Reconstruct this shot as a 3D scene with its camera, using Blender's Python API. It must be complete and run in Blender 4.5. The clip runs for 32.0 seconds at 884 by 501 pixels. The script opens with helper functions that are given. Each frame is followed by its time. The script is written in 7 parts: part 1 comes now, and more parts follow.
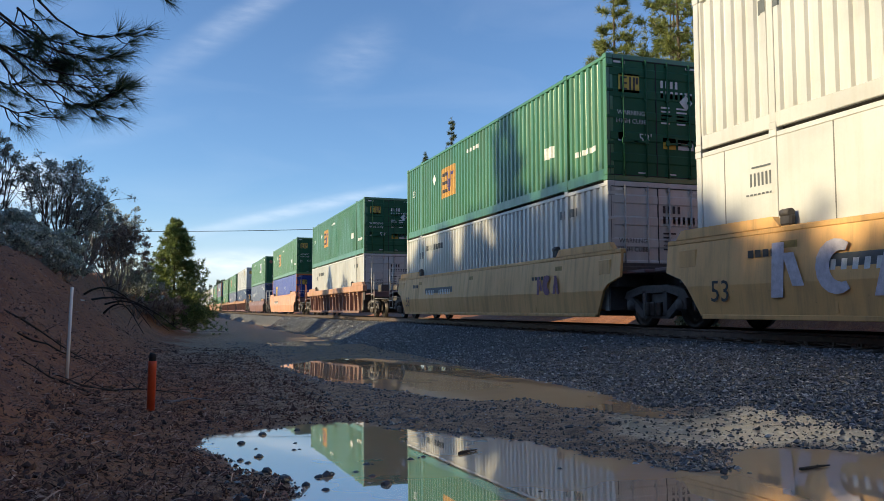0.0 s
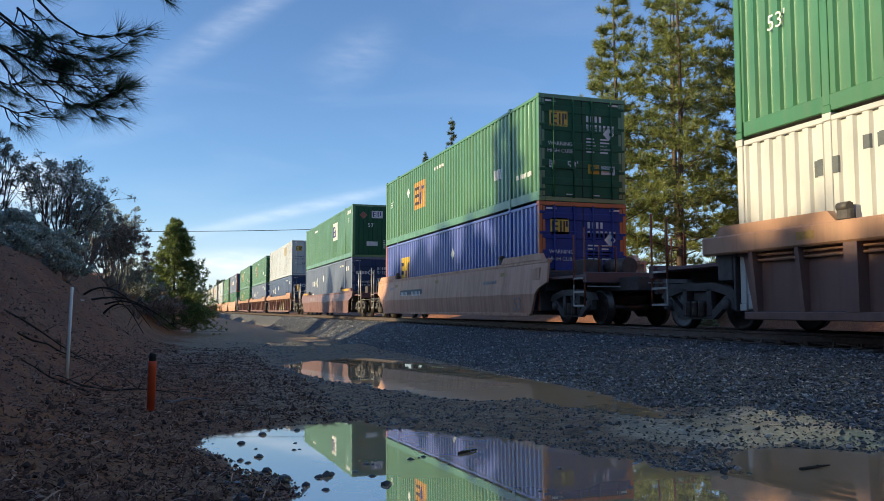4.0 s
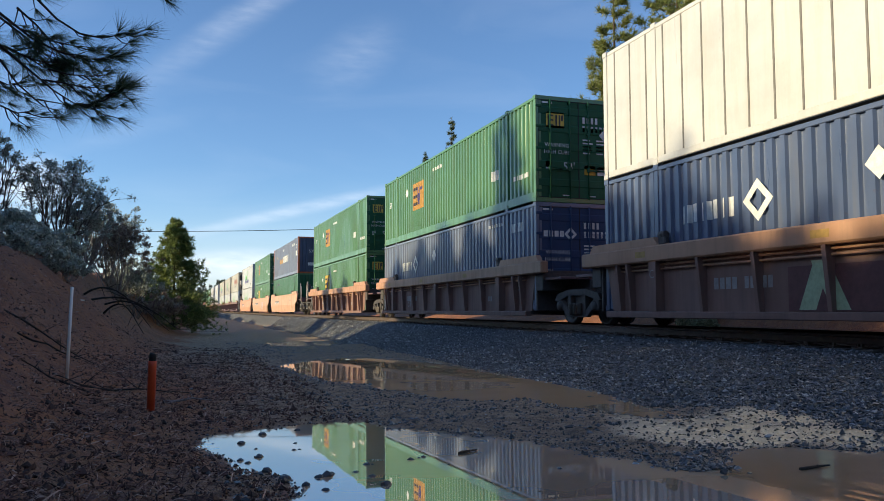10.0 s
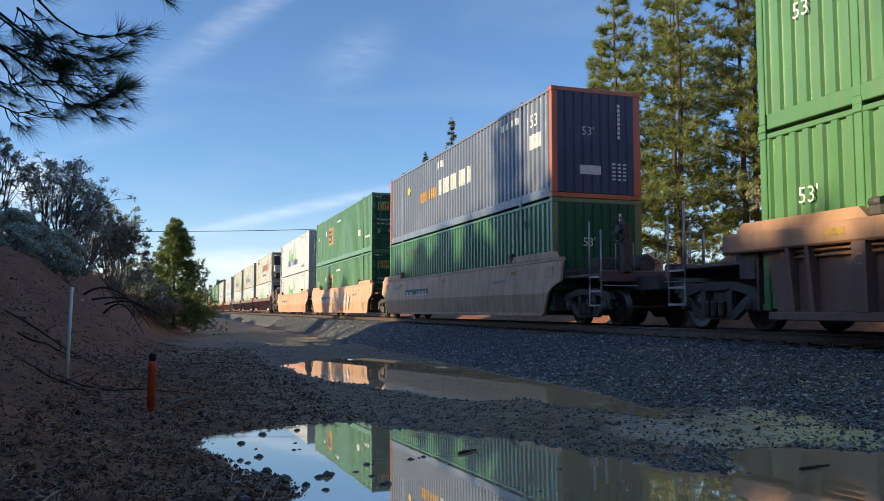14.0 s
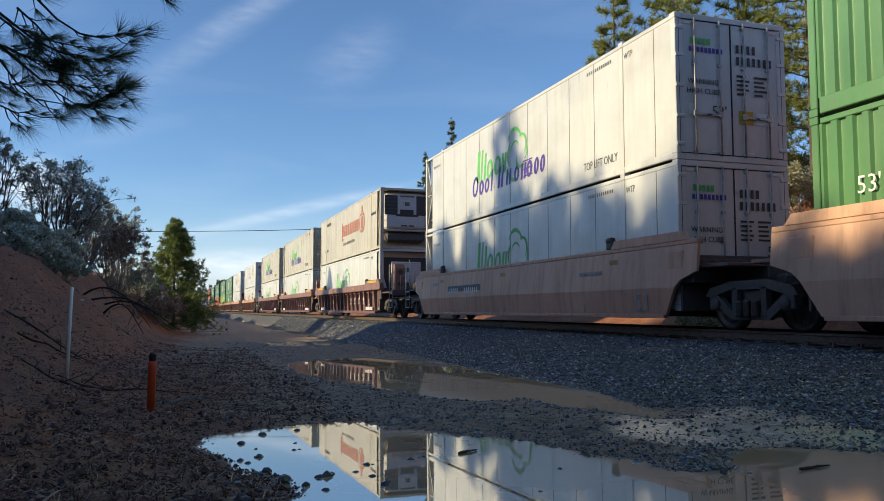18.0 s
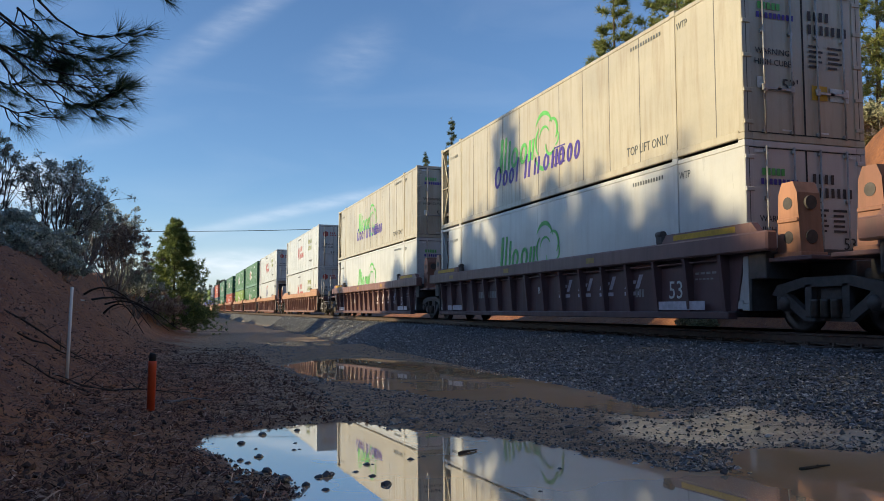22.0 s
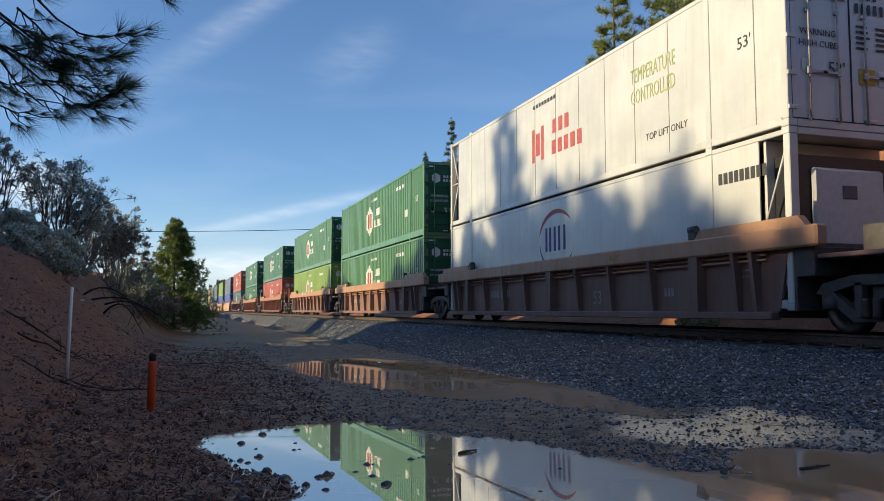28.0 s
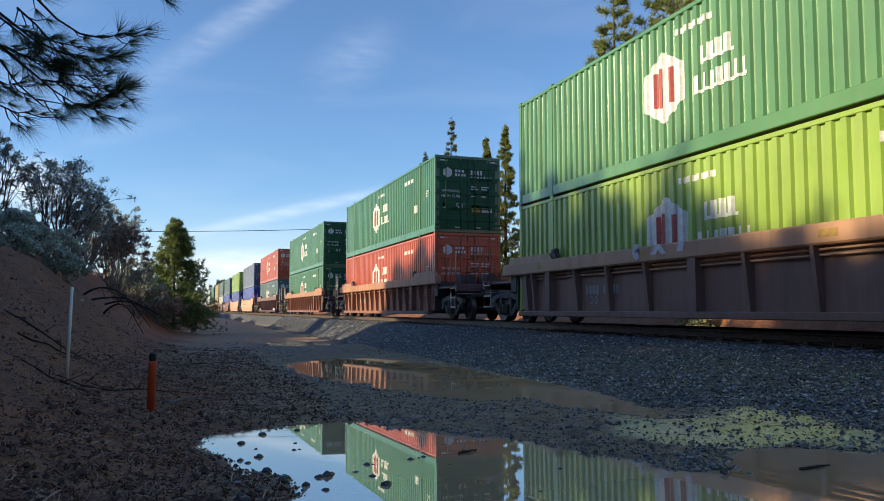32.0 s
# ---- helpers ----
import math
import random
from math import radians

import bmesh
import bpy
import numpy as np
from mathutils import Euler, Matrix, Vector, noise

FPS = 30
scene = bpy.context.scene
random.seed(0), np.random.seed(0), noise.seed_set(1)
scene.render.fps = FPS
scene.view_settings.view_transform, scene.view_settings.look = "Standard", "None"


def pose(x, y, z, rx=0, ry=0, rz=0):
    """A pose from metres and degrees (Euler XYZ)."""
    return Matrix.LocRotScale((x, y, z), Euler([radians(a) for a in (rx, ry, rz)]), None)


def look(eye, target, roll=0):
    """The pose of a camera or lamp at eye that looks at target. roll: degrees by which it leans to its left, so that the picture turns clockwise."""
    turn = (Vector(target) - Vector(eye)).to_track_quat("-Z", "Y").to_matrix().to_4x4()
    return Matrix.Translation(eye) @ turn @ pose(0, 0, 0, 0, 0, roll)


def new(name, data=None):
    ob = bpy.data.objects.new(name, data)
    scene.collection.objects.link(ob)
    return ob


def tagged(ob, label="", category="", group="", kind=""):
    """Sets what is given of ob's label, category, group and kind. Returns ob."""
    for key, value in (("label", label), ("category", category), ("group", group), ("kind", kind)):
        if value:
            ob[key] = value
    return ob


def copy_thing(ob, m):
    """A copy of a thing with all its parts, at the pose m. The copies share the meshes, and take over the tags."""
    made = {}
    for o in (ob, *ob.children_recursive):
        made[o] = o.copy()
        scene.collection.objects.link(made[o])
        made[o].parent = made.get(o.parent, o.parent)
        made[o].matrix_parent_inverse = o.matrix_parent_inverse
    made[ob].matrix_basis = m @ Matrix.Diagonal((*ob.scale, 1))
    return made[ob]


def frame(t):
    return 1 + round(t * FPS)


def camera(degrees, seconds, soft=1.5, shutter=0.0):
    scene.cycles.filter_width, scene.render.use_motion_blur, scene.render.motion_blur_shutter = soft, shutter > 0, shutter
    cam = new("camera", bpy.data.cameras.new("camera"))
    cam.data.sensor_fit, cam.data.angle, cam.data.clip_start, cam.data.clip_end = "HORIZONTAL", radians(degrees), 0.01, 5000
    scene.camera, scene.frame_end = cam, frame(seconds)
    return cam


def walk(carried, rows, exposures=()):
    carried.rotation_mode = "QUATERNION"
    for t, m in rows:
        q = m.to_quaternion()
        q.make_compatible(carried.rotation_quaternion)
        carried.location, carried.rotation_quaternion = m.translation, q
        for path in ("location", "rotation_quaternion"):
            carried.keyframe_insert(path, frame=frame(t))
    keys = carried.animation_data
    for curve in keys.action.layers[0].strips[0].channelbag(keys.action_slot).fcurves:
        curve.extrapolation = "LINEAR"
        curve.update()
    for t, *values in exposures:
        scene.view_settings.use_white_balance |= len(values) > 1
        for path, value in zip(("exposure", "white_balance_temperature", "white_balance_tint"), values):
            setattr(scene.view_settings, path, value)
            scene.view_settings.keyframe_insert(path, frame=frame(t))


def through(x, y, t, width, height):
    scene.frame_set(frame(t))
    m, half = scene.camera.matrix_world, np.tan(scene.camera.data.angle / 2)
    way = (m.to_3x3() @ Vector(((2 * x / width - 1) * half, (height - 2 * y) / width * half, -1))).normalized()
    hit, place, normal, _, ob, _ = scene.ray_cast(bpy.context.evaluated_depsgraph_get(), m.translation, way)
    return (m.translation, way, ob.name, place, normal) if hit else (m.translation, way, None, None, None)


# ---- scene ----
# ------------------------------------------------ camera: stands still beside the track
SPEED = 11.144          # metres a second, towards the camera
TRACK_X = 10.318        # centre of the track
END_T = 32.0
cam = camera(58.12, END_T, soft=0.62)
EYE = pose(0, 0, 0.358, 94.28, 0.0, -18.47)
walk(cam, [(0.0, EYE), (END_T, EYE)], exposures=[(0.0, 0.44), (2.0, 0.5), (7.0, 0.5), (9.0, 0.42), (13.0, 0.5), (16.5, 0.44), (19.0, 0.28), (25.5, 0.26), (28.0, 0.30), (30.0, 0.5), (END_T, 0.52)])

# ------------------------------------------------ sky and sun
SUN_EL, SUN_AZ = radians(17.0), radians(-85.0)   # azimuth from +y towards +x
sun_dir = Vector((math.sin(SUN_AZ) * math.cos(SUN_EL), math.cos(SUN_AZ) * math.cos(SUN_EL), math.sin(SUN_EL)))
sun_data = bpy.data.lights.new("sun", "SUN")
sun_data.energy, sun_data.angle, sun_data.color = 5.0, radians(1.6), (1.0, 0.84, 0.52)
sun_ob = new("sun", sun_data)
sun_ob.matrix_world = look(sun_dir * 200, (0, 0, 0))


def make_world():
    w = bpy.data.worlds.new("sky")
    scene.world = w
    w.use_nodes = True
    n, l = w.node_tree.nodes, w.node_tree.links
    n.clear()
    out, bg = n.new("ShaderNodeOutputWorld"), n.new("ShaderNodeBackground")
    sky = n.new("ShaderNodeTexSky")
    sky.sky_type, sky.sun_disc = "NISHITA", False
    sky.sun_elevation, sky.sun_rotation = SUN_EL, SUN_AZ
    sky.air_density, sky.dust_density, sky.ozone_density, sky.altitude = 1.0, 0.9, 4.0, 900
    bg.inputs["Strength"].default_value = 0.138
    co = n.new("ShaderNodeTexCoord")
    # thin cirrus: stretched noise on the direction, kept to drifting streaks
    mp = n.new("ShaderNodeMapping")
    mp.inputs["Rotation"].default_value = (0.2, 0.5, 0.9)
    mp.inputs["Scale"].default_value = (2.2, 7.0, 9.0)
    no = n.new("ShaderNodeTexNoise")
    no.inputs["Scale"].default_value, no.inputs["Detail"].default_value = 1.6, 7
    no.inputs["Distortion"].default_value = 0.6
    ra = n.new("ShaderNodeValToRGB")
    ra.color_ramp.elements[0].position, ra.color_ramp.elements[1].position = 0.5, 0.78
    l.new(co.outputs["Generated"], mp.inputs["Vector"])
    l.new(mp.outputs["Vector"], no.inputs["Vector"])
    l.new(no.outputs["Fac"], ra.inputs["Fac"])

    def blob(d, size, stretch, gain):
        """A feathered patch of cloud round the direction d."""
        d = Vector(d).normalized()
        m2 = n.new("ShaderNodeMapping")
        m2.vector_type = "POINT"
        q = d.to_track_quat("Y", "Z").inverted()
        e = (Euler((0, radians(stretch[2]), 0)).to_quaternion() @ q).to_euler()
        m2.inputs["Rotation"].default_value = e
        l.new(co.outputs["Generated"], m2.inputs["Vector"])
        m3 = n.new("ShaderNodeMapping")
        m3.inputs["Scale"].default_value = (1 / (size * stretch[0]), 0.0, 1 / (size * stretch[1]))
        l.new(m2.outputs["Vector"], m3.inputs["Vector"])
        ln = n.new("ShaderNodeVectorMath")
        ln.operation = "LENGTH"
        l.new(m3.outputs["Vector"], ln.inputs[0])
        mr = n.new("ShaderNodeMapRange")
        mr.interpolation_type = "SMOOTHSTEP"
        for k, v in (("From Min", 1.0), ("From Max", 0.0), ("To Min", 0.0), ("To Max", gain)):
            mr.inputs[k].default_value = v
        l.new(ln.outputs["Value"], mr.inputs["Value"])
        return mr.outputs["Result"]

    def math_node(op, a, b):
        m = n.new("ShaderNodeMath")
        m.operation = op
        for i, v in enumerate((a, b)):
            if isinstance(v, (int, float)):
                m.inputs[i].default_value = v
            else:
                l.new(v, m.inputs[i])
        return m.outputs[0]

    patches = None
    for d, size, stretch, gain in CLOUDS:
        p = blob(d, size, stretch, gain)
        patches = p if patches is None else math_node("ADD", patches, p)
    grain = n.new("ShaderNodeTexNoise")
    grain.inputs["Scale"].default_value, grain.inputs["Detail"].default_value = 14, 8
    l.new(mp.outputs["Vector"], grain.inputs["Vector"])
    g2 = math_node("MULTIPLY", math_node("MULTIPLY", grain.outputs["Fac"], 1.7), patches)
    wisps = math_node("MULTIPLY", ra.outputs["Color"], 0.05)
    # low haze bank towards the horizon
    sep = n.new("ShaderNodeSeparateXYZ")
    l.new(co.outputs["Generated"], sep.inputs[0])
    hz = n.new("ShaderNodeMapRange")
    for k, v in (("From Min", 0.16), ("From Max", 0.0), ("To Min", 0.0), ("To Max", 0.4)):
        hz.inputs[k].default_value = v
    hz.interpolation_type = "SMOOTHSTEP"
    l.new(sep.outputs["Z"], hz.inputs["Value"])
    hazy = math_node("MULTIPLY", hz.outputs["Result"], math_node("ADD", math_node("MULTIPLY", no.outputs["Fac"], 1.3), 0.1))
    tot = math_node("MINIMUM", math_node("ADD", math_node("ADD", wisps, g2), hazy), 0.9)
    mx = n.new("ShaderNodeMix")
    mx.data_type = "RGBA"
    l.new(tot, mx.inputs["Factor"])
    tint = n.new("ShaderNodeMix")
    tint.data_type, tint.blend_type = "RGBA", "MULTIPLY"
    tint.inputs["Factor"].default_value = 1.0
    tint.inputs[7].default_value = (0.955, 1.0, 1.045, 1)
    l.new(sky.outputs["Color"], tint.inputs[6])
    l.new(tint.outputs[2], mx.inputs[6])
    mx.inputs[7].default_value = (6.2, 6.6, 7.2, 1)
    l.new(mx.outputs[2], bg.inputs["Color"])
    l.new(bg.outputs[0], out.inputs["Surface"])


# direction, size, (across, along, turn), density
CLOUDS = [
    ((0.03, 1.0, 0.33), 0.075, (2.2, 0.34, 36), 0.10),
    ((0.09, 1.0, 0.385), 0.06, (2.0, 0.34, 30), 0.10),
    ((0.215, 1.0, 0.33), 0.075, (1.1, 0.62, 34), 0.10),
    ((0.14, 1.0, 0.125), 0.09, (2.6, 0.13, 14), 0.25),
    ((0.05, 1.0, 0.055), 0.07, (2.4, 0.35, 4), 0.5),
    ((-0.16, 1.0, 0.14), 0.05, (1.5, 0.9, 0), 0.6),
    ((-0.06, 1.0, 0.21), 0.06, (2.0, 0.3, 20), 0.05),
]
make_world()

# ------------------------------------------------ materials


def nodes_of(name):
    m = bpy.data.materials.new(name)
    m.use_nodes = True
    n, l = m.node_tree.nodes, m.node_tree.links
    return m, n, l, n["Principled BSDF"]


def noise_node(n, l, vec, scale, detail=5, rough=0.6, dist=0.0):
    t = n.new("ShaderNodeTexNoise")
    for k, v in (("Scale", scale), ("Detail", detail), ("Roughness", rough), ("Distortion", dist)):
        t.inputs[k].default_value = v
    l.new(vec, t.inputs["Vector"])
    return t.outputs["Fac"]


def ramp(n, l, fac, stops):
    r = n.new("ShaderNodeValToRGB")
    e = r.color_ramp.elements
    e[0].position, e[0].color = stops[0][0], (*stops[0][1], 1)
    e[1].position, e[1].color = stops[-1][0], (*stops[-1][1], 1)
    for p, c in stops[1:-1]:
        e.new(p).color = (*c, 1)
    l.new(fac, r.inputs["Fac"])
    return r.outputs["Color"]


def mixed(n, l, fac, a, b, mode="MIX"):
    m = n.new("ShaderNodeMix")
    m.data_type, m.blend_type = "RGBA", mode
    for sock, v in ((m.inputs["Factor"], fac), (m.inputs[6], a), (m.inputs[7], b)):
        if isinstance(v, (int, float)):
            sock.default_value = v
        elif isinstance(v, tuple):
            sock.default_value = (*v, 1)
        else:
            l.new(v, sock)
    return m.outputs[2]


def coords(n, l, scale=(1, 1, 1), offset_random=True):
    c, mp = n.new("ShaderNodeTexCoord"), n.new("ShaderNodeMapping")
    mp.inputs["Scale"].default_value = scale
    l.new(c.outputs["Object"], mp.inputs["Vector"])
    if offset_random:
        oi = n.new("ShaderNodeObjectInfo")
        sc = n.new("ShaderNodeMath")
        sc.operation = "MULTIPLY"
        sc.inputs[1].default_value = 37.0
        l.new(oi.outputs["Random"], sc.inputs[0])
        l.new(sc.outputs[0], mp.inputs["Location"])
    return mp.outputs["Vector"]


def bump(n, l, bsdf, height, strength, distance):
    b = n.new("ShaderNodeBump")
    b.inputs["Strength"].default_value, b.inputs["Distance"].default_value = strength, distance
    l.new(height, b.inputs["Height"])
    l.new(b.outputs[0], bsdf.inputs["Normal"])


def scaled(c, k):
    return tuple(min(1.0, v * k) for v in c)


def paint(name, col, rough=0.45, dirt=0.5, dirt_col=(0.12, 0.08, 0.05), metal=0.0, gloss=0.55, shine=0.5):
    """Weathered paint on steel: fading, vertical run-off streaks, grime and small chips."""
    m, n, l, b = nodes_of(name)
    big = noise_node(n, l, coords(n, l, (0.5, 0.35, 0.5)), 1.3, 4)
    fine = noise_node(n, l, coords(n, l, (6, 6, 6)), 4.0, 5)
    streak = noise_node(n, l, coords(n, l, (3.2, 3.2, 0.3)), 1.6, 7, 0.62)
    spots = noise_node(n, l, coords(n, l, (1, 1, 1)), 9.0, 6, 0.7)
    base = ramp(n, l, big, [(0.3, scaled(col, 0.82)), (0.55, col), (0.75, tuple(min(1, v * 1.05 + 0.015) for v in col))])
    base = mixed(n, l, 0.07, base, ramp(n, l, fine, [(0.3, scaled(col, 0.6)), (0.7, scaled(col, 1.25))]))
    sf = ramp(n, l, streak, [(0.47, (0, 0, 0)), (0.72, (dirt, dirt, dirt))])
    base = mixed(n, l, sf, base, dirt_col)
    cf = ramp(n, l, spots, [(0.66, (0, 0, 0)), (0.72, (0.75 * dirt,) * 3)])
    base = mixed(n, l, cf, base, (0.09, 0.045, 0.025))
    l.new(base, b.inputs["Base Color"])
    l.new(ramp(n, l, streak, [(0.3, (rough - 0.16,) * 3), (0.75, (rough + 0.2,) * 3)]), b.inputs["Roughness"])
    b.inputs["Metallic"].default_value = metal
    # sheet paint takes a sheen where the light grazes it
    b.inputs["Coat Weight"].default_value, b.inputs["Coat Roughness"].default_value = gloss, 0.24
    b.inputs["Coat IOR"].default_value, b.inputs["Specular IOR Level"].default_value = 1.6, shine
    bump(n, l, b, big, 0.25, 0.012)
    return m


def plain(name, col, rough=0.6, metal=0.0, vary=0.3):
    m, n, l, b = nodes_of(name)
    f = noise_node(n, l, coords(n, l, (3, 3, 3)), 3.0, 6)
    l.new(ramp(n, l, f, [(0.3, scaled(col, 1 - vary)), (0.7, scaled(col, 1 + vary * 0.6))]), b.inputs["Base Color"])
    b.inputs["Roughness"].default_value, b.inputs["Metallic"].default_value = rough, metal
    bump(n, l, b, f, 0.2, 0.004)
    return m


def decal_paint(name, col, worn=0.35):
    """Vinyl or stencil paint that has worn through in patches."""
    m, n, l, b = nodes_of(name)
    f = noise_node(n, l, coords(n, l, (2, 2, 2), False), 4.0, 7, 0.7)
    l.new(ramp(n, l, f, [(0.25, scaled(col, 1 - worn)), (0.6, col)]), b.inputs["Base Color"])
    b.inputs["Roughness"].default_value = 0.55
    return m


def ground_material():
    m, n, l, b = nodes_of("ground_soil")
    tc = n.new("ShaderNodeTexCoord")
    pos = tc.outputs["Object"]
    at = n.new("ShaderNodeAttribute")
    at.attribute_name = "cover"
    sep = n.new("ShaderNodeSeparateColor")
    l.new(at.outputs["Color"], sep.inputs[0])
    n1 = noise_node(n, l, pos, 0.7, 6)
    n2 = noise_node(n, l, pos, 10.0, 8, 0.7)
    n3 = noise_node(n, l, pos, 62.0, 4, 0.7)
    vo = n.new("ShaderNodeTexVoronoi")
    vo.inputs["Scale"].default_value = 24
    l.new(pos, vo.inputs["Vector"])
    dirt = ramp(n, l, n2, [(0.34, (0.08, 0.055, 0.038)), (0.5, (0.42, 0.29, 0.19)), (0.64, (0.62, 0.47, 0.33))])
    red = ramp(n, l, n2, [(0.3, (0.15, 0.05, 0.022)), (0.52, (0.37, 0.145, 0.062)), (0.75, (0.54, 0.27, 0.125))])
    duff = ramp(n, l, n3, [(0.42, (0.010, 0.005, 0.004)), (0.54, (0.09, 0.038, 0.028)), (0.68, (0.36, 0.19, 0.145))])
    # the shade in the gaps between stones is put in as near-black
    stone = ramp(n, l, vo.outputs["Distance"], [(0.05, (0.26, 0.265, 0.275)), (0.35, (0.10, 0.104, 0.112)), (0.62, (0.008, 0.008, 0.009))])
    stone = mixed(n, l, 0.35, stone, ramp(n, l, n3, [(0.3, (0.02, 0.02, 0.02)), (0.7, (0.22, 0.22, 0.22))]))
    mud = ramp(n, l, n2, [(0.3, (0.16, 0.11, 0.07)), (0.5, (0.38, 0.285, 0.19)), (0.75, (0.52, 0.40, 0.28))])
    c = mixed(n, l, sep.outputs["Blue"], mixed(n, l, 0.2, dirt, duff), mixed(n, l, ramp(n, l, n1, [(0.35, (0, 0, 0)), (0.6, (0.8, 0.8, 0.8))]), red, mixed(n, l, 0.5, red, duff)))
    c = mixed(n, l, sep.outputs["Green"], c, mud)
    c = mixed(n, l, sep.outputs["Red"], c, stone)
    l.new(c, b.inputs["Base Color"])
    # the mud is still wet and shines
    dry = ramp(n, l, n2, [(0.3, (0.55, 0.55, 0.55)), (0.6, (0.9, 0.9, 0.9))])
    wet = ramp(n, l, n2, [(0.3, (0.12, 0.12, 0.12)), (0.7, (0.34, 0.34, 0.34))])
    l.new(mixed(n, l, sep.outputs["Green"], dry, wet), b.inputs["Roughness"])
    film = n.new("ShaderNodeMath")
    film.operation = "MULTIPLY"
    l.new(sep.outputs["Green"], film.inputs[0])
    l.new(ramp(n, l, n2, [(0.4, (1, 1, 1)), (0.72, (0.45, 0.45, 0.45))]), film.inputs[1])
    l.new(film.outputs[0], b.inputs["Coat Weight"])
    b.inputs["Coat Roughness"].default_value, b.inputs["Coat IOR"].default_value = 0.36, 1.5
    hgt = mixed(n, l, sep.outputs["Red"], n3, vo.outputs["Distance"])
    hgt = mixed(n, l, sep.outputs["Green"], hgt, mixed(n, l, 0.88, hgt, (0.5, 0.5, 0.5)))
    bump(n, l, b, hgt, 1.0, 0.03)
    return m


def water_material():
    m, n, l, b = nodes_of("puddle_water")
    tc = n.new("ShaderNodeTexCoord")
    f = noise_node(n, l, tc.outputs["Object"], 0.6, 4)
    l.new(ramp(n, l, f, [(0.3, (0.60, 0.385, 0.22)), (0.7, (0.70, 0.46, 0.27))]), b.inputs["Base Color"])
    b.inputs["Roughness"].default_value = 0.015
    b.inputs["IOR"].default_value = 7.0
    bump(n, l, b, noise_node(n, l, tc.outputs["Object"], 1.6, 3), 0.05, 0.004)
    return m


def leaf_material(name, cols, rough=0.5, through=0.25):
    m, n, l, b = nodes_of(name)
    g = n.new("ShaderNodeNewGeometry")
    c = ramp(n, l, g.outputs["Random Per Island"], [(i / (len(cols) - 1), c) for i, c in enumerate(cols)])
    l.new(c, b.inputs["Base Color"])
    b.inputs["Roughness"].default_value = rough
    tr, mx = n.new("ShaderNodeBsdfTranslucent"), n.new("ShaderNodeMixShader")
    l.new(c, tr.inputs["Color"])
    mx.inputs[0].default_value = through
    l.new(b.outputs[0], mx.inputs[1])
    l.new(tr.outputs[0], mx.inputs[2])
    l.new(mx.outputs[0], n["Material Output"].inputs["Surface"])
    return m


def bark_material(name, col):
    m, n, l, b = nodes_of(name)
    f = noise_node(n, l, coords(n, l, (9, 9, 1.2), False), 2.0, 7, 0.7)
    l.new(ramp(n, l, f, [(0.3, scaled(col, 0.35)), (0.5, col), (0.75, scaled(col, 1.6))]), b.inputs["Base Color"])
    b.inputs["Roughness"].default_value = 0.9
    bump(n, l, b, f, 0.8, 0.02)
    return m


def stone_material(name, lo, hi, rough=0.25):
    m, n, l, b = nodes_of(name)
    g = n.new("ShaderNodeNewGeometry")
    tc = n.new("ShaderNodeTexCoord")
    f = noise_node(n, l, tc.outputs["Object"], 30, 5)
    c = ramp(n, l, g.outputs["Random Per Island"], [(0, lo), (0.45, scaled(lo, 2.6)), (0.85, scaled(lo, 6.0)), (1, hi)])
    l.new(mixed(n, l, 0.12, c, ramp(n, l, f, [(0.3, lo), (0.7, hi)])), b.inputs["Base Color"])
    b.inputs["Roughness"].default_value = rough
    bump(n, l, b, f, 0.4, 0.01)
    return m


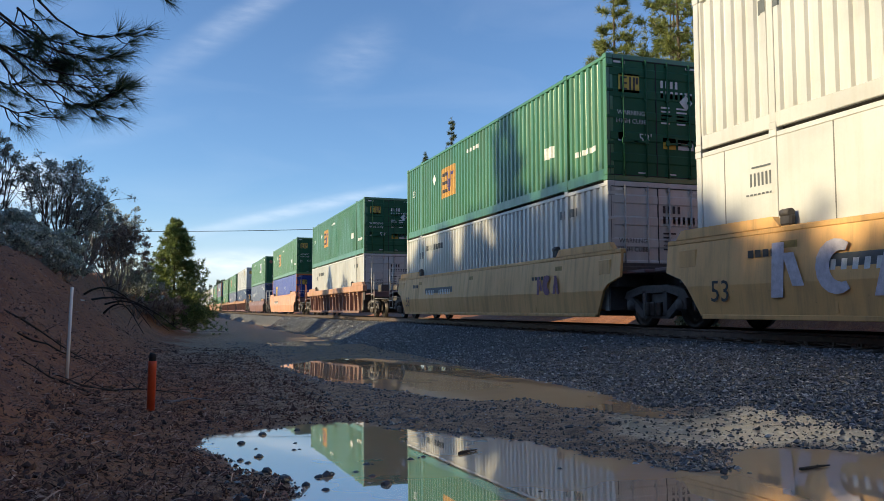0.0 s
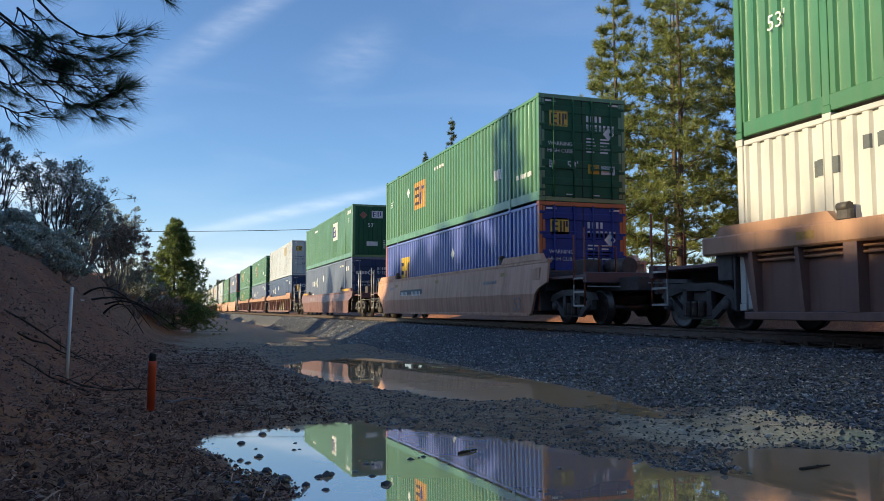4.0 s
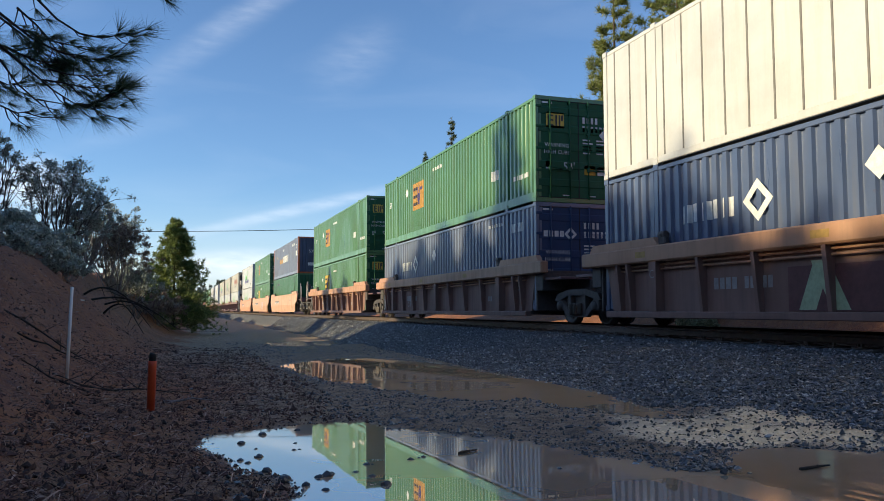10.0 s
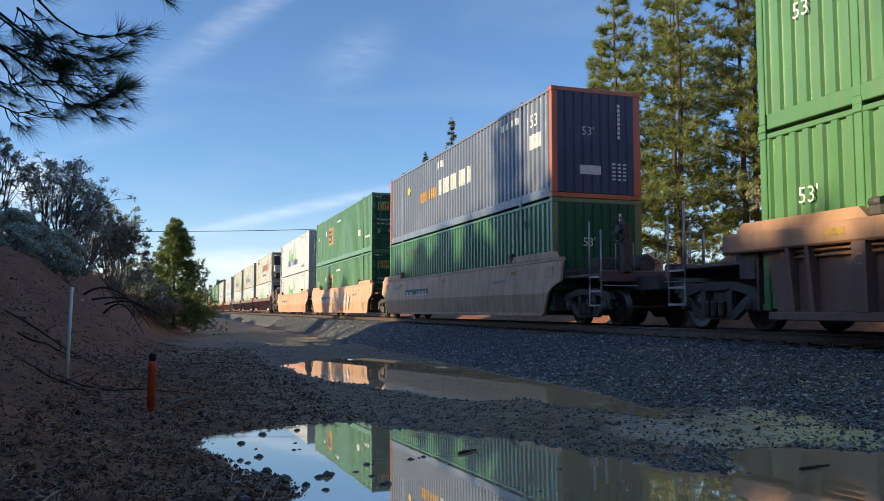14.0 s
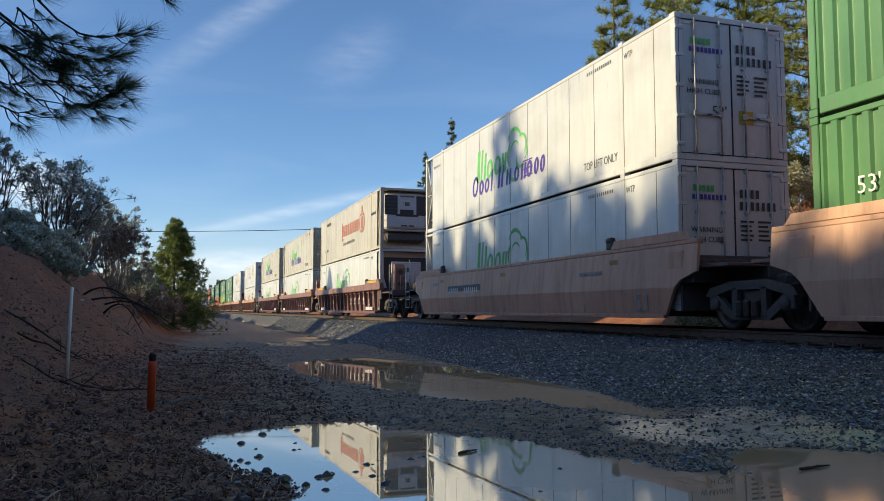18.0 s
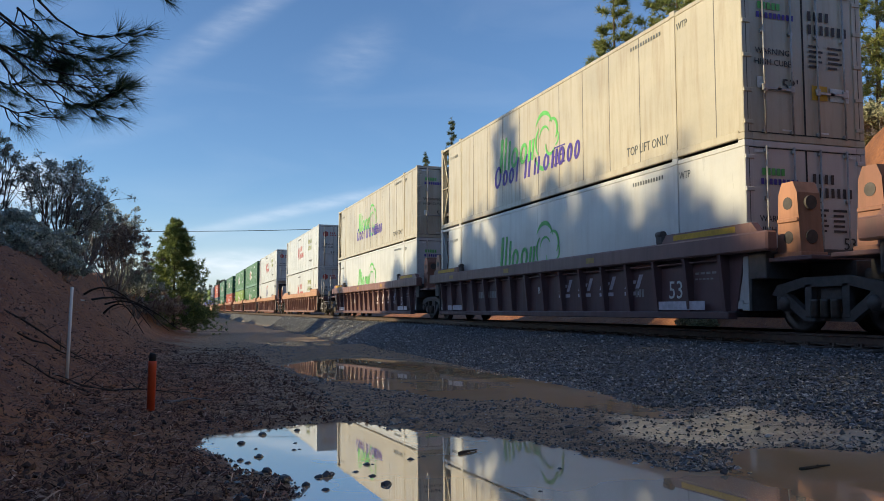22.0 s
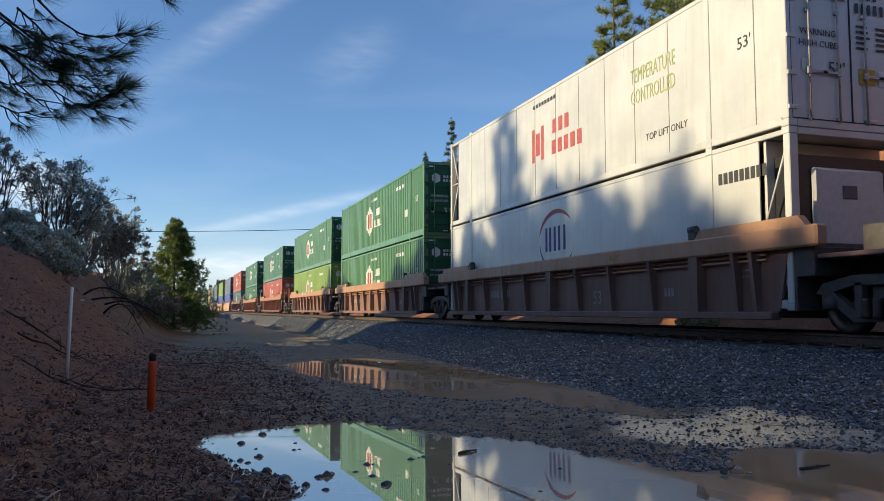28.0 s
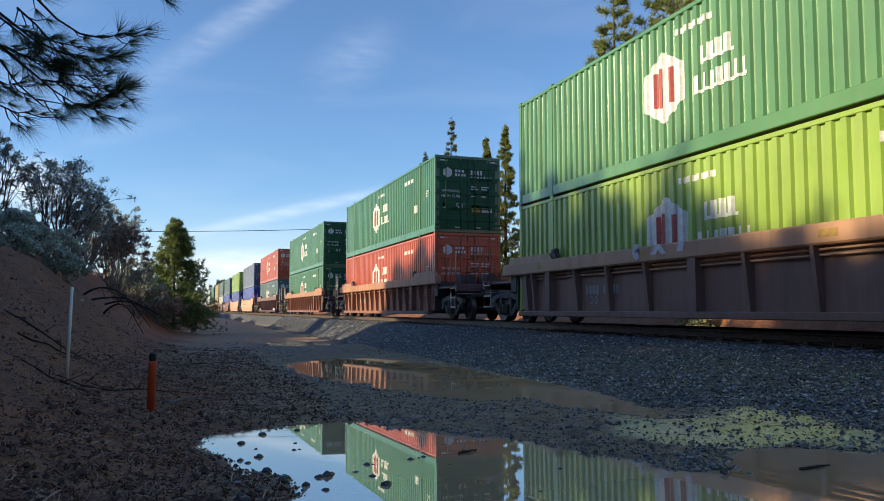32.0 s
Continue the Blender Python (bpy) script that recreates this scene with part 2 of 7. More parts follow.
GREEN, GREEN2, LIME = (0.05, 0.172, 0.07), (0.086, 0.215, 0.078), (0.25, 0.37, 0.055)
P = {
    "green": paint("green_container_paint", GREEN, 0.42, 0.30, (0.09, 0.12, 0.07)),
    "hubgreen": paint("bright_green_container_paint", GREEN2, 0.42, 0.28, (0.10, 0.13, 0.08)),
    "lime": paint("lime_green_container_paint", LIME, 0.45, 0.25, (0.16, 0.16, 0.07)),
    "white": paint("white_container_paint", (0.56, 0.555, 0.53), 0.42, 0.19, (0.34, 0.28, 0.21)),
    "offwhite": paint("white_corrugated_container_paint", (0.53, 0.52, 0.485), 0.45, 0.24, (0.32, 0.27, 0.21)),
    "cream": paint("road_stained_white_container_paint", (0.47, 0.42, 0.315), 0.5, 0.45, (0.27, 0.19, 0.11)),
    "navy": paint("navy_blue_container_paint", (0.065, 0.095, 0.18), 0.42, 0.35, (0.11, 0.11, 0.12)),
    "greyblue": paint("faded_blue_container_paint", (0.145, 0.175, 0.25), 0.5, 0.35, (0.2, 0.19, 0.19)),
    "blue": paint("violet_blue_container_paint", (0.10, 0.135, 0.42), 0.45, 0.3, (0.18, 0.18, 0.22)),
    "slate": paint("slate_grey_container_paint", (0.15, 0.175, 0.25), 0.5, 0.45, (0.2, 0.17, 0.14)),
    "red": paint("orange_red_container_paint", (0.46, 0.085, 0.035), 0.45, 0.3, (0.2, 0.08, 0.04)),
    "tealgrey": paint("teal_grey_container_paint", (0.085, 0.14, 0.135), 0.5, 0.35, (0.15, 0.14, 0.12)),
    # container ends: their shade is put into the colour, with little sheen
    "shaded_door_green": paint("shaded_green_door_paint", (0.028, 0.112, 0.055), 0.42, 0.25, (0.06, 0.09, 0.05), gloss=0.0, shine=0.12),
    "shaded_door_blue": paint("shaded_blue_door_paint", (0.04, 0.06, 0.23), 0.45, 0.25, (0.1, 0.1, 0.14), gloss=0.0, shine=0.12),
    "shaded_door_navy": paint("shaded_navy_door_paint", (0.045, 0.07, 0.14), 0.6, 0.25, (0.07, 0.08, 0.1), gloss=0.0, shine=0.12),
    "shaded_door_slate": paint("shaded_slate_door_paint", (0.085, 0.105, 0.15), 0.6, 0.3, (0.12, 0.11, 0.1), gloss=0.0, shine=0.12),
    "tan": paint("tan_container_paint", (0.42, 0.29, 0.13), 0.5, 0.4, (0.2, 0.13, 0.07)),
    "orange_post": paint("orange_corner_post_paint", (0.50, 0.115, 0.03), 0.5, 0.3),
    "yellowcar": paint("yellow_railcar_paint", (0.74, 0.41, 0.145), 0.55, 0.45, (0.26, 0.17, 0.09), gloss=0.1),
    "browncar": paint("brown_railcar_paint", (0.62, 0.32, 0.20), 0.55, 0.45, (0.22, 0.14, 0.095), gloss=0.1),
    "rustcar": paint("rust_brown_railcar_paint", (0.45, 0.24, 0.14), 0.55, 0.45, (0.24, 0.15, 0.10), gloss=0.1),
    "marooncar": paint("dark_maroon_railcar_paint", (0.22, 0.115, 0.10), 0.5, 0.4, (0.14, 0.105, 0.09), gloss=0.1),
    "pinkcar": paint("faded_pinkish_brown_railcar_paint", (0.60, 0.35, 0.23), 0.6, 0.45, (0.16, 0.11, 0.08), gloss=0.1),
    "redcar": paint("red_brown_railcar_paint", (0.42, 0.20, 0.12), 0.6, 0.45, (0.14, 0.08, 0.05), gloss=0.1),
}
# ends facing away from the sun get side colours with shade painted in
SHADED_END_PAINT = {"green": P["shaded_door_green"], "hubgreen": P["shaded_door_green"], "greyblue": P["shaded_door_navy"], "navy": P["shaded_door_navy"], "slate": P["shaded_door_slate"], "blue": P["shaded_door_blue"]}
# a well's recessed plates carry their shade in darker copies of the car paint
SHADED_PLATE = {
    "rustcar": paint("shaded_brown_well_plate", (0.231, 0.128, 0.100), 0.6, 0.4, (0.125, 0.094, 0.077), gloss=0.1),
    "redcar": paint("shaded_red_brown_well_plate", (0.263, 0.119, 0.081), 0.6, 0.4, (0.138, 0.088, 0.069), gloss=0.1),
    "marooncar": paint("shaded_maroon_well_plate", (0.144, 0.077, 0.077), 0.55, 0.35, (0.112, 0.088, 0.077), gloss=0.1),
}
M_STEEL = plain("dark_greasy_steel", (0.078, 0.067, 0.062), 0.6, 0.1)
M_WHEEL = plain("worn_wheel_steel", (0.085, 0.072, 0.064), 0.4, 0.7)
M_RAIL = plain("rail_steel", (0.16, 0.12, 0.10), 0.4, 0.35)
M_GALV = plain("galvanised_bar", (0.42, 0.40, 0.37), 0.45, 0.4)
M_RUBBER = plain("black_rubber_seal", (0.018, 0.018, 0.020), 0.7)
M_TIE = plain("creosoted_timber", (0.12, 0.095, 0.08), 0.85)
M_RED_BAR = plain("red_oxide_stanchion", (0.26, 0.075, 0.035), 0.6)
M_YELLOW = decal_paint("yellow_marking", (0.62, 0.36, 0.03))
M_DULL_YELLOW = decal_paint("dusty_yellow_reflector", (0.42, 0.25, 0.06), 0.5)
M_FADED_MARK = decal_paint("faded_grey_stencil", (0.34, 0.31, 0.29), 0.45)
M_WHITE_MARK = decal_paint("white_stencil_marking", (0.72, 0.72, 0.68))
M_BLACK_MARK = decal_paint("black_stencil_marking", (0.045, 0.042, 0.042))
M_ORANGE_MARK = decal_paint("orange_logo_panel", (0.56, 0.30, 0.07), 0.5)
M_GOLD_MARK = decal_paint("gold_logo_panel", (0.66, 0.44, 0.06), 0.3)
M_TAN_MARK = decal_paint("sun_faded_tan_patch", (0.40, 0.31, 0.15), 0.5)
M_TAN_INK = decal_paint("sun_faded_brown_strokes", (0.27, 0.20, 0.12), 0.4)
M_LOGO_BLUE = decal_paint("dark_blue_logo_marking", (0.06, 0.055, 0.22))
M_LOGO_RED = decal_paint("red_logo_marking", (0.44, 0.09, 0.08), 0.45)
M_LOGO_GREEN = decal_paint("green_logo_marking", (0.13, 0.50, 0.12))
M_OLIVE_MARK = decal_paint("faded_olive_marking", (0.36, 0.40, 0.15), 0.4)
M_LOGO_PURPLE = decal_paint("purple_logo_marking", (0.075, 0.045, 0.30))
M_LOGO_BROWN = decal_paint("red_brown_logo_marking", (0.34, 0.13, 0.085))
M_PALE_TAG = decal_paint("pale_spray_paint", (0.62, 0.56, 0.60), 0.4)
M_PINK_TAG = decal_paint("plum_spray_paint", (0.26, 0.12, 0.18), 0.4)
M_DARKRED_TAG = decal_paint("dark_red_spray_paint", (0.14, 0.055, 0.05), 0.4)
M_LIME_TAG = decal_paint("pale_green_spray_paint", (0.42, 0.50, 0.30), 0.4)
M_GREY_PANEL = decal_paint("grey_marking_panel", (0.10, 0.11, 0.115), 0.3)
M_JOINT = plain("shadowed_joint_sealant", (0.16, 0.15, 0.14), 0.7)
M_GLASSY = plain("black_grille_plastic", (0.022, 0.022, 0.024), 0.4)
M_REEFER = plain("pale_reefer_housing", (0.52, 0.50, 0.48), 0.4, 0, 0.12)
M_GROUND = ground_material()
M_WATER = water_material()
M_GRAVEL = stone_material("ballast_stone", (0.024, 0.0255, 0.029), (0.50, 0.50, 0.48), 0.3)
M_ROCK = stone_material("dark_wet_stone", (0.018, 0.017, 0.017), (0.06, 0.055, 0.05))
M_CLOD = stone_material("earth_clod", (0.024, 0.012, 0.009), (0.34, 0.19, 0.15), 0.7)
M_LITTER = leaf_material("dead_needle_litter", [(0.03, 0.014, 0.011), (0.14, 0.07, 0.055), (0.22, 0.12, 0.09), (0.62, 0.46, 0.38)], 0.8, 0.1)
M_BARK = bark_material("pine_bark", (0.075, 0.05, 0.037))
M_TWIG = bark_material("grey_twig_bark", (0.30, 0.26, 0.25))
M_LIMB = bark_material("grey_brown_limb_bark", (0.10, 0.08, 0.075))
M_DARKTWIG = bark_material("dark_twig_bark", (0.035, 0.026, 0.022))
M_PINE = leaf_material("sunlit_pine_needles", [(0.08, 0.115, 0.03), (0.20, 0.235, 0.06), (0.38, 0.38, 0.115)], 0.5, 0.35)
M_PINE_DARK = leaf_material("dark_pine_needles", [(0.02, 0.042, 0.022), (0.055, 0.09, 0.04), (0.10, 0.135, 0.06)], 0.45, 0.3)
M_FAR_FIR = leaf_material("grey_green_fir_needles", [(0.05, 0.08, 0.05), (0.10, 0.14, 0.085), (0.18, 0.22, 0.13)], 0.6, 0.3)
M_FIR = leaf_material("young_fir_needles", [(0.055, 0.10, 0.035), (0.17, 0.225, 0.07), (0.40, 0.43, 0.16)], 0.5, 0.4)
M_MANZ = leaf_material("grey_green_manzanita_leaves", [(0.28, 0.32, 0.26), (0.50, 0.535, 0.455), (0.70, 0.715, 0.64)], 0.45, 0.35)
M_MANZ_DARK = leaf_material("dark_shrub_leaves", [(0.11, 0.13, 0.105), (0.30, 0.33, 0.28), (0.56, 0.58, 0.52)], 0.35, 0.35)
M_PALE_BUSH = leaf_material("pale_sunlit_shrub_leaves", [(0.16, 0.17, 0.09), (0.32, 0.31, 0.17), (0.46, 0.42, 0.26)], 0.5, 0.25)
M_RUSSET = leaf_material("russet_dry_leaves", [(0.12, 0.07, 0.055), (0.26, 0.18, 0.14), (0.42, 0.34, 0.27)], 0.6, 0.2)
# distance haze is put into these needle colours
M_HAZEWOOD = leaf_material("haze_tinted_conifer_needles", [(0.07, 0.10, 0.08), (0.11, 0.14, 0.11), (0.17, 0.19, 0.14)], 0.8, 0.1)
M_POLE = plain("white_fibreglass", (0.88, 0.87, 0.85), 0.45, 0, 0.08)
M_STAKE = plain("orange_marker_plastic", (0.62, 0.075, 0.02), 0.5, 0, 0.15)
M_WIRE = plain("black_cable", (0.02, 0.02, 0.02), 0.6)


# ------------------------------------------------ mesh tools
class Build:
    """Gathers plain pieces of one part, then turns them into one mesh."""

    def __init__(self):
        self.v, self.f, self.s = [], [], []

    def add(self, verts, faces, smooth=False):
        k = len(self.v)
        self.v += [tuple(p) for p in verts]
        self.f += [tuple(i + k for i in f) for f in faces]
        self.s += [smooth] * len(faces)
        return self

    def box(self, x0, x1, y0, y1, z0, z1, ch=0.0):
        """A box with chamfered edges."""
        if ch <= 0:
            vs = [(x, y, z) for x in (x0, x1) for y in (y0, y1) for z in (z0, z1)]
            return self.add(vs, [(0, 1, 3, 2), (4, 6, 7, 5), (0, 4, 5, 1), (2, 3, 7, 6), (0, 2, 6, 4), (1, 5, 7, 3)])
        ch = min(ch, abs(x1 - x0) * 0.45, abs(y1 - y0) * 0.45, abs(z1 - z0) * 0.45)
        vs, idx = [], {}
        for i, x in enumerate((x0, x1)):
            for j, y in enumerate((y0, y1)):
                for k, z in enumerate((z0, z1)):
                    dx, dy, dz = (ch, -ch)[i], (ch, -ch)[j], (ch, -ch)[k]
                    for a, p in enumerate(((x, y + dy, z + dz), (x + dx, y, z + dz), (x + dx, y + dy, z))):
                        idx[i, j, k, a] = len(vs)
                        vs.append(p)
        fs = []
        for i in (0, 1):
            q = [idx[i, 0, 0, 0], idx[i, 0, 1, 0], idx[i, 1, 1, 0], idx[i, 1, 0, 0]]
            fs.append(q if i == 0 else q[::-1])
            q = [idx[0, i, 0, 1], idx[1, i, 0, 1], idx[1, i, 1, 1], idx[0, i, 1, 1]]
            fs.append(q if i == 0 else q[::-1])
            q = [idx[0, 0, i, 2], idx[0, 1, i, 2], idx[1, 1, i, 2], idx[1, 0, i, 2]]
            fs.append(q if i == 0 else q[::-1])
        for i in (0, 1):
            for j in (0, 1):
                fs.append([idx[i, j, 0, 0], idx[i, j, 0, 1], idx[i, j, 1, 1], idx[i, j, 1, 0]])
                fs.append([idx[i, 0, j, 0], idx[i, 0, j, 2], idx[i, 1, j, 2], idx[i, 1, j, 0]])
                fs.append([idx[0, i, j, 1], idx[0, i, j, 2], idx[1, i, j, 2], idx[1, i, j, 1]])
                for k in (0, 1):
                    fs.append([idx[i, j, k, a] for a in range(3)])
        return self.add(vs, fs)

    def prism(self, outline, axis, a, b):
        """A closed outline of (u, v) pushed from a to b along an axis (0, 1 or 2)."""
        n = len(outline)

        def at(u, v, w):
            p = [u, v]
            p.insert(axis, w)
            return tuple(p)
        vs = [at(u, v, a) for u, v in outline] + [at(u, v, b) for u, v in outline]
        fs = [tuple(range(n))[::-1], tuple(range(n, 2 * n))]
        fs += [(i, (i + 1) % n, n + (i + 1) % n, n + i) for i in range(n)]
        return self.add(vs, fs)

    def tube(self, pts, r, n=8, r1=None):
        """A round bar along points; tapers from r to r1."""
        pts = [Vector(p) for p in pts]
        r1 = r if r1 is None else r1
        vs, fs = [], []
        for i, p in enumerate(pts):
            d = (pts[min(i + 1, len(pts) - 1)] - pts[max(i - 1, 0)]).normalized()
            s = d.orthogonal().normalized()
            if i and abs(s.dot(prev)) < 0.999:
                s = (prev - d * prev.dot(d)).normalized()
            prev = s
            t = d.cross(s)
            rad = r + (r1 - r) * i / max(1, len(pts) - 1)
            vs += [p + (s * math.cos(a) + t * math.sin(a)) * rad for a in (2 * math.pi * k / n for k in range(n))]
        for i in range(len(pts) - 1):
            fs += [(i * n + k, i * n + (k + 1) % n, (i + 1) * n + (k + 1) % n, (i + 1) * n + k) for k in range(n)]
        self.add(vs, fs, True)
        k = len(self.v) - len(vs)
        self.f += [tuple(k + i for i in range(n))[::-1], tuple(k + len(vs) - n + i for i in range(n))]
        self.s += [False, False]
        return self

    def lathe(self, profile, axis_pt, n=24):
        """Turns (radius, along x) profile round an x axis through axis_pt."""
        ax = Vector(axis_pt)
        vs = [(ax.x + w, ax.y + r * math.cos(a), ax.z + r * math.sin(a)) for r, w in profile for a in (2 * math.pi * k / n for k in range(n))]
        fs = [(i * n + k, i * n + (k + 1) % n, (i + 1) * n + (k + 1) % n, (i + 1) * n + k) for i in range(len(profile) - 1) for k in range(n)]
        return self.add(vs, fs, True)

    def mesh(self, name):
        me = bpy.data.meshes.new(name)
        me.from_pydata(self.v, [], self.f)
        me.polygons.foreach_set("use_smooth", self.s)
        return me


def fast_mesh(name, v, f):
    """A mesh straight from arrays of points and of equal-sided faces."""
    me = bpy.data.meshes.new(name)
    v, f = np.ascontiguousarray(v, np.float32).reshape(-1, 3), np.ascontiguousarray(f, np.int32)
    me.vertices.add(len(v))
    me.vertices.foreach_set("co", v.ravel())
    me.loops.add(f.size)
    me.loops.foreach_set("vertex_index", f.ravel())
    me.polygons.add(len(f))
    me.polygons.foreach_set("loop_start", np.arange(0, f.size, f.shape[1], dtype=np.int32))
    me.polygons.foreach_set("use_smooth", np.zeros(len(f), bool))
    me.update(calc_edges=True)
    return me


def part(name, b, material, parent=None, label=""):
    """Links gathered pieces as ONE mesh object under a thing or a part."""
    me = b.mesh(name) if isinstance(b, Build) else b
    if not me.materials:
        me.materials.append(material)
    ob = new(name, me)
    ob.parent = parent
    if label:
        tagged(ob, label)
    return ob


def lettering(text, size, place, facing, material, parent, name="lettering", squeeze=1.0):
    """Painted words. facing 'side': on the side towards -x, reading towards -y; 'end': on the end towards -y."""
    cu = bpy.data.curves.new(name, "FONT")
    cu.body, cu.size, cu.align_x, cu.align_y, cu.extrude = text, size, "CENTER", "CENTER", 0.0015
    cu.resolution_u = 2
    tmp = bpy.data.objects.new(name, cu)
    me = bpy.data.meshes.new_from_object(tmp)
    bpy.data.objects.remove(tmp)
    turn = pose(*place, 90, 0, -90 if facing == "side" else 0)
    me.transform(turn @ Matrix.Diagonal((squeeze, 1, 1, 1)))
    me.materials.clear()
    me.materials.append(material)
    me.name = name
    return part(name, me, material, parent)
# ------------------------------------------------ containers
def stuff_part(name, b, material, parent):
    """Marks too small to pick apart."""
    return tagged(part(name, b, material, parent), kind="stuff")


CL, CW, CH = 16.15, 1.295, 2.895     # 53-foot length, half width, height
LIFT = 1.98                           # lifting posts stand this far from each end
KINDS = {"corrugated": 0.28, "ribbed": 0.61, "panel": 1.22, "smooth": 2.4}


def corrugation(y, pitch=0.28, depth=0.050):
    """How far the pressed sheet lies behind its outer face at y."""
    u = (y % pitch) / pitch
    if u < 0.40:
        return 0.0
    if u < 0.52:
        return depth * (u - 0.40) / 0.12
    if u < 0.88:
        return depth
    return depth * (1 - (u - 0.88) / 0.12)


def corrugation_breaks(y0, y1, pitch=0.28):
    ys = {y0, y1}
    k = math.floor(y0 / pitch)
    while k * pitch <= y1:
        for u in (0.0, 0.40, 0.52, 0.88):
            y = (k + u) * pitch
            if y0 < y < y1:
                ys.add(y)
        k += 1
    return sorted(ys)


def sheet(y0, y1, z0, z1, x, sign, corr):
    """A side sheet: pressed steel, or flat. sign -1: outer face towards -x."""
    b = Build()
    ys = corrugation_breaks(y0, y1) if corr else [y0, y1]
    vs, fs = [], []
    for y in ys:
        d = corrugation(y) if corr else 0.0
        vs += [(x - sign * d, y, z0), (x - sign * d, y, z1), (x - sign * (d + 0.02), y, z1), (x - sign * (d + 0.02), y, z0)]
    for i in range(len(ys) - 1):
        a, c = i * 4, i * 4 + 4
        fs += [(a, c, c + 1, a + 1), (a + 1, c + 1, c + 2, a + 2), (a + 2, c + 2, c + 3, a + 3), (a + 3, c + 3, c, a)]
    b.add(vs, fs)
    n = len(vs)
    b.add(vs[:4], [(0, 1, 2, 3)]).add(vs[n - 4:], [(3, 2, 1, 0)])
    return b


def side_marks(b, rects, corr, x=-1.268):
    """Painted blocks (y0, y1, z0, z1[, lean]) laid on the side, following the pressing. lean shifts the top towards -y."""
    for r in rects:
        y0, y1, z0, z1 = r[:4]
        lean = r[4] if len(r) > 4 else 0.0
        ys = corrugation_breaks(y0, y1) if corr and not lean else [y0, y1]
        vs, fs = [], []
        for y in ys:
            d = corrugation(y) if corr and not lean else 0.0
            vs += [(x - 0.004 - 0.0004 * (len(b.f) % 24) + d, y, z0), (x - 0.004 - 0.0004 * (len(b.f) % 24) + d, y - lean, z1)]
        fs = [(2 * i, 2 * i + 1, 2 * i + 3, 2 * i + 2) for i in range(len(ys) - 1)]
        b.add(vs, fs)
    return b


def side_band(b, centre, radius, a0, a1, w0, w1, x=-1.268, n=14, squash=1.0):
    """A curved painted stroke on the side: an arc that swells from w0 to w1 in its middle. Angles from the way towards -y."""
    vs = []
    for i in range(n + 1):
        t = i / n
        a = radians(a0 + (a1 - a0) * t)
        w = w0 + (w1 - w0) * math.sin(math.pi * t)
        for r in (radius - w / 2, radius + w / 2):
            vs.append((x - 0.004 - 0.0004 * (len(b.f) % 24), centre[0] - math.cos(a) * r, centre[1] + math.sin(a) * r * squash))
    return b.add(vs, [(2 * i, 2 * i + 1, 2 * i + 3, 2 * i + 2) for i in range(n)])


def slant_ring(b, y, z, w, h, t, lean=0.18, x=-1.268, n=16):
    """A leaning oval ring of stroke t on the side."""
    vs, o = [], 0.0004 * (len(b.f) % 24)
    for i in range(n + 1):
        a = 2 * math.pi * i / n
        for k in (0, t):
            u, v = (w - k) * math.cos(a), (h - k * 0.8) * math.sin(a)
            vs.append((x - 0.004 - o, y + u - lean * v, z + v))
    return b.add(vs, [(2 * i, 2 * i + 1, 2 * i + 3, 2 * i + 2) for i in range(n)])


def end_marks(b, rects, y=-0.006):
    """Painted blocks (x0, x1, z0, z1) on the end towards -y."""
    for x0, x1, z0, z1 in rects:
        b.add([(x0, y, z0), (x1, y, z0), (x1, y, z1), (x0, y, z1)], [(0, 1, 2, 3)])
    return b


def diamond(b, y, z, r, corr, x=-1.268):
    """A placard standing on its corner, on the side."""
    return b.add([(x - 0.006, y - r, z), (x - 0.006, y, z + r), (x - 0.006, y + r, z), (x - 0.006, y, z - r)], [(0, 1, 2, 3)])


def bars(y_from, y_to, z, h, n, gap=0.28, lean=0.0):
    """A row of n blocks from y_from down to y_to, at z, h high: writing that cannot be spelled."""
    step = (y_from - y_to) / n
    return [(y_from - i * step - step * (1 - gap), y_from - i * step, z, z + h, lean) for i in range(n)]


def moved(ob, first, dy, dz=0.0):
    """Shifts the marks made since first along the side."""
    for o in set(ob.children) - first:
        if o.name.startswith("logo") or o.name.startswith("stripe") or o.name.startswith("placard") or o.name.startswith("crest"):
            o.data.transform(Matrix.Translation((0, dy, dz)))


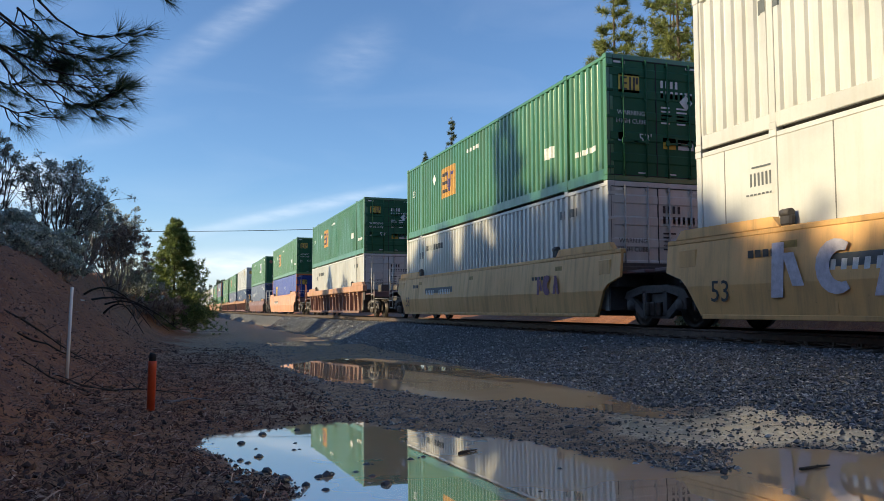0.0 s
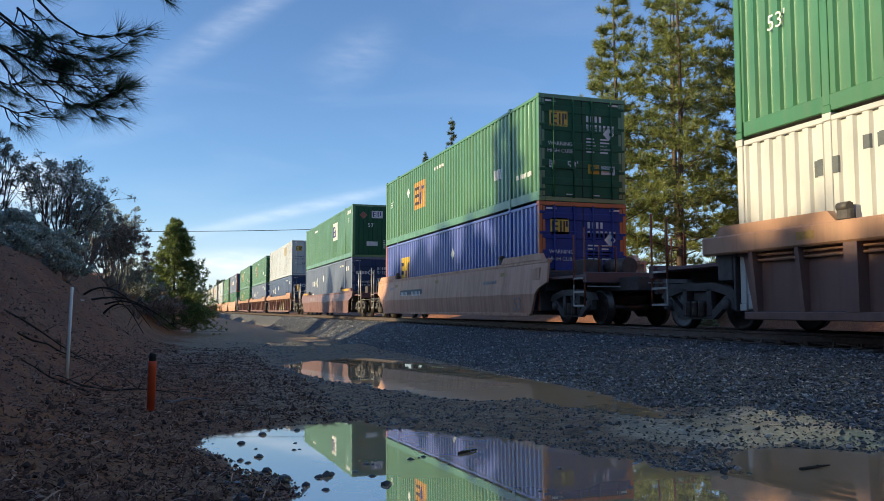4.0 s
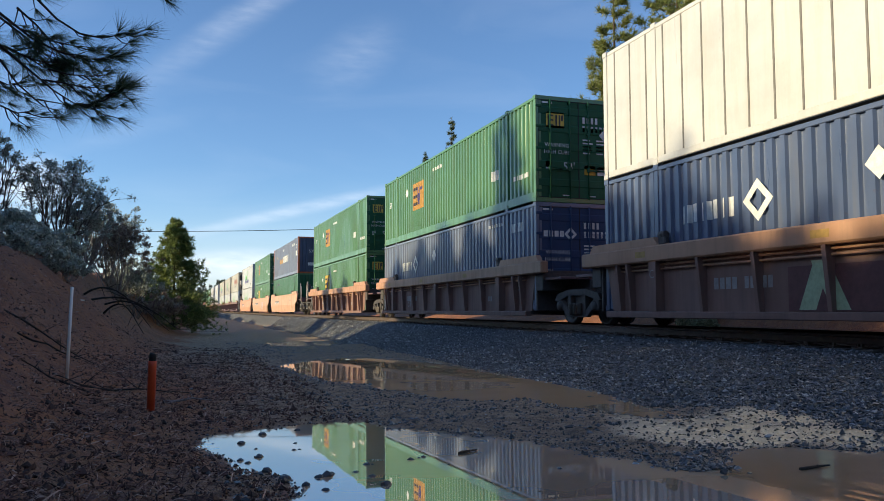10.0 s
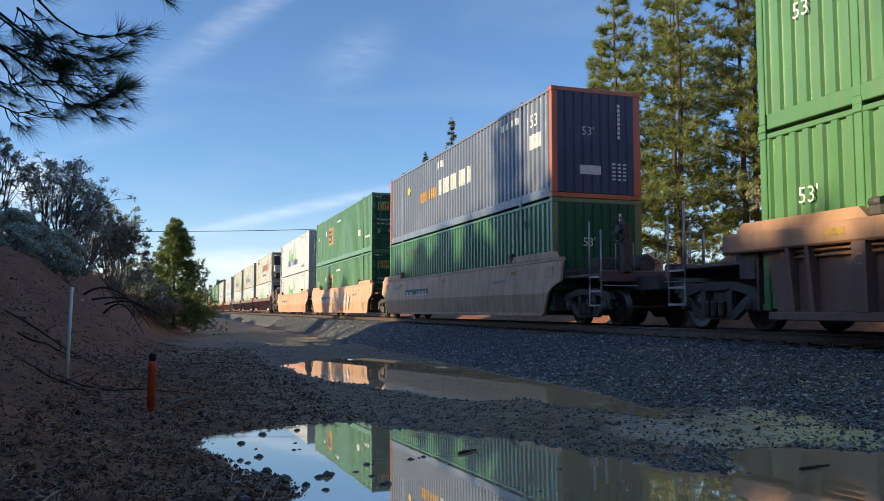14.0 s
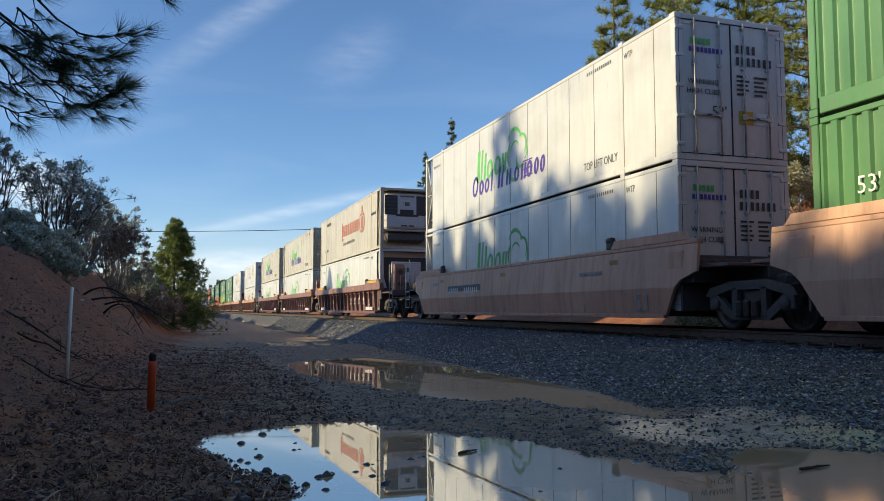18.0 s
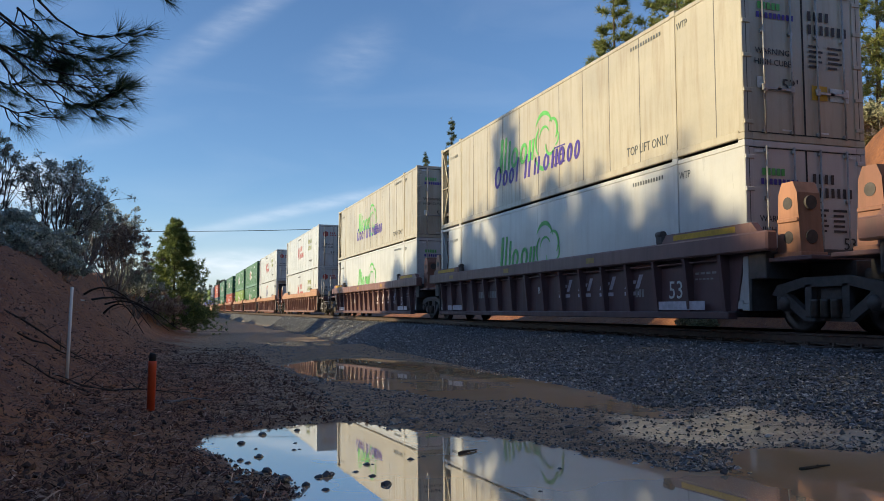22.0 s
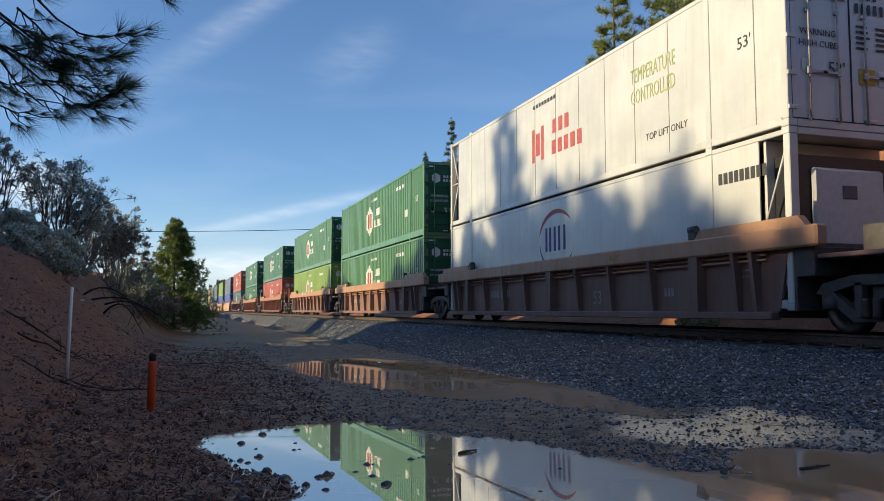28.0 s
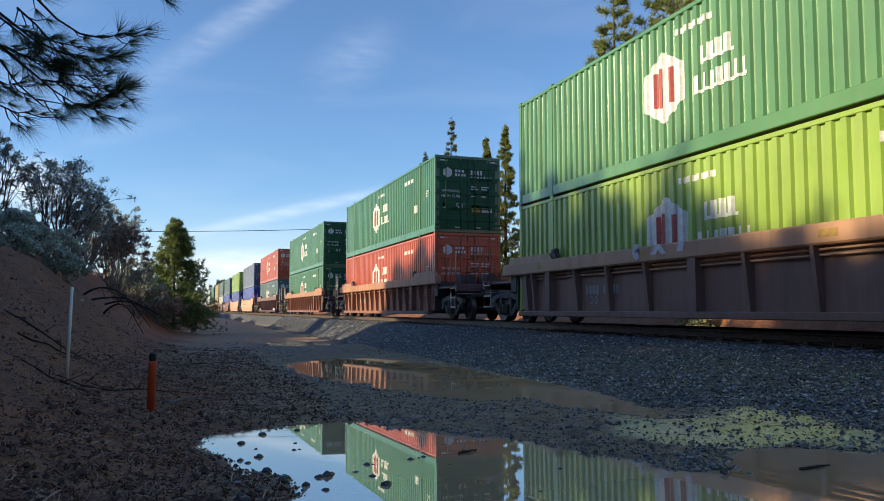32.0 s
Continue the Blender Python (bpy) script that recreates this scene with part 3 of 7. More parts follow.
def side_logo(kind, ob, corr, seed):
    first = set(ob.children)
    if kind == "boxed":                      # gold or orange box with dark strokes
        mat = M_ORANGE_MARK if seed % 2 else M_GOLD_MARK
        part("logo_panel", side_marks(Build(), [(10.25, 11.75, 1.12, 2.2)], corr), mat, ob)
        s = side_marks(Build(), [(11.12, 11.6, 1.3, 1.42), (11.12, 11.6, 1.6, 1.72), (11.12, 11.6, 1.9, 2.02)], corr, -1.272)
        part("logo", s, M_BLACK_MARK, ob)
        s = side_marks(Build(), [(10.98, 11.06, 1.45, 2.02), (10.84, 10.94, 1.3, 1.75), (10.7, 10.8, 1.45, 2.02), (10.52, 10.6, 1.5, 1.95), (10.4, 10.66, 1.86, 1.97)], corr, -1.272)
        part("logo", s, M_LOGO_BLUE, ob)
        part("placard", diamond(Build(), 12.55, 1.95, 0.2, corr), M_WHITE_MARK, ob)
        lettering("53'", 0.36, (-1.274, 15.15, 1.75), "side", M_WHITE_MARK, ob)
        stuff_part("small_markings", side_marks(Build(), bars(9.2, 7.9, 2.3, 0.12, 9) + bars(1.5, 0.5, 0.75, 0.13, 6) + bars(3.2, 2.6, 1.0, 0.3, 2), corr), M_WHITE_MARK, ob)
    elif kind == "whitebox":
        part("logo_panel", side_marks(Build(), [(6.6, 8.1, 1.3, 2.35)], corr), M_WHITE_MARK, ob)
        s = side_marks(Build(), [(7.75, 7.93, 1.5, 2.15), (7.5, 7.75, 1.5, 1.6), (7.5, 7.75, 1.78, 1.86), (7.5, 7.75, 2.05, 2.15), (7.35, 7.42, 1.6, 2.15), (7.2, 7.3, 1.5, 1.9), (7.08, 7.16, 1.6, 2.15), (6.85, 6.95, 1.55, 2.1)], corr, -1.272)
        part("logo", s, M_LOGO_BLUE, ob)
        lettering("53'", 0.34, (-1.274, 1.1, 2.1), "side", M_WHITE_MARK, ob)
        stuff_part("small_markings", side_marks(Build(), bars(1.6, 0.5, 2.45, 0.2, 6) + bars(12.4, 11.4, 2.4, 0.12, 7), corr), M_WHITE_MARK, ob)
        moved(ob, first, -2.24, 0)
    elif kind == "yellowbox":
        part("logo_panel", side_marks(Build(), [(10.95, 12.3, 0.98, 2.2)], corr), M_GOLD_MARK, ob)
        s = side_marks(Build(), [(11.76, 12.16, 1.15, 1.3), (11.76, 12.16, 1.5, 1.65), (11.76, 12.16, 1.85, 2.0)], corr, -1.272)
        part("logo", s, M_BLACK_MARK, ob)
        s = side_marks(Build(), [(11.60, 11.69, 1.35, 2.0), (11.46, 11.55, 1.15, 1.65), (11.32, 11.41, 1.35, 2.0), (11.14, 11.22, 1.3, 1.95), (11.04, 11.2, 1.85, 1.97)], corr, -1.272)
        part("logo", s, M_LOGO_BLUE, ob)
        part("stripe", side_marks(Build(), [(12.42, 12.49, 0.95, 2.2), (10.74, 10.81, 0.95, 2.2)], corr), M_LOGO_BLUE, ob)
        part("placard", diamond(Build(), 5.6, 1.95, 0.2, corr), M_WHITE_MARK, ob)
        moved(ob, first, 1.4, 0)
    elif kind == "diamondmark":              # white bars and an open diamond
        part("logo", side_marks(Build(), bars(13.1, 11.55, 1.35, 0.34, 8, 0.5), corr), M_WHITE_MARK, ob)
        d = Build()
        for k in range(4):
            a = [(0.36, 0), (0, 0.36), (-0.36, 0), (0, -0.36)]
            p, q = a[k], a[(k + 1) % 4]
            d.add([(-1.274, 11.0 + s * u, 1.55 + s * w) for s, (u, w) in ((1, p), (1, q), (0.55, q), (0.55, p))], [(3, 2, 1, 0)])
        part("logo_diamond", d, M_WHITE_MARK, ob)
        part("placard", diamond(Build(), 8.6, 1.75, 0.24, corr), M_WHITE_MARK, ob)
        stuff_part("small_markings", side_marks(Build(), bars(1.7, 0.9, 2.2, 0.25, 2) + bars(13.2, 12.4, 1.05, 0.1, 5) + bars(3.4, 2.4, 2.48, 0.1, 9, 0.4), corr), M_WHITE_MARK, ob)
        moved(ob, first, 0.28, 0.28)
    elif kind == "hexagon":                  # white hexagon with red strokes, two rows of bars
        h = Build()
        for y in corrugation_breaks(10.55, 11.85):
            t = abs(y - 11.2) / 0.65
            zt = 0.72 - 0.36 * t
            h.v += [(-1.272 + corrugation(y), y, 1.5 - zt), (-1.272 + corrugation(y), y, 1.5 + zt)]
        m = len(h.v) // 2
        h.f = [(2 * i, 2 * i + 1, 2 * i + 3, 2 * i + 2) for i in range(m - 1)]
        h.s = [False] * (m - 1)
        part("logo_hexagon", h, M_WHITE_MARK, ob)
        part("logo", side_marks(Build(), [(11.4, 11.5, 1.15, 1.85), (11.2, 11.3, 1.1, 1.9), (10.88, 10.98, 1.15, 1.85)], corr, -1.278), M_LOGO_RED, ob)
        part("logo", side_marks(Build(), bars(10.05, 9.1, 1.64, 0.34, 4, 0.42) + bars(10.2, 8.7, 1.1, 0.34, 7, 0.42) + [(9.1, 10.0, 1.64, 1.7), (8.75, 10.15, 1.1, 1.16)], corr), M_WHITE_MARK, ob)
        lettering("53'", 0.34, (-1.274, 1.0, 1.55), "side", M_WHITE_MARK, ob)
        stuff_part("small_markings", side_marks(Build(), bars(8.8, 7.7, 2.4, 0.12, 8) + bars(4.2, 3.0, 2.3, 0.15, 7) + bars(2.8, 2.4, 1.0, 0.3, 2), corr), M_WHITE_MARK, ob)
        moved(ob, first, -1.96, 0)
    elif kind == "redhex":                   # faded red uprights and blocks
        part("logo", side_marks(Build(), [(10.42, 10.58, 1.05, 1.95), (9.86, 10.02, 1.05, 1.95), (10.1, 10.34, 1.2, 1.8)], corr), M_LOGO_RED, ob)
        part("logo", side_marks(Build(), bars(9.35, 8.35, 1.62, 0.36, 3, 0.35) + bars(9.4, 7.7, 1.08, 0.36, 5, 0.35), corr), M_LOGO_RED, ob)
        lettering("TEMPERATURE", 0.44, (-1.274, 3.75, 2.0), "side", M_OLIVE_MARK, ob, squeeze=0.55)
        lettering("CONTROLLED", 0.44, (-1.274, 3.75, 1.55), "side", M_OLIVE_MARK, ob, squeeze=0.55)
        lettering("TOP LIFT ONLY", 0.2, (-1.274, 3.3, 0.62), "side", M_BLACK_MARK, ob)
        lettering("53'", 0.3, (-1.274, 1.0, 1.65), "side", M_BLACK_MARK, ob)
        stuff_part("small_markings", side_marks(Build(), bars(9.4, 8.0, 2.5, 0.1, 8), corr), M_BLACK_MARK, ob)
        moved(ob, first, -1.1, 0)
    elif kind in ("slanted", "slanted_two"):  # green slanted blocks with arcs; the full version has a purple row
        g = side_marks(Build(), [(12.06, 12.26, 1.15, 2.13, 0.16), (11.80, 11.94, 1.15, 2.13, 0.16), (11.50, 11.64, 1.15, 1.98, 0.12)], corr)
        slant_ring(g, 11.14, 1.44, 0.24, 0.29, 0.14)
        slant_ring(g, 10.52, 1.44, 0.24, 0.29, 0.13)
        side_marks(g, [(10.1, 10.24, 1.15, 1.72, 0.10), (9.9, 10.02, 1.15, 1.72, 0.10)], corr)
        # curved sweeps beside them
        for c, r, a0, a1, w in (((9.25, 1.75), 0.52, 20, 150, 0.12), ((9.2, 1.42), 0.62, 195, 300, 0.12), ((8.75, 1.72), 0.30, -50, 120, 0.09), ((9.2, 1.6), 0.30, 30, 170, 0.07), ((8.85, 1.38), 0.26, 170, 330, 0.08), ((9.3, 1.55), 0.42, 120, 230, 0.09), ((8.6, 1.5), 0.2, -80, 60, 0.07)):
            side_band(g, c, r, a0, a1, 0.03, w)
        part("logo", g, M_LOGO_GREEN, ob, "green slanted strokes with curved sweeps")
        if kind == "slanted_two":
            for o in (ob.children[-1],):
                o.data.transform(Matrix.Translation((0, 0, 0.42)))
            q = Build()
            slant_ring(q, 12.36, 1.05, 0.25, 0.33, 0.13)
            for yc in (11.82, 11.36):
                slant_ring(q, yc, 0.96, 0.19, 0.23, 0.12)
            side_marks(q, [(10.96, 11.08, 0.73, 1.40, 0.12), (10.36, 10.5, 0.73, 1.38, 0.12), (10.12, 10.26, 0.73, 1.38, 0.12), (9.76, 9.88, 0.73, 1.18, 0.08), (9.54, 9.66, 0.73, 1.18, 0.08)], corr)
            slant_ring(q, 9.1, 0.96, 0.18, 0.23, 0.12)
            side_marks(q, [(8.70, 8.82, 0.73, 1.18, 0.08), (8.50, 8.62, 0.73, 1.18, 0.08)], corr)
            slant_ring(q, 8.24, 0.96, 0.18, 0.23, 0.12)
            for yc in (7.8, 7.42):
                slant_ring(q, yc, 0.96, 0.15, 0.23, 0.11)
            part("logo", q, M_LOGO_PURPLE, ob, "purple slanted strokes")
        stuff_part("small_markings", side_marks(Build(), bars(15.2, 14.4, 2.35, 0.09, 7, 0.5) + bars(3.5, 2.35, 2.58, 0.08, 12, 0.5), corr), M_GREY_PANEL, ob)
        lettering("TOP LIFT ONLY", 0.27, (-1.274, 2.95, 0.44), "side", M_GREY_PANEL, ob, squeeze=0.8)
        lettering("WTP", 0.2, (-1.274, 1.7, 2.55), "side", M_GREY_PANEL, ob, squeeze=0.8)
        if kind == "slanted_two":
            stuff_part("speed_lines", side_marks(Build(), [(6.55, 7.15, z, z + 0.035, 0.0) for z in (0.78, 0.98, 1.2)], corr), M_LOGO_PURPLE, ob)
        moved(ob, first, -1.5, 0)
    elif kind == "crest":
        part("logo", side_marks(Build(), bars(11.6, 7.2, 1.3, 0.62, 9, 0.2, 0.08) + [(11.25, 11.75, 1.05, 1.2), (11.5, 11.75, 1.1, 2.1, 0.06)], corr), M_LOGO_BROWN, ob)
        c = Build()
        side_marks(c, [(6.2, 6.75, 1.35, 1.95), (6.35, 6.6, 1.1, 1.35), (6.15, 6.8, 2.0, 2.12), (6.3, 6.65, 2.15, 2.5)], corr)
        side_band(c, (6.5, 1.65), 0.55, 110, 250, 0.05, 0.16)
        side_band(c, (6.5, 1.65), 0.55, -70, 70, 0.05, 0.16)
        part("crest", c, M_LOGO_BROWN, ob)
        lettering("GLOBAL TRANSPORTATION", 0.24, (-1.274, 7.3, 0.85), "side", M_BLACK_MARK, ob)
        stuff_part("small_markings", side_marks(Build(), bars(14.3, 12.6, 2.35, 0.2, 8) + bars(14.5, 13.4, 0.75, 0.14, 8) + bars(1.9, 0.9, 1.75, 0.12, 9), corr), M_BLACK_MARK, ob)
        moved(ob, first, -2.5)
    elif kind == "arc":
        a = side_band(Build(), (8.7, 1.25), 1.0, 40, 165, 0.03, 0.16, squash=0.75)
        part("logo_arc", a, M_LOGO_RED, ob)
        a = side_band(Build(), (8.7, 1.25), 0.95, 185, 330, 0.03, 0.1, squash=0.75)
        part("logo_arc", a, M_LOGO_BLUE, ob)
        part("logo", side_marks(Build(), [(9.2, 9.32, 1.0, 1.62), (8.98, 9.1, 1.0, 1.62), (8.72, 8.84, 1.0, 1.62), (8.48, 8.6, 1.0, 1.62), (8.2, 8.32, 1.0, 1.62)], corr), M_LOGO_BLUE, ob)
        stuff_part("small_markings", side_marks(Build(), bars(9.3, 8.1, 0.42, 0.14, 9) + bars(1.75, 0.5, 2.2, 0.2, 9), corr), M_BLACK_MARK, ob)
        moved(ob, first, -0.6, 0.5)
    elif kind == "patch":
        part("logo_panel", side_marks(Build(), [(3.55, 5.05, 1.85, 2.6)], corr), M_TAN_MARK, ob, "sun-faded tan patch where a logo was")
        part("logo", side_marks(Build(), [(4.75, 4.95, 1.95, 2.5), (4.35, 4.7, 1.95, 2.05), (4.4, 4.7, 2.2, 2.28)], corr, -1.272), M_TAN_INK, ob)
    elif kind == "stencil":
        stuff_part("small_markings", side_marks(Build(), bars(13.6, 11.6, 2.25, 0.2, 8) + bars(14.5, 13.9, 2.0, 0.25, 2) + bars(2.4, 1.4, 2.25, 0.2, 5), corr), M_GREY_PANEL, ob)
    elif kind == "wtp":
        stuff_part("small_markings", side_marks(Build(), bars(14.75, 14.2, 2.05, 0.22, 6, 0.5) + bars(14.85, 14.1, 1.9, 0.03, 8) + [(14.25, 14.7, 2.35, 2.38)], corr), M_GREY_PANEL, ob)
        part("marking_patch", side_marks(Build(), [(13.3, 13.5, 0.5, 0.72)], corr), M_YELLOW, ob)
    elif kind == "orangeword":
        part("placard", diamond(Build(), 13.2, 2.0, 0.22, corr), M_GOLD_MARK, ob)
        part("logo", side_marks(Build(), bars(11.6, 9.6, 1.3, 0.38, 6, 0.25), corr), M_ORANGE_MARK, ob)
        part("logo", side_marks(Build(), bars(9.3, 6.0, 1.3, 0.55, 8, 0.25), corr), M_WHITE_MARK, ob)
        lettering("53", 0.5, (-1.274, 1.1, 2.2), "side", M_WHITE_MARK, ob)
        part("marking_patch", side_marks(Build(), [(0.75, 1.4, 1.45, 1.85)], corr), M_WHITE_MARK, ob)
        stuff_part("small_markings", side_marks(Build(), bars(3.4, 2.1, 2.35, 0.2, 4) + bars(9.5, 8.8, 2.3, 0.25, 2), corr), M_WHITE_MARK, ob)


def door_end(ob, mat, dark_text, kind, seed):
    """Two doors with locking rods, hinges, seals and their stencilled plates."""
    ink = M_BLACK_MARK if dark_text else M_WHITE_MARK
    for s, name in ((-1, "door"), (1, "door")):
        x0, x1 = (-1.20, -0.012) if s < 0 else (0.012, 1.20)
        o = [(0.06, 0.14), (0.012, 0.14)]
        if kind == "pressed":                      # shallow pressed ribs across the leaf
            for k in range(5):
                z = 0.42 + k * 0.49
                o += [(0.012, z), (-0.006, z + 0.03), (-0.006, z + 0.19), (0.012, z + 0.22)]
        o += [(0.012, 2.76), (0.06, 2.76)]
        door = part(name, Build().prism(o, 0, x0, x1), mat, ob)
        for rx in ((x0 + 0.33, x1 - 0.27) if s < 0 else (x0 + 0.27, x1 - 0.33)):
            rod = Build().tube([(rx, -0.03, 0.10), (rx, -0.03, 2.80)], 0.019, 6)
            for z in (0.16, 0.95, 1.9, 2.72):
                rod.box(rx - 0.045, rx + 0.045, -0.035, 0.014, z - 0.03, z + 0.03, 0.006)
            part("locking_rod", rod, mat if not dark_text else M_GALV, door)
            h = Build().box(rx - 0.02, rx + 0.34 * (1 if rx < x0 + 0.6 else -1), -0.055, -0.03, 0.88, 0.92)
            h.box(rx - 0.05, rx + 0.05, -0.05, -0.01, 0.85, 0.97, 0.01)
            part("handle", h, M_GALV if dark_text else mat, door)
        hx = x0 if s < 0 else x1
        for z in (0.3, 0.85, 1.45, 2.05, 2.6):
            part("hinge", Build().box(hx - 0.09, hx + 0.09, -0.022, 0.016, z - 0.035, z + 0.035, 0.008), mat, door)
        part("door_seal", Build().box(x0 - 0.012, x0, -0.002, 0.05, 0.14, 2.76).box(x1, x1 + 0.012, -0.002, 0.05, 0.14, 2.76)
             .box(x0, x1, -0.002, 0.05, 2.76, 2.775).box(x0, x1, -0.002, 0.05, 0.125, 0.14), M_RUBBER, door)
    rnd = random.Random(seed)
    # number rows as plain bars, the plates and the legible warnings
    t = Build()
    end_marks(t, [(0.12 + i * 0.13, 0.19 + i * 0.13, 2.2, 2.37) for i in range(4)])
    end_marks(t, [(0.12 + i * 0.13, 0.19 + i * 0.13, 1.96, 2.13) for i in range(7)])
    for k in range(5):
        end_marks(t, [(0.12 + j * 0.42, 0.12 + j * 0.42 + rnd.uniform(0.2, 0.34), 1.72 - k * 0.09, 1.76 - k * 0.09) for j in range(2)])
    stuff_part("reporting_mark", t, ink, ob)
    lettering("WARNING", 0.15, (-0.66, -0.006, 1.55), "end", ink, ob)
    lettering("HIGH CUBE", 0.15, (-0.66, -0.006, 1.36), "end", ink, ob)
    lettering("53'", 0.3, (-0.3, -0.006, 0.98) if seed % 2 else (0.92, -0.006, 1.15), "end", ink, ob)
    p = Build()
    end_marks(p, [(0.16, 0.5, 0.78, 1.04)])
    part("caution_plate", p, M_YELLOW, ob)
    p = Build()
    end_marks(p, [(0.56, 0.98, 0.78, 1.02)])
    part("data_plate", p, M_WHITE_MARK, ob)
    part("inspection_plate", end_marks(Build(), [(-1.0, -0.82, 0.9, 1.1)]), M_WHITE_MARK, ob)
    for r in [(-1.1, -0.8, 2.68, 2.73), (0.8, 1.1, 2.68, 2.73), (-0.5, -0.3, 0.18, 0.21), (0.3, 0.5, 0.18, 0.21)]:
        part("reflective_strip", end_marks(Build(), [r]), M_WHITE_MARK, ob)


def front_end(ob, mat, corr, seed):
    o = [(-1.2, 0.06), (-1.2, 0.034)]
    for i in range(9):
        x = -1.16 + i * 2.32 / 9
        o += [(x, 0.034), (x + 0.03, 0.0), (x + 0.2, 0.0), (x + 0.23, 0.034)]
    o += [(1.2, 0.034), (1.2, 0.06)]
    part("front_wall", Build().prism(o, 2, 0.14, 2.78), mat, ob)
    lettering("53'", 0.32, (-0.25, -0.01, 1.75), "end", M_WHITE_MARK, ob)
    t = end_marks(Build(), [(-0.5, 0.12, 0.62, 0.86)], -0.01)
    part("data_plate", t, M_WHITE_MARK, ob)
    t = end_marks(Build(), [(0.62, 0.7, 1.6 + 0.12 * k, 1.69 + 0.12 * k) for k in range(8)] + [(0.45 + 0.16 * (k % 3), 0.55 + 0.16 * (k % 3), 0.5 + 0.1 * (k // 3), 0.55 + 0.1 * (k // 3)) for k in range(15)], -0.01)
    stuff_part("reporting_mark", t, M_WHITE_MARK, ob)


def reefer_end(ob, mat, seed):
    """An open frame round the cooling unit, which sits a little behind the end."""
    part("bulkhead", Build().box(-1.2, 1.2, 0.62, 0.68, 0.14, 2.78), mat, ob)
    for s in (-1, 1):
        part("diagonal_brace", Build().tube([(s * 1.24, 0.06, 0.14), (s * 1.24, 0.60, 1.4)], 0.022, 6).tube([(s * 1.24, 0.60, 1.46), (s * 1.24, 0.06, 2.74)], 0.022, 6)
             .tube([(s * 1.24, 0.06, 1.43), (s * 1.24, 0.60, 1.43)], 0.02, 6), mat, ob)
    if seed % 2:
        part("cooling_unit_housing", Build().box(-1.02, 0.98, 0.10, 0.62, 0.95, 2.66, 0.10), M_REEFER, ob, "pale rounded housing of the cooling unit")
        g = Build().box(-1.06, -0.42, 0.075, 0.14, 1.62, 2.56, 0.05).box(0.5, 1.0, 0.075, 0.14, 1.62, 2.56, 0.05).box(-0.5, 0.6, 0.08, 0.12, 1.55, 1.66, 0.01)
        part("grille", g, M_GLASSY, ob, "black grille")
        for k in range(5):
            part("grille_slat", Build().box(-1.04, -0.46, 0.062, 0.08, 1.72 + k * 0.17, 1.76 + k * 0.17, 0.006), M_STEEL, ob)
        part("maker_bar", Build().box(-0.3, 0.4, 0.085, 0.11, 2.48, 2.55), M_GREY_PANEL, ob)
        part("control_panel", Build().box(-0.3, 0.36, 0.07, 0.11, 1.62, 1.88, 0.01), M_GLASSY, ob)
        part("badge", Build().box(-0.14, 0.22, 0.075, 0.105, 2.0, 2.3, 0.01), M_REEFER, ob)
        part("badge_mark", end_marks(Build(), [(-0.08, 0.16, 2.06, 2.24)], 0.07), M_GREY_PANEL, ob)
        part("vent_slots", Build().box(-0.25, 0.05, 0.088, 0.11, 1.08, 1.14).box(0.12, 0.4, 0.088, 0.11, 1.08, 1.14), M_GLASSY, ob)
        part("fuel_tank", Build().box(-1.0, 0.95, 0.16, 0.62, 0.32, 0.80, 0.12), M_STEEL, ob, "grimy fuel tank below the cooling unit")
        part("tank_shelf", Build().box(-1.1, 1.1, 0.1, 0.62, 0.84, 0.93, 0.02), mat, ob)
    else:
        g = Build().prism([(-1.05, 1.35), (-0.75, 0.55), (0.75, 0.55), (1.05, 1.35), (1.05, 2.5), (-1.05, 2.5)], 1, 0.2, 0.62)
        part("cooling_unit_housing", g, M_GLASSY, ob, "black cooling unit with a sloped lower cowl")
        part("cowl", Build().box(-0.72, 0.75, 0.12, 0.22, 0.5, 2.3, 0.06), M_REEFER, ob)
        part("cowl_badge", Build().box(-0.15, 0.15, 0.105, 0.13, 1.8, 2.02, 0.01), M_GREY_PANEL, ob)
        part("wing_panel", Build().prism([(-1.18, 0.3), (-0.95, 0.3), (-0.8, 0.62), (-1.0, 1.3), (-1.18, 1.9)], 1, 0.12, 0.2), M_REEFER, ob)
        part("wing_panel", Build().prism([(1.18, 0.3), (0.95, 0.3), (0.8, 0.62), (1.0, 1.3), (1.18, 1.9)], 1, 0.12, 0.2), M_REEFER, ob)


MADE = {}


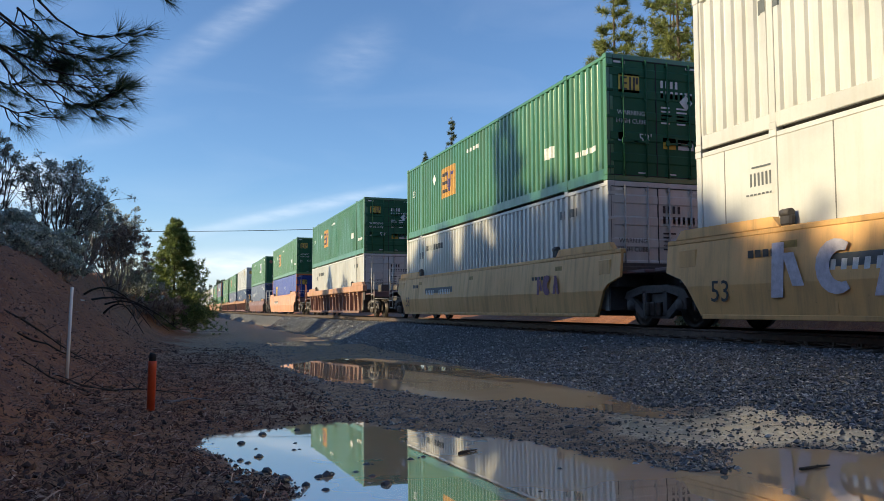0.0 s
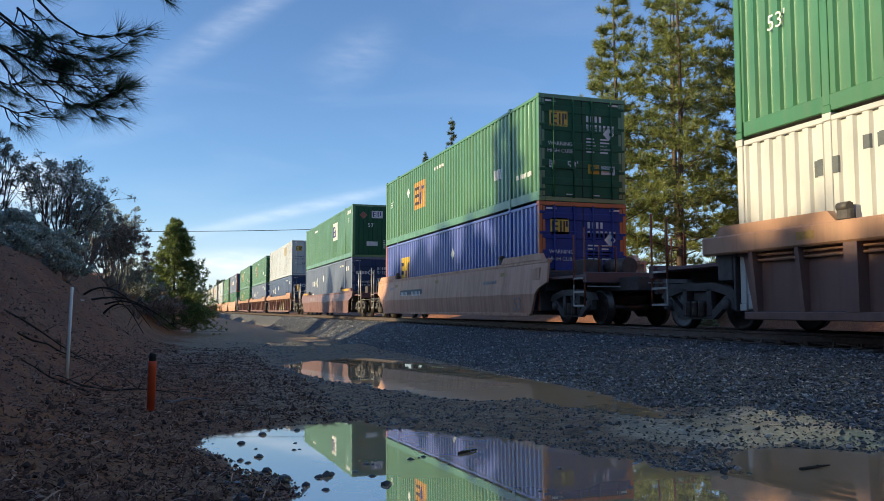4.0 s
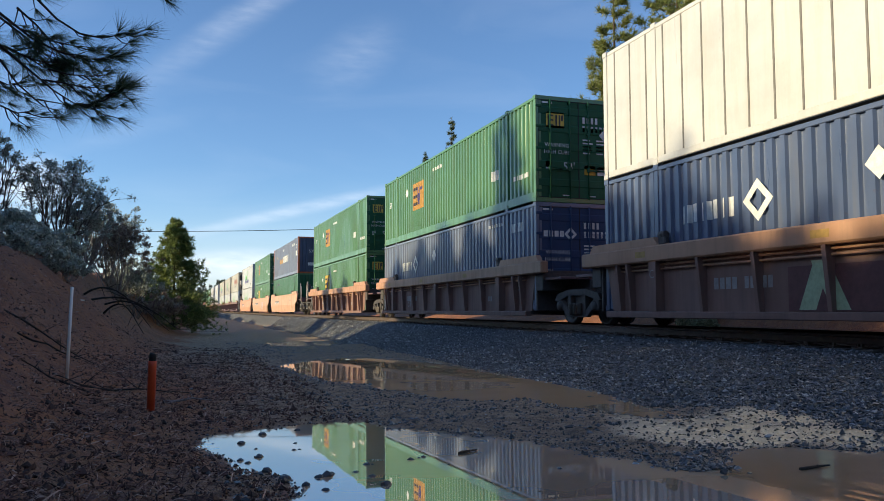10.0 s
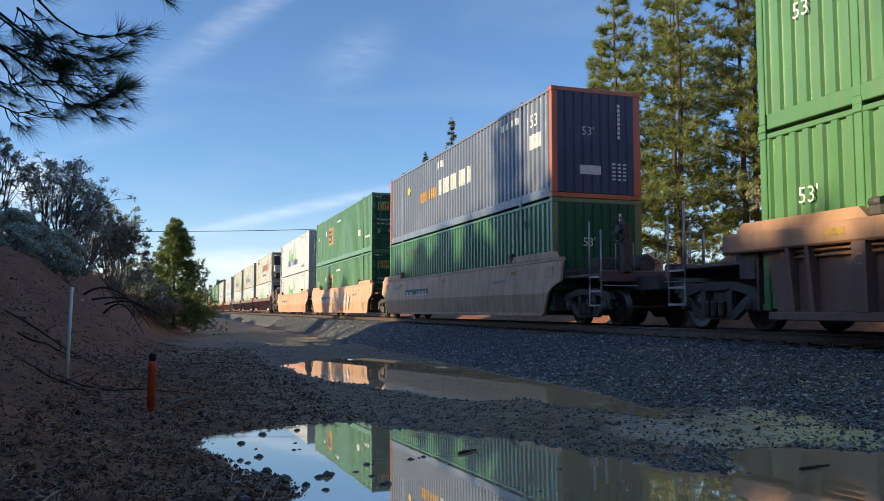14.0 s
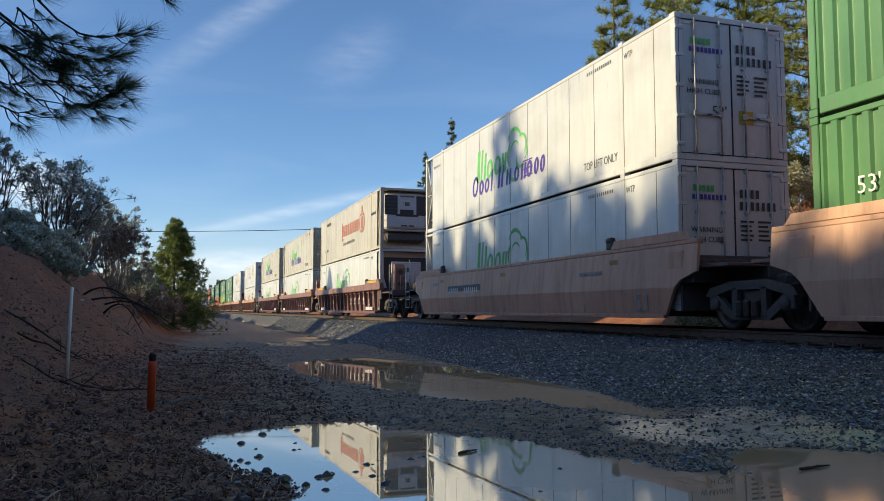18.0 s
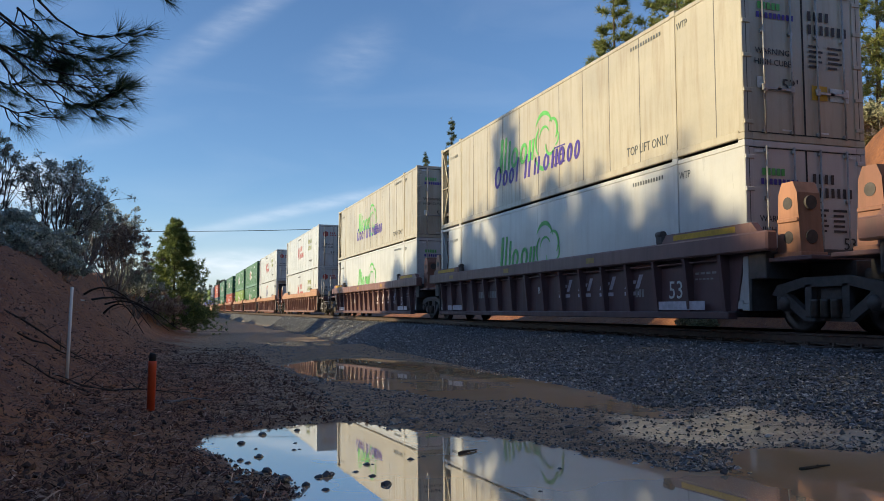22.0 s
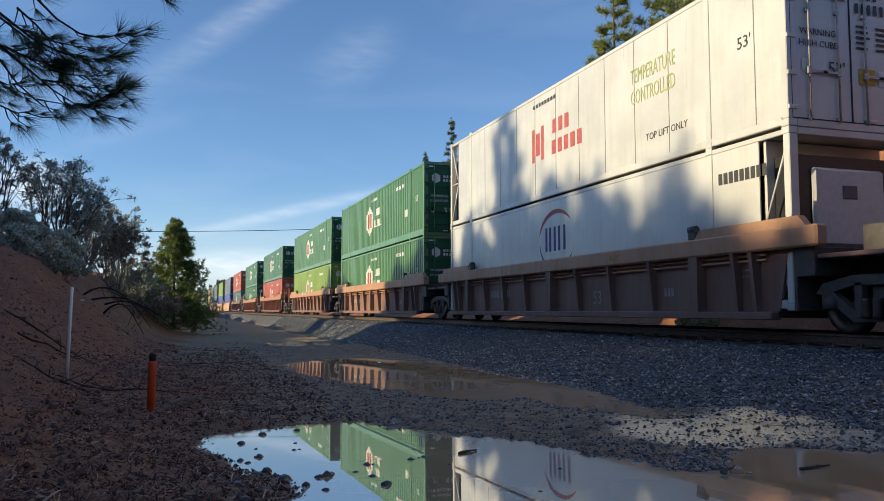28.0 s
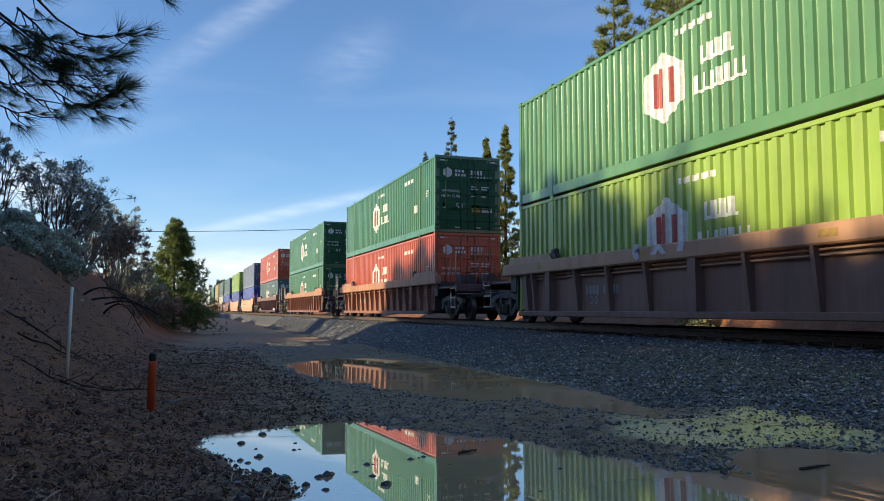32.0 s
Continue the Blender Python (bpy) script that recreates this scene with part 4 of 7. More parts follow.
def container(side, paint_key, end, logo, seed, label, post_key=None):
    """A 53-foot box: origin at the middle of its near end's foot, length along +y."""
    key = (side, paint_key, end, logo, seed % 4, post_key)
    if key in MADE:
        ob = copy_thing(MADE[key], Matrix())
        return tagged(ob, label)
    mat = P[paint_key]
    post = P[post_key] if post_key else mat
    corr = side == "corrugated"
    ob = new("shipping_container")
    tagged(ob, label, "container", "containers on the train")
    ys = 0.72 if end == "reefer" else 0.14
    open_far = end == "door" and logo in ("slanted", "slanted_two", "redhex")
    ye = CL - 0.74 if open_far else CL - 0.14
    for s in (-1, 1):
        nm = "side_wall"
        segs = [(ys, LIFT - 0.07), (LIFT + 0.07, CL - LIFT - 0.07), (CL - LIFT + 0.07, ye)]
        for y0, y1 in segs:
            part(nm, sheet(y0, y1, 0.28 if corr else 0.17, 2.78, s * 1.268, s, corr), mat, ob)
        for y in (0.0, CL - 0.14):
            b = Build().box(s * 1.295, s * 1.12, y, y + 0.14, 0.118, 2.777, 0.012)
            for z in (0.0, 2.777):
                b.box(s * 1.298, s * 1.12, y - 0.003, y + 0.165, z, z + 0.118, 0.01)
            part("corner_post", b, post, ob)
        for y in (LIFT, CL - LIFT):
            b = Build().box(s * 1.288, s * 1.2, y - 0.07, y + 0.07, 0.12, 2.78, 0.008)
            for z in (0.0, 2.79):
                b.box(s * 1.297, s * 1.15, y - 0.085, y + 0.085, z, z + 0.12, 0.01)
            part("lifting_post", b, mat, ob)
        part("bottom_rail", Build().box(s * 1.282, s * 1.2, 0.165, CL - 0.165, 0.03, 0.28 if corr else 0.17, 0.012), mat, ob)
        part("top_rail", Build().box(s * 1.282, s * 1.2, 0.165, CL - 0.165, 2.78, 2.865, 0.01), mat, ob)
        if side in ("ribbed", "panel"):
            pitch = KINDS[side]
            k = ys + pitch * 0.5
            while k < ye and s < 0:
                if side == "ribbed":
                    seam = Build().box(s * 1.276, s * 1.26, k - 0.022, k + 0.022, 0.17, 2.78, 0.003)
                else:
                    seam = Build().box(s * 1.271, s * 1.26, k - 0.011, k + 0.011, 0.17, 2.78)
                part("joint_strip", seam, M_JOINT, ob)
                k += pitch
    part("roof", Build().box(-1.2, 1.2, 0.14, CL - 0.14, 2.80, 2.85), mat, ob)
    part("underframe", Build().box(-1.2, 1.2, 0.1, CL - 0.1, 0.03, 0.13), M_STEEL, ob)
    if open_far:
        part("bulkhead", Build().box(-1.2, 1.2, ye - 0.06, ye, 0.14, 2.78), mat, ob)
        part("cooling_unit_housing", Build().box(-0.95, 0.95, ye, CL - 0.1, 0.9, 2.6, 0.08), M_REEFER, ob)
        for s in (-1, 1):
            part("diagonal_brace", Build().tube([(s * 1.25, CL - 0.1, 0.14), (s * 1.25, ye + 0.03, 1.4)], 0.024, 6).tube([(s * 1.25, ye + 0.03, 1.46), (s * 1.25, CL - 0.1, 2.74)], 0.024, 6)
                 .tube([(s * 1.25, ye + 0.03, 1.43), (s * 1.25, CL - 0.08, 1.43)], 0.022, 6), mat, ob)
    else:
        part("far_end_wall", Build().box(-1.12, 1.12, CL - 0.08, CL - 0.02, 0.118, 2.78, 0.01), mat, ob)
    part("header", Build().box(-1.12, 1.12, 0.0, 0.12, 2.775, 2.89, 0.01), post, ob)
    part("sill", Build().box(-1.12, 1.12, 0.0, 0.12, 0.0, 0.125, 0.01), post, ob)
    light = paint_key in ("white", "offwhite", "cream")
    if end == "door":
        door_end(ob, SHADED_END_PAINT.get(paint_key, mat), light, "pressed" if corr else "flat", seed)
        if logo in ("boxed", "whitebox", "yellowbox", "patch"):
            part("end_logo_panel", end_marks(Build(), [(-0.98, -0.44, 2.02, 2.45)]), M_GOLD_MARK if logo != "whitebox" else M_WHITE_MARK, ob)
            part("end_logo", end_marks(Build(), [(-0.93, -0.87, 2.08, 2.38), (-0.87, -0.76, 2.08, 2.12), (-0.87, -0.76, 2.21, 2.25), (-0.87, -0.76, 2.34, 2.38), (-0.7, -0.65, 2.08, 2.38), (-0.6, -0.55, 2.08, 2.38), (-0.53, -0.47, 2.22, 2.38)], -0.009), M_BLACK_MARK, ob)
            d = Build().add([(0.8, -0.008, 1.9 - 0.18), (0.98, -0.008, 1.9), (0.8, -0.008, 1.9 + 0.18), (0.62, -0.008, 1.9)], [(0, 1, 2, 3)])
            part("placard", d, M_WHITE_MARK, ob)
        elif logo in ("hexagon", "redhex"):
            h = Build().add([(-0.8 + 0.2 * math.sin(radians(60 * k)), -0.008, 2.25 + 0.2 * math.cos(radians(60 * k))) for k in range(6)], [tuple(range(6))[::-1]])
            part("end_logo_hexagon", h, M_WHITE_MARK if not light else M_LOGO_RED, ob)
            part("end_logo", end_marks(Build(), [(-0.5 + 0.13 * k, -0.41 + 0.13 * k, 2.27, 2.37) for k in range(3)] + [(-0.5 + 0.11 * k, -0.42 + 0.11 * k, 2.12, 2.22) for k in range(4)]), M_WHITE_MARK if not light else M_LOGO_RED, ob)
        elif logo == "diamondmark":
            d = Build()
            for k in range(4):
                a = [(0.19, 0), (0, 0.19), (-0.19, 0), (0, -0.19)]
                p, q = a[k], a[(k + 1) % 4]
                d.add([(-0.28 + w * u, -0.008, 2.05 + w * h) for w, (u, h) in ((1, p), (1, q), (0.5, q), (0.5, p))], [(0, 1, 2, 3)])
            end_marks(d, [(-1.08 + 0.16 * k, -0.96 + 0.16 * k, 1.97, 2.13) for k in range(4)], -0.008)
            part("end_logo", d, M_WHITE_MARK, ob)
        elif logo and logo.startswith("slanted"):
            part("end_logo", end_marks(Build(), [(-0.95 + 0.1 * k, -0.88 + 0.1 * k, 2.3, 2.42) for k in range(5)]), M_LOGO_GREEN, ob)
            part("end_logo", end_marks(Build(), [(-0.98 + 0.09 * k, -0.92 + 0.09 * k, 2.14, 2.24) for k in range(9)]), M_LOGO_PURPLE, ob)
    elif end == "front":
        front_end(ob, SHADED_END_PAINT.get(paint_key, mat), corr, seed)
        if logo == "whitebox":
            part("end_logo_panel", end_marks(Build(), [(-0.22, 0.4, 2.15, 2.55)], -0.012), M_WHITE_MARK, ob)
            part("end_logo", end_marks(Build(), [(-0.16, -0.1, 2.2, 2.5), (-0.1, 0.0, 2.2, 2.24), (-0.1, 0.0, 2.34, 2.37), (-0.1, 0.0, 2.46, 2.5), (0.06, 0.1, 2.24, 2.5), (0.15, 0.19, 2.2, 2.5), (0.25, 0.3, 2.28, 2.5)], -0.016), M_LOGO_BLUE, ob)
            d = Build().add([(-0.68, -0.012, 2.08), (-0.46, -0.012, 2.3), (-0.68, -0.012, 2.52), (-0.9, -0.012, 2.3)], [(0, 1, 2, 3)])
            part("placard", d, M_LOGO_BROWN, ob, "scorched brown placard")
    elif end == "reefer":
        reefer_end(ob, mat, seed)
    side_logo(logo, ob, corr, seed)
    MADE[key] = ob
    return ob


# ------------------------------------------------ well cars
AXLE_R = 0.42


def bogie(parent, y):
    """A two-axle truck: side frames, springs, bolster, wheelsets that turn."""
    bg = part("bogie", Build().box(-1.05, 1.05, -0.22, 0.22, 0.42, 0.72, 0.03), M_STEEL, parent)
    bg.location = (0, y, 0)
    for s in (-1, 1):
        x0, x1 = s * 1.02, s * 1.14
        f = Build().prism([(-1.14, 0.60), (-1.02, 0.75), (-0.45, 0.86), (0.45, 0.86), (1.02, 0.75), (1.14, 0.60), (1.0, 0.58), (0.45, 0.71), (-0.45, 0.71), (-1.0, 0.58)], 0, x0, x1)
        f.prism([(-1.0, 0.60), (-0.9, 0.48), (-0.46, 0.19), (0.46, 0.19), (0.9, 0.48), (1.0, 0.60), (0.80, 0.61), (0.38, 0.31), (-0.38, 0.31), (-0.80, 0.61)], 0, x0, x1 - s * 0.01)
        for k in (-0.36, 0.36):
            f.box(min(x0, x1), max(x0, x1) - 0.004, k - 0.07, k + 0.07, 0.25, 0.76, 0.01)
        for k in (-0.93, 0.93):
            f.box(min(x0, x1) + 0.004, max(x0, x1), k - 0.12, k + 0.12, 0.36, 0.64, 0.02)
        part("side_frame", f, M_STEEL, bg)
        sp = Build()
        for k in (-0.2, 0.0, 0.2):
            sp.tube([(s * 1.16, k, 0.24 + 0.035 * j) for j in range(9)], 0.075, 8)
        part("spring_pack", sp, M_WHEEL, bg)
        for k in (-0.86, 0.86):
            cap = Build().lathe([(0.0, s * 0.17), (0.09, s * 0.17), (0.115, s * 0.13), (0.115, 0.0)], (s * 1.02, k, 0.46), 12)
            part("bearing_cap", cap, M_STEEL, bg)
    for k in (-0.86, 0.86):
        w = Build()
        for s in (-1, 1):
            w.lathe([(0.0, s * 0.66), (0.13, s * 0.66), (0.17, s * 0.70), (0.33, s * 0.71), (0.36, s * 0.69), (0.45, s * 0.685), (0.445, s * 0.72), (0.42, s * 0.73), (0.415, s * 0.825), (0.36, s * 0.83), (0.33, s * 0.80), (0.17, s * 0.79), (0.13, s * 0.84), (0.0, s * 0.84)], (0, 0, 0), 28)
            for a in range(4):
                c, d = 0.25 * math.cos(a * math.pi / 2), 0.25 * math.sin(a * math.pi / 2)
                w.lathe([(0.0, s * 0.80), (0.035, s * 0.80), (0.035, s * 0.78)], (0, c, d), 6)
        w.tube([(-0.66, 0, 0), (0.66, 0, 0)], 0.085, 10)
        wh = part("wheelset", w, M_WHEEL, bg)
        wh.location = (0, k, AXLE_R)
    return bg


def end_platform(ob, mat, s, y0, reach, seed, solo):
    """What lies between well and coupler. y0: the well's end; s: -1 towards the camera, +1 away."""
    # end decks take the shade-darkened maroon instead of the car's own paint
    deck = SHADED_PLATE["marooncar"]

    def yy(d):
        return y0 + s * d

    def bx(b, x0, x1, d0, d1, z0, z1, ch=0.012):
        a, c = sorted((yy(d0), yy(d1)))
        return b.box(x0, x1, a, c, z0, z1, ch)
    part("bolster", bx(bx(Build(), -1.36, 1.36, 0.12, 0.5, 0.86, 1.3), -0.5, 0.5, 0.5, reach - 0.2, 0.8, 1.12), M_STEEL, ob)
    part("end_deck", bx(Build(), -1.30, 1.30, 0.45, min(reach - 0.25, 2.6), 1.12, 1.19), deck, ob)
    if not solo:
        part("articulation_joint", bx(Build(), -0.35, 0.35, reach - 0.35, reach, 0.62, 1.0, 0.06), M_STEEL, ob)
        return
    c = Build()
    c.tube([(0, yy(reach - 0.6), 0.88), (0, yy(reach - 0.12), 0.88)], 0.11, 10)
    a, e = sorted((yy(reach - 0.22), yy(reach + 0.06)))
    c.prism([(-0.17, a), (0.05, a), (0.17, (a + e) / 2), (0.14, e), (-0.04, e), (-0.17, (a + e) / 2)], 2, 0.72, 1.04)
    part("coupler", c, M_STEEL, ob)
    part("air_hose", Build().tube([(0.32, yy(reach - 0.5), 0.82), (0.34, yy(reach - 0.3), 0.55), (0.3, yy(reach - 0.1), 0.42), (0.24, yy(reach), 0.5)], 0.025, 6), M_RUBBER, ob)
    part("end_sill", bx(Build(), -1.38, 1.38, 2.45, 2.62, 0.98, 1.24, 0.02), deck, ob)
    rail_mat = M_GALV if seed % 3 else M_RED_BAR
    for x in (-1.36, 1.36):
        for k, d in enumerate((2.0, 2.52)):
            part("grab_post", Build().tube([(x, yy(d), 0.45 if k else 0.95), (x, yy(d), 2.15 + 0.12 * ((seed + k) % 3))], 0.022, 8), rail_mat, ob)
        lad = Build()
        for z in (0.46, 0.78, 1.1):
            lad.box(x - 0.02, x + 0.02, *sorted((yy(2.0), yy(2.52))), z - 0.02, z + 0.02)
        lad.box(x - 0.015, x + 0.015, *sorted((yy(1.985), yy(2.015))), 0.45, 1.0)
        part("step_ladder", lad, M_GALV, ob)
    for x in (-1.0, 0.9):
        part("hand_rail", Build().tube([(x, yy(2.55), 1.2), (x, yy(2.55), 1.85), (x + 0.45, yy(2.55), 1.85), (x + 0.45, yy(2.55), 1.2)], 0.018, 6), rail_mat, ob)
    if s < 0 and seed in (5, 8, 20, 26):
        # hand brake wheel and its housing stand on the platform
        cx, cz = -0.95, 2.16
        out = {5: 1.36, 8: 2.6}.get(seed, 2.3)
        w = Build()
        ring = [(cx, yy(out) + 0.27 * math.cos(t), cz + 0.27 * math.sin(t)) for t in (2 * math.pi * k / 16 for k in range(17))]
        w.tube(ring, 0.022, 6)
        for t in range(6):
            a = math.pi * t / 3
            w.tube([(cx, yy(out) + 0.08 * math.cos(a), cz + 0.08 * math.sin(a)), (cx, yy(out) + 0.26 * math.cos(a), cz + 0.26 * math.sin(a))], 0.014, 6)
        w.tube([(cx - 0.05, yy(out), cz), (cx + 0.1, yy(out), cz)], 0.09, 10)
        part("hand_brake_wheel", w, M_YELLOW if seed == 5 else M_STEEL, ob)
        part("hand_brake_post", bx(Build(), cx + 0.06, cx + 0.26, out - 0.1, out + 0.1, 1.19, 2.3, 0.02), M_STEEL, ob)
    part("brake_reservoir", Build().tube([(0.1, yy(1.2), 1.42), (0.1, yy(2.1), 1.42)], 0.22, 12), M_STEEL, ob)
    part("equipment_box", bx(Build(), -0.75, -0.2, 0.8, 1.35, 1.19, 1.62, 0.02), M_STEEL, ob)
    part("cut_lever", Build().tube([(-1.36, yy(2.64), 0.9), (-0.4, yy(2.66), 0.9), (-0.15, yy(2.7), 1.02)], 0.014, 6), M_GALV, ob)


def well_car(style, paint_key, near, far, seed, label):
    """One unit with its well. near/far: 'solo' (own bogie and coupler), 'joint' (carries the shared bogie) or 'lead' (rests on the neighbour's)."""
    mat = P[paint_key]
    ob = new("well_car")
    tagged(ob, label, "railcar", "well cars of the train")
    L = CL
    T = 1.50                                    # half width over the sides
    plate = SHADED_PLATE[paint_key] if style == "ribbed" else mat
    top = 1.30 if style == "low" else 1.58      # where the smooth side ends
    crease = 0.88 if style == "low" else 0.78
    for s in (-1, 1):
        if style != "ribbed":
            # one flush side, folded along a crease, cut away over the bogies
            b = Build()
            def outer(z):
                return T - 0.075 * (z - crease) / (top - crease) if z > crease else T - 0.05 * (crease - z) / (crease - 0.26)
            up = [(-0.75, 1.06), (-0.28, 0.92), (-0.1, crease), (L + 0.1, crease), (L + 0.28, 0.92), (L + 0.75, 1.06), (L + 0.75, top), (-0.75, top)]
            low = [(-0.1, crease), (0.25, 0.26), (L - 0.25, 0.26), (L + 0.1, crease)]
            for ring in (up, low):
                n = len(ring)
                vs = [(s * outer(z), y, z) for y, z in ring] + [(s * (outer(z) - 0.06), y, z) for y, z in ring]
                b.add(vs, [tuple(range(n)), tuple(range(2 * n - 1, n - 1, -1))] + [(k, (k + 1) % n, n + (k + 1) % n, n + k) for k in range(n)])
            part("side_plate", b, mat, ob)
            part("bottom_lip", Build().box(s * (T - 0.03), s * (T - 0.14), 0.3, L - 0.3, 0.2, 0.28, 0.01), mat, ob)
            part("top_chord", Build().box(s * (T - 0.06), s * (T - 0.2), -0.75, L + 0.75, top - 0.02, top + 0.08, 0.02), mat, ob)
            for y in (3.4, 8.1, 12.8):
                part("weld_strip", Build().box(s * (T - 0.028), s * (T - 0.07), y - 0.025, y + 0.025, 0.32, crease - 0.03), mat, ob)
            for y in (-0.35, L - 0.15):
                part("jacking_plate", Build().box(s * (T - 0.03), s * (T - 0.1), y, y + 0.5, 1.12, top - 0.12, 0.02), mat, ob)
        else:
            o = [(0.1, 1.25), (0.32, 0.30), (L - 0.32, 0.30), (L - 0.1, 1.25), (L + 0.55, 1.3), (L + 0.55, 1.5), (-0.55, 1.5), (-0.55, 1.3)]
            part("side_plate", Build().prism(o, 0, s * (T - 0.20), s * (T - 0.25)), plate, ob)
            part("top_chord", Build().box(s * (T + 0.02), s * (T - 0.2), -0.72, L + 0.72, 1.30, 1.62, 0.03), mat, ob, "top rail of the well in the car's own paint")
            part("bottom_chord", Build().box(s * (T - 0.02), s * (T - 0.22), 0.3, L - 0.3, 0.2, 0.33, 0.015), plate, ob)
            if paint_key == "rustcar" and seed not in (2, 14):
                ribs = [(y, 0.04) for y in (0.75, 1.2, 3.7, 5.27, 6.76, 9.7, 11.2, 12.65, 15.0, 15.4)] + [(y, 0.12) for y in (2.25, 8.15, 14.05)]
            else:
                ribs = [(0.5 + 1.01 * i, 0.12 if i in (2, 13) and paint_key != "marooncar" else 0.04) for i in range(16)]
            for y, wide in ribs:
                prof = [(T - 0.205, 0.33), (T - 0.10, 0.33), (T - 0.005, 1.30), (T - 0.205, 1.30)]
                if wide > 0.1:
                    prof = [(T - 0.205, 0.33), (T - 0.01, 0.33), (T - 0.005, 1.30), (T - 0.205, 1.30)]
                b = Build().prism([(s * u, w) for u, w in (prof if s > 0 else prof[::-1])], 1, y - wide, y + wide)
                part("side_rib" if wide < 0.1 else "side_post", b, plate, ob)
            for z in ((1.16, 1.245) if paint_key == "rustcar" else (1.22,)):
                part("pipe_run", Build().tube([(s * (T - 0.13), 0.5, z), (s * (T - 0.13), L - 0.5, z)], 0.022, 6), mat, ob)
        for y0, y1 in ((-0.35, 2.15), (L - 2.15, L + 0.35)):
            lz = (1.62 if style == "ribbed" else top + 0.08) - 0.005
            part("guide_ledge", Build().prism([(y0 - 0.1, lz), (y0 + 0.06, lz + 0.17), (y1 - 0.06, lz + 0.17), (y1 + 0.1, lz)], 0, s * (T - 0.05), s * 1.32), mat, ob)
            k = Build()
            yk = y1 + 0.2 if y0 < 0 else y0 - 0.2
            k.box(s * (T - 0.06), s * 1.32, yk - 0.12, yk + 0.12, lz, lz + 0.18, 0.03).tube([(s * 1.39, yk - 0.1, lz + 0.2), (s * 1.39, yk + 0.1, lz + 0.2)], 0.07, 8)
            part("container_guide", k, M_STEEL, ob)
    part("well_floor", Build().box(-1.34, 1.34, 0.3, 2.6, 0.24, 0.34, 0.01).box(-1.34, 1.34, L - 2.6, L - 0.3, 0.24, 0.34, 0.01).box(-1.34, 1.34, 7.4, 8.7, 0.24, 0.34, 0.01)
         .box(-0.15, 0.15, 2.6, L - 2.6, 0.25, 0.33), M_STEEL, ob)
    for y in (-0.12, L + 0.06):
        part("well_bulkhead", Build().box(-1.34, 1.34, y, y + 0.06, 0.34, 1.4, 0.01), M_STEEL, ob)
    for mode, s, y0 in ((near, -1, 0.0), (far, 1, L)):
        if mode == "solo":
            end_platform(ob, mat, s, y0, 3.62, seed + (s > 0), True)
            bogie(ob, y0 + s * 1.42)
        else:
            end_platform(ob, mat, s, y0, 1.66, seed, False)
            if mode == "joint":
                bogie(ob, y0 + s * 1.68)
    # reflectors and the stencilled marks
    rz = (1.40, 1.52) if style == "ribbed" else (top - 0.27, top - 0.16)
    xr = -T - 0.024 if style == "ribbed" else -T + 0.05
    for k in ((5.1, 9.9, 14.6) if style == "ribbed" else (2.3, 8.4, 13.9)):
        y = Build().add([(xr, k, rz[0]), (xr, k - 0.36, rz[0]), (xr, k - 0.36, rz[1]), (xr, k, rz[1])], [(0, 1, 2, 3)])
        part("yellow_reflector", y, M_DULL_YELLOW, ob)
    x = -T + 0.022 if style != "ribbed" else -T + 0.19
    ink = M_BLACK_MARK if paint_key == "yellowcar" else M_FADED_MARK
    if style == "low":
        stuff_part("reporting_mark", side_marks(Build(), bars(12.7, 12.0, 0.95, 0.2, 3, 0.25) + bars(11.8, 11.05, 0.95, 0.2, 5, 0.25) + bars(8.2, 7.0, 0.98, 0.12, 6) + bars(4.2, 2.6, 1.0, 0.09, 9), False, x), ink, ob)
        part("placard", side_band(Build(), (10.6, 1.02), 0.15, 0, 360, 0.03, 0.03, x, 18), ink, ob)
        lettering("53", 0.36, (-T + 0.004, 4.6, 0.66), "side", ink, ob)
    elif style == "smooth":
        part("number_panel", side_marks(Build(), [(9.95, 13.0, 0.84, 1.16)], False, x + 0.0), M_GREY_PANEL, ob)
        stuff_part("reporting_mark", side_marks(Build(), bars(12.9, 11.9, 0.91, 0.17, 5, 0.5, 0.03) + bars(11.4, 10.1, 0.91, 0.17, 7, 0.5, 0.03), False, x - 0.004), M_WHITE_MARK, ob)
        lettering("53", 0.52, (-T - 0.004, 15.3 if paint_key == "yellowcar" else 1.0, 0.66 if paint_key == "yellowcar" else 0.5), "side", ink, ob)
        stuff_part("small_markings", side_marks(Build(), bars(3.6, 2.5, 1.12, 0.09, 6) + bars(14.6, 13.9, 1.2, 0.12, 4), False, x), ink, ob)
    else:
        stuff_part("reporting_mark", side_marks(Build(), bars(12.4, 11.75, 0.72, 0.2, 4, 0.25) + bars(11.6, 10.9, 0.72, 0.2, 5, 0.25), False, x), ink, ob)
        if paint_key == "marooncar":
            lettering("53", 0.48, (x - 0.006, 2.0, 0.72), "side", M_WHITE_MARK, ob)
            lettering("B", 0.24, (x - 0.006, 8.0, 0.86), "side", M_WHITE_MARK, ob)
        elif seed not in (2, 14):
            lettering("53", 0.42, (x - 0.006, 12.0 if near == "lead" else 6.0, 0.62), "side", ink, ob)
            lettering("C", 0.24, (-T - 0.008, 14.05, 1.05), "side", M_FADED_MARK, ob)
        stuff_part("small_markings", side_marks(Build(), bars(1.4, 0.75, 1.0, 0.04, 4) + bars(1.4, 0.85, 0.9, 0.03, 5) + bars(3.4, 3.05, 0.62, 0.16, 3), False, x), ink, ob)
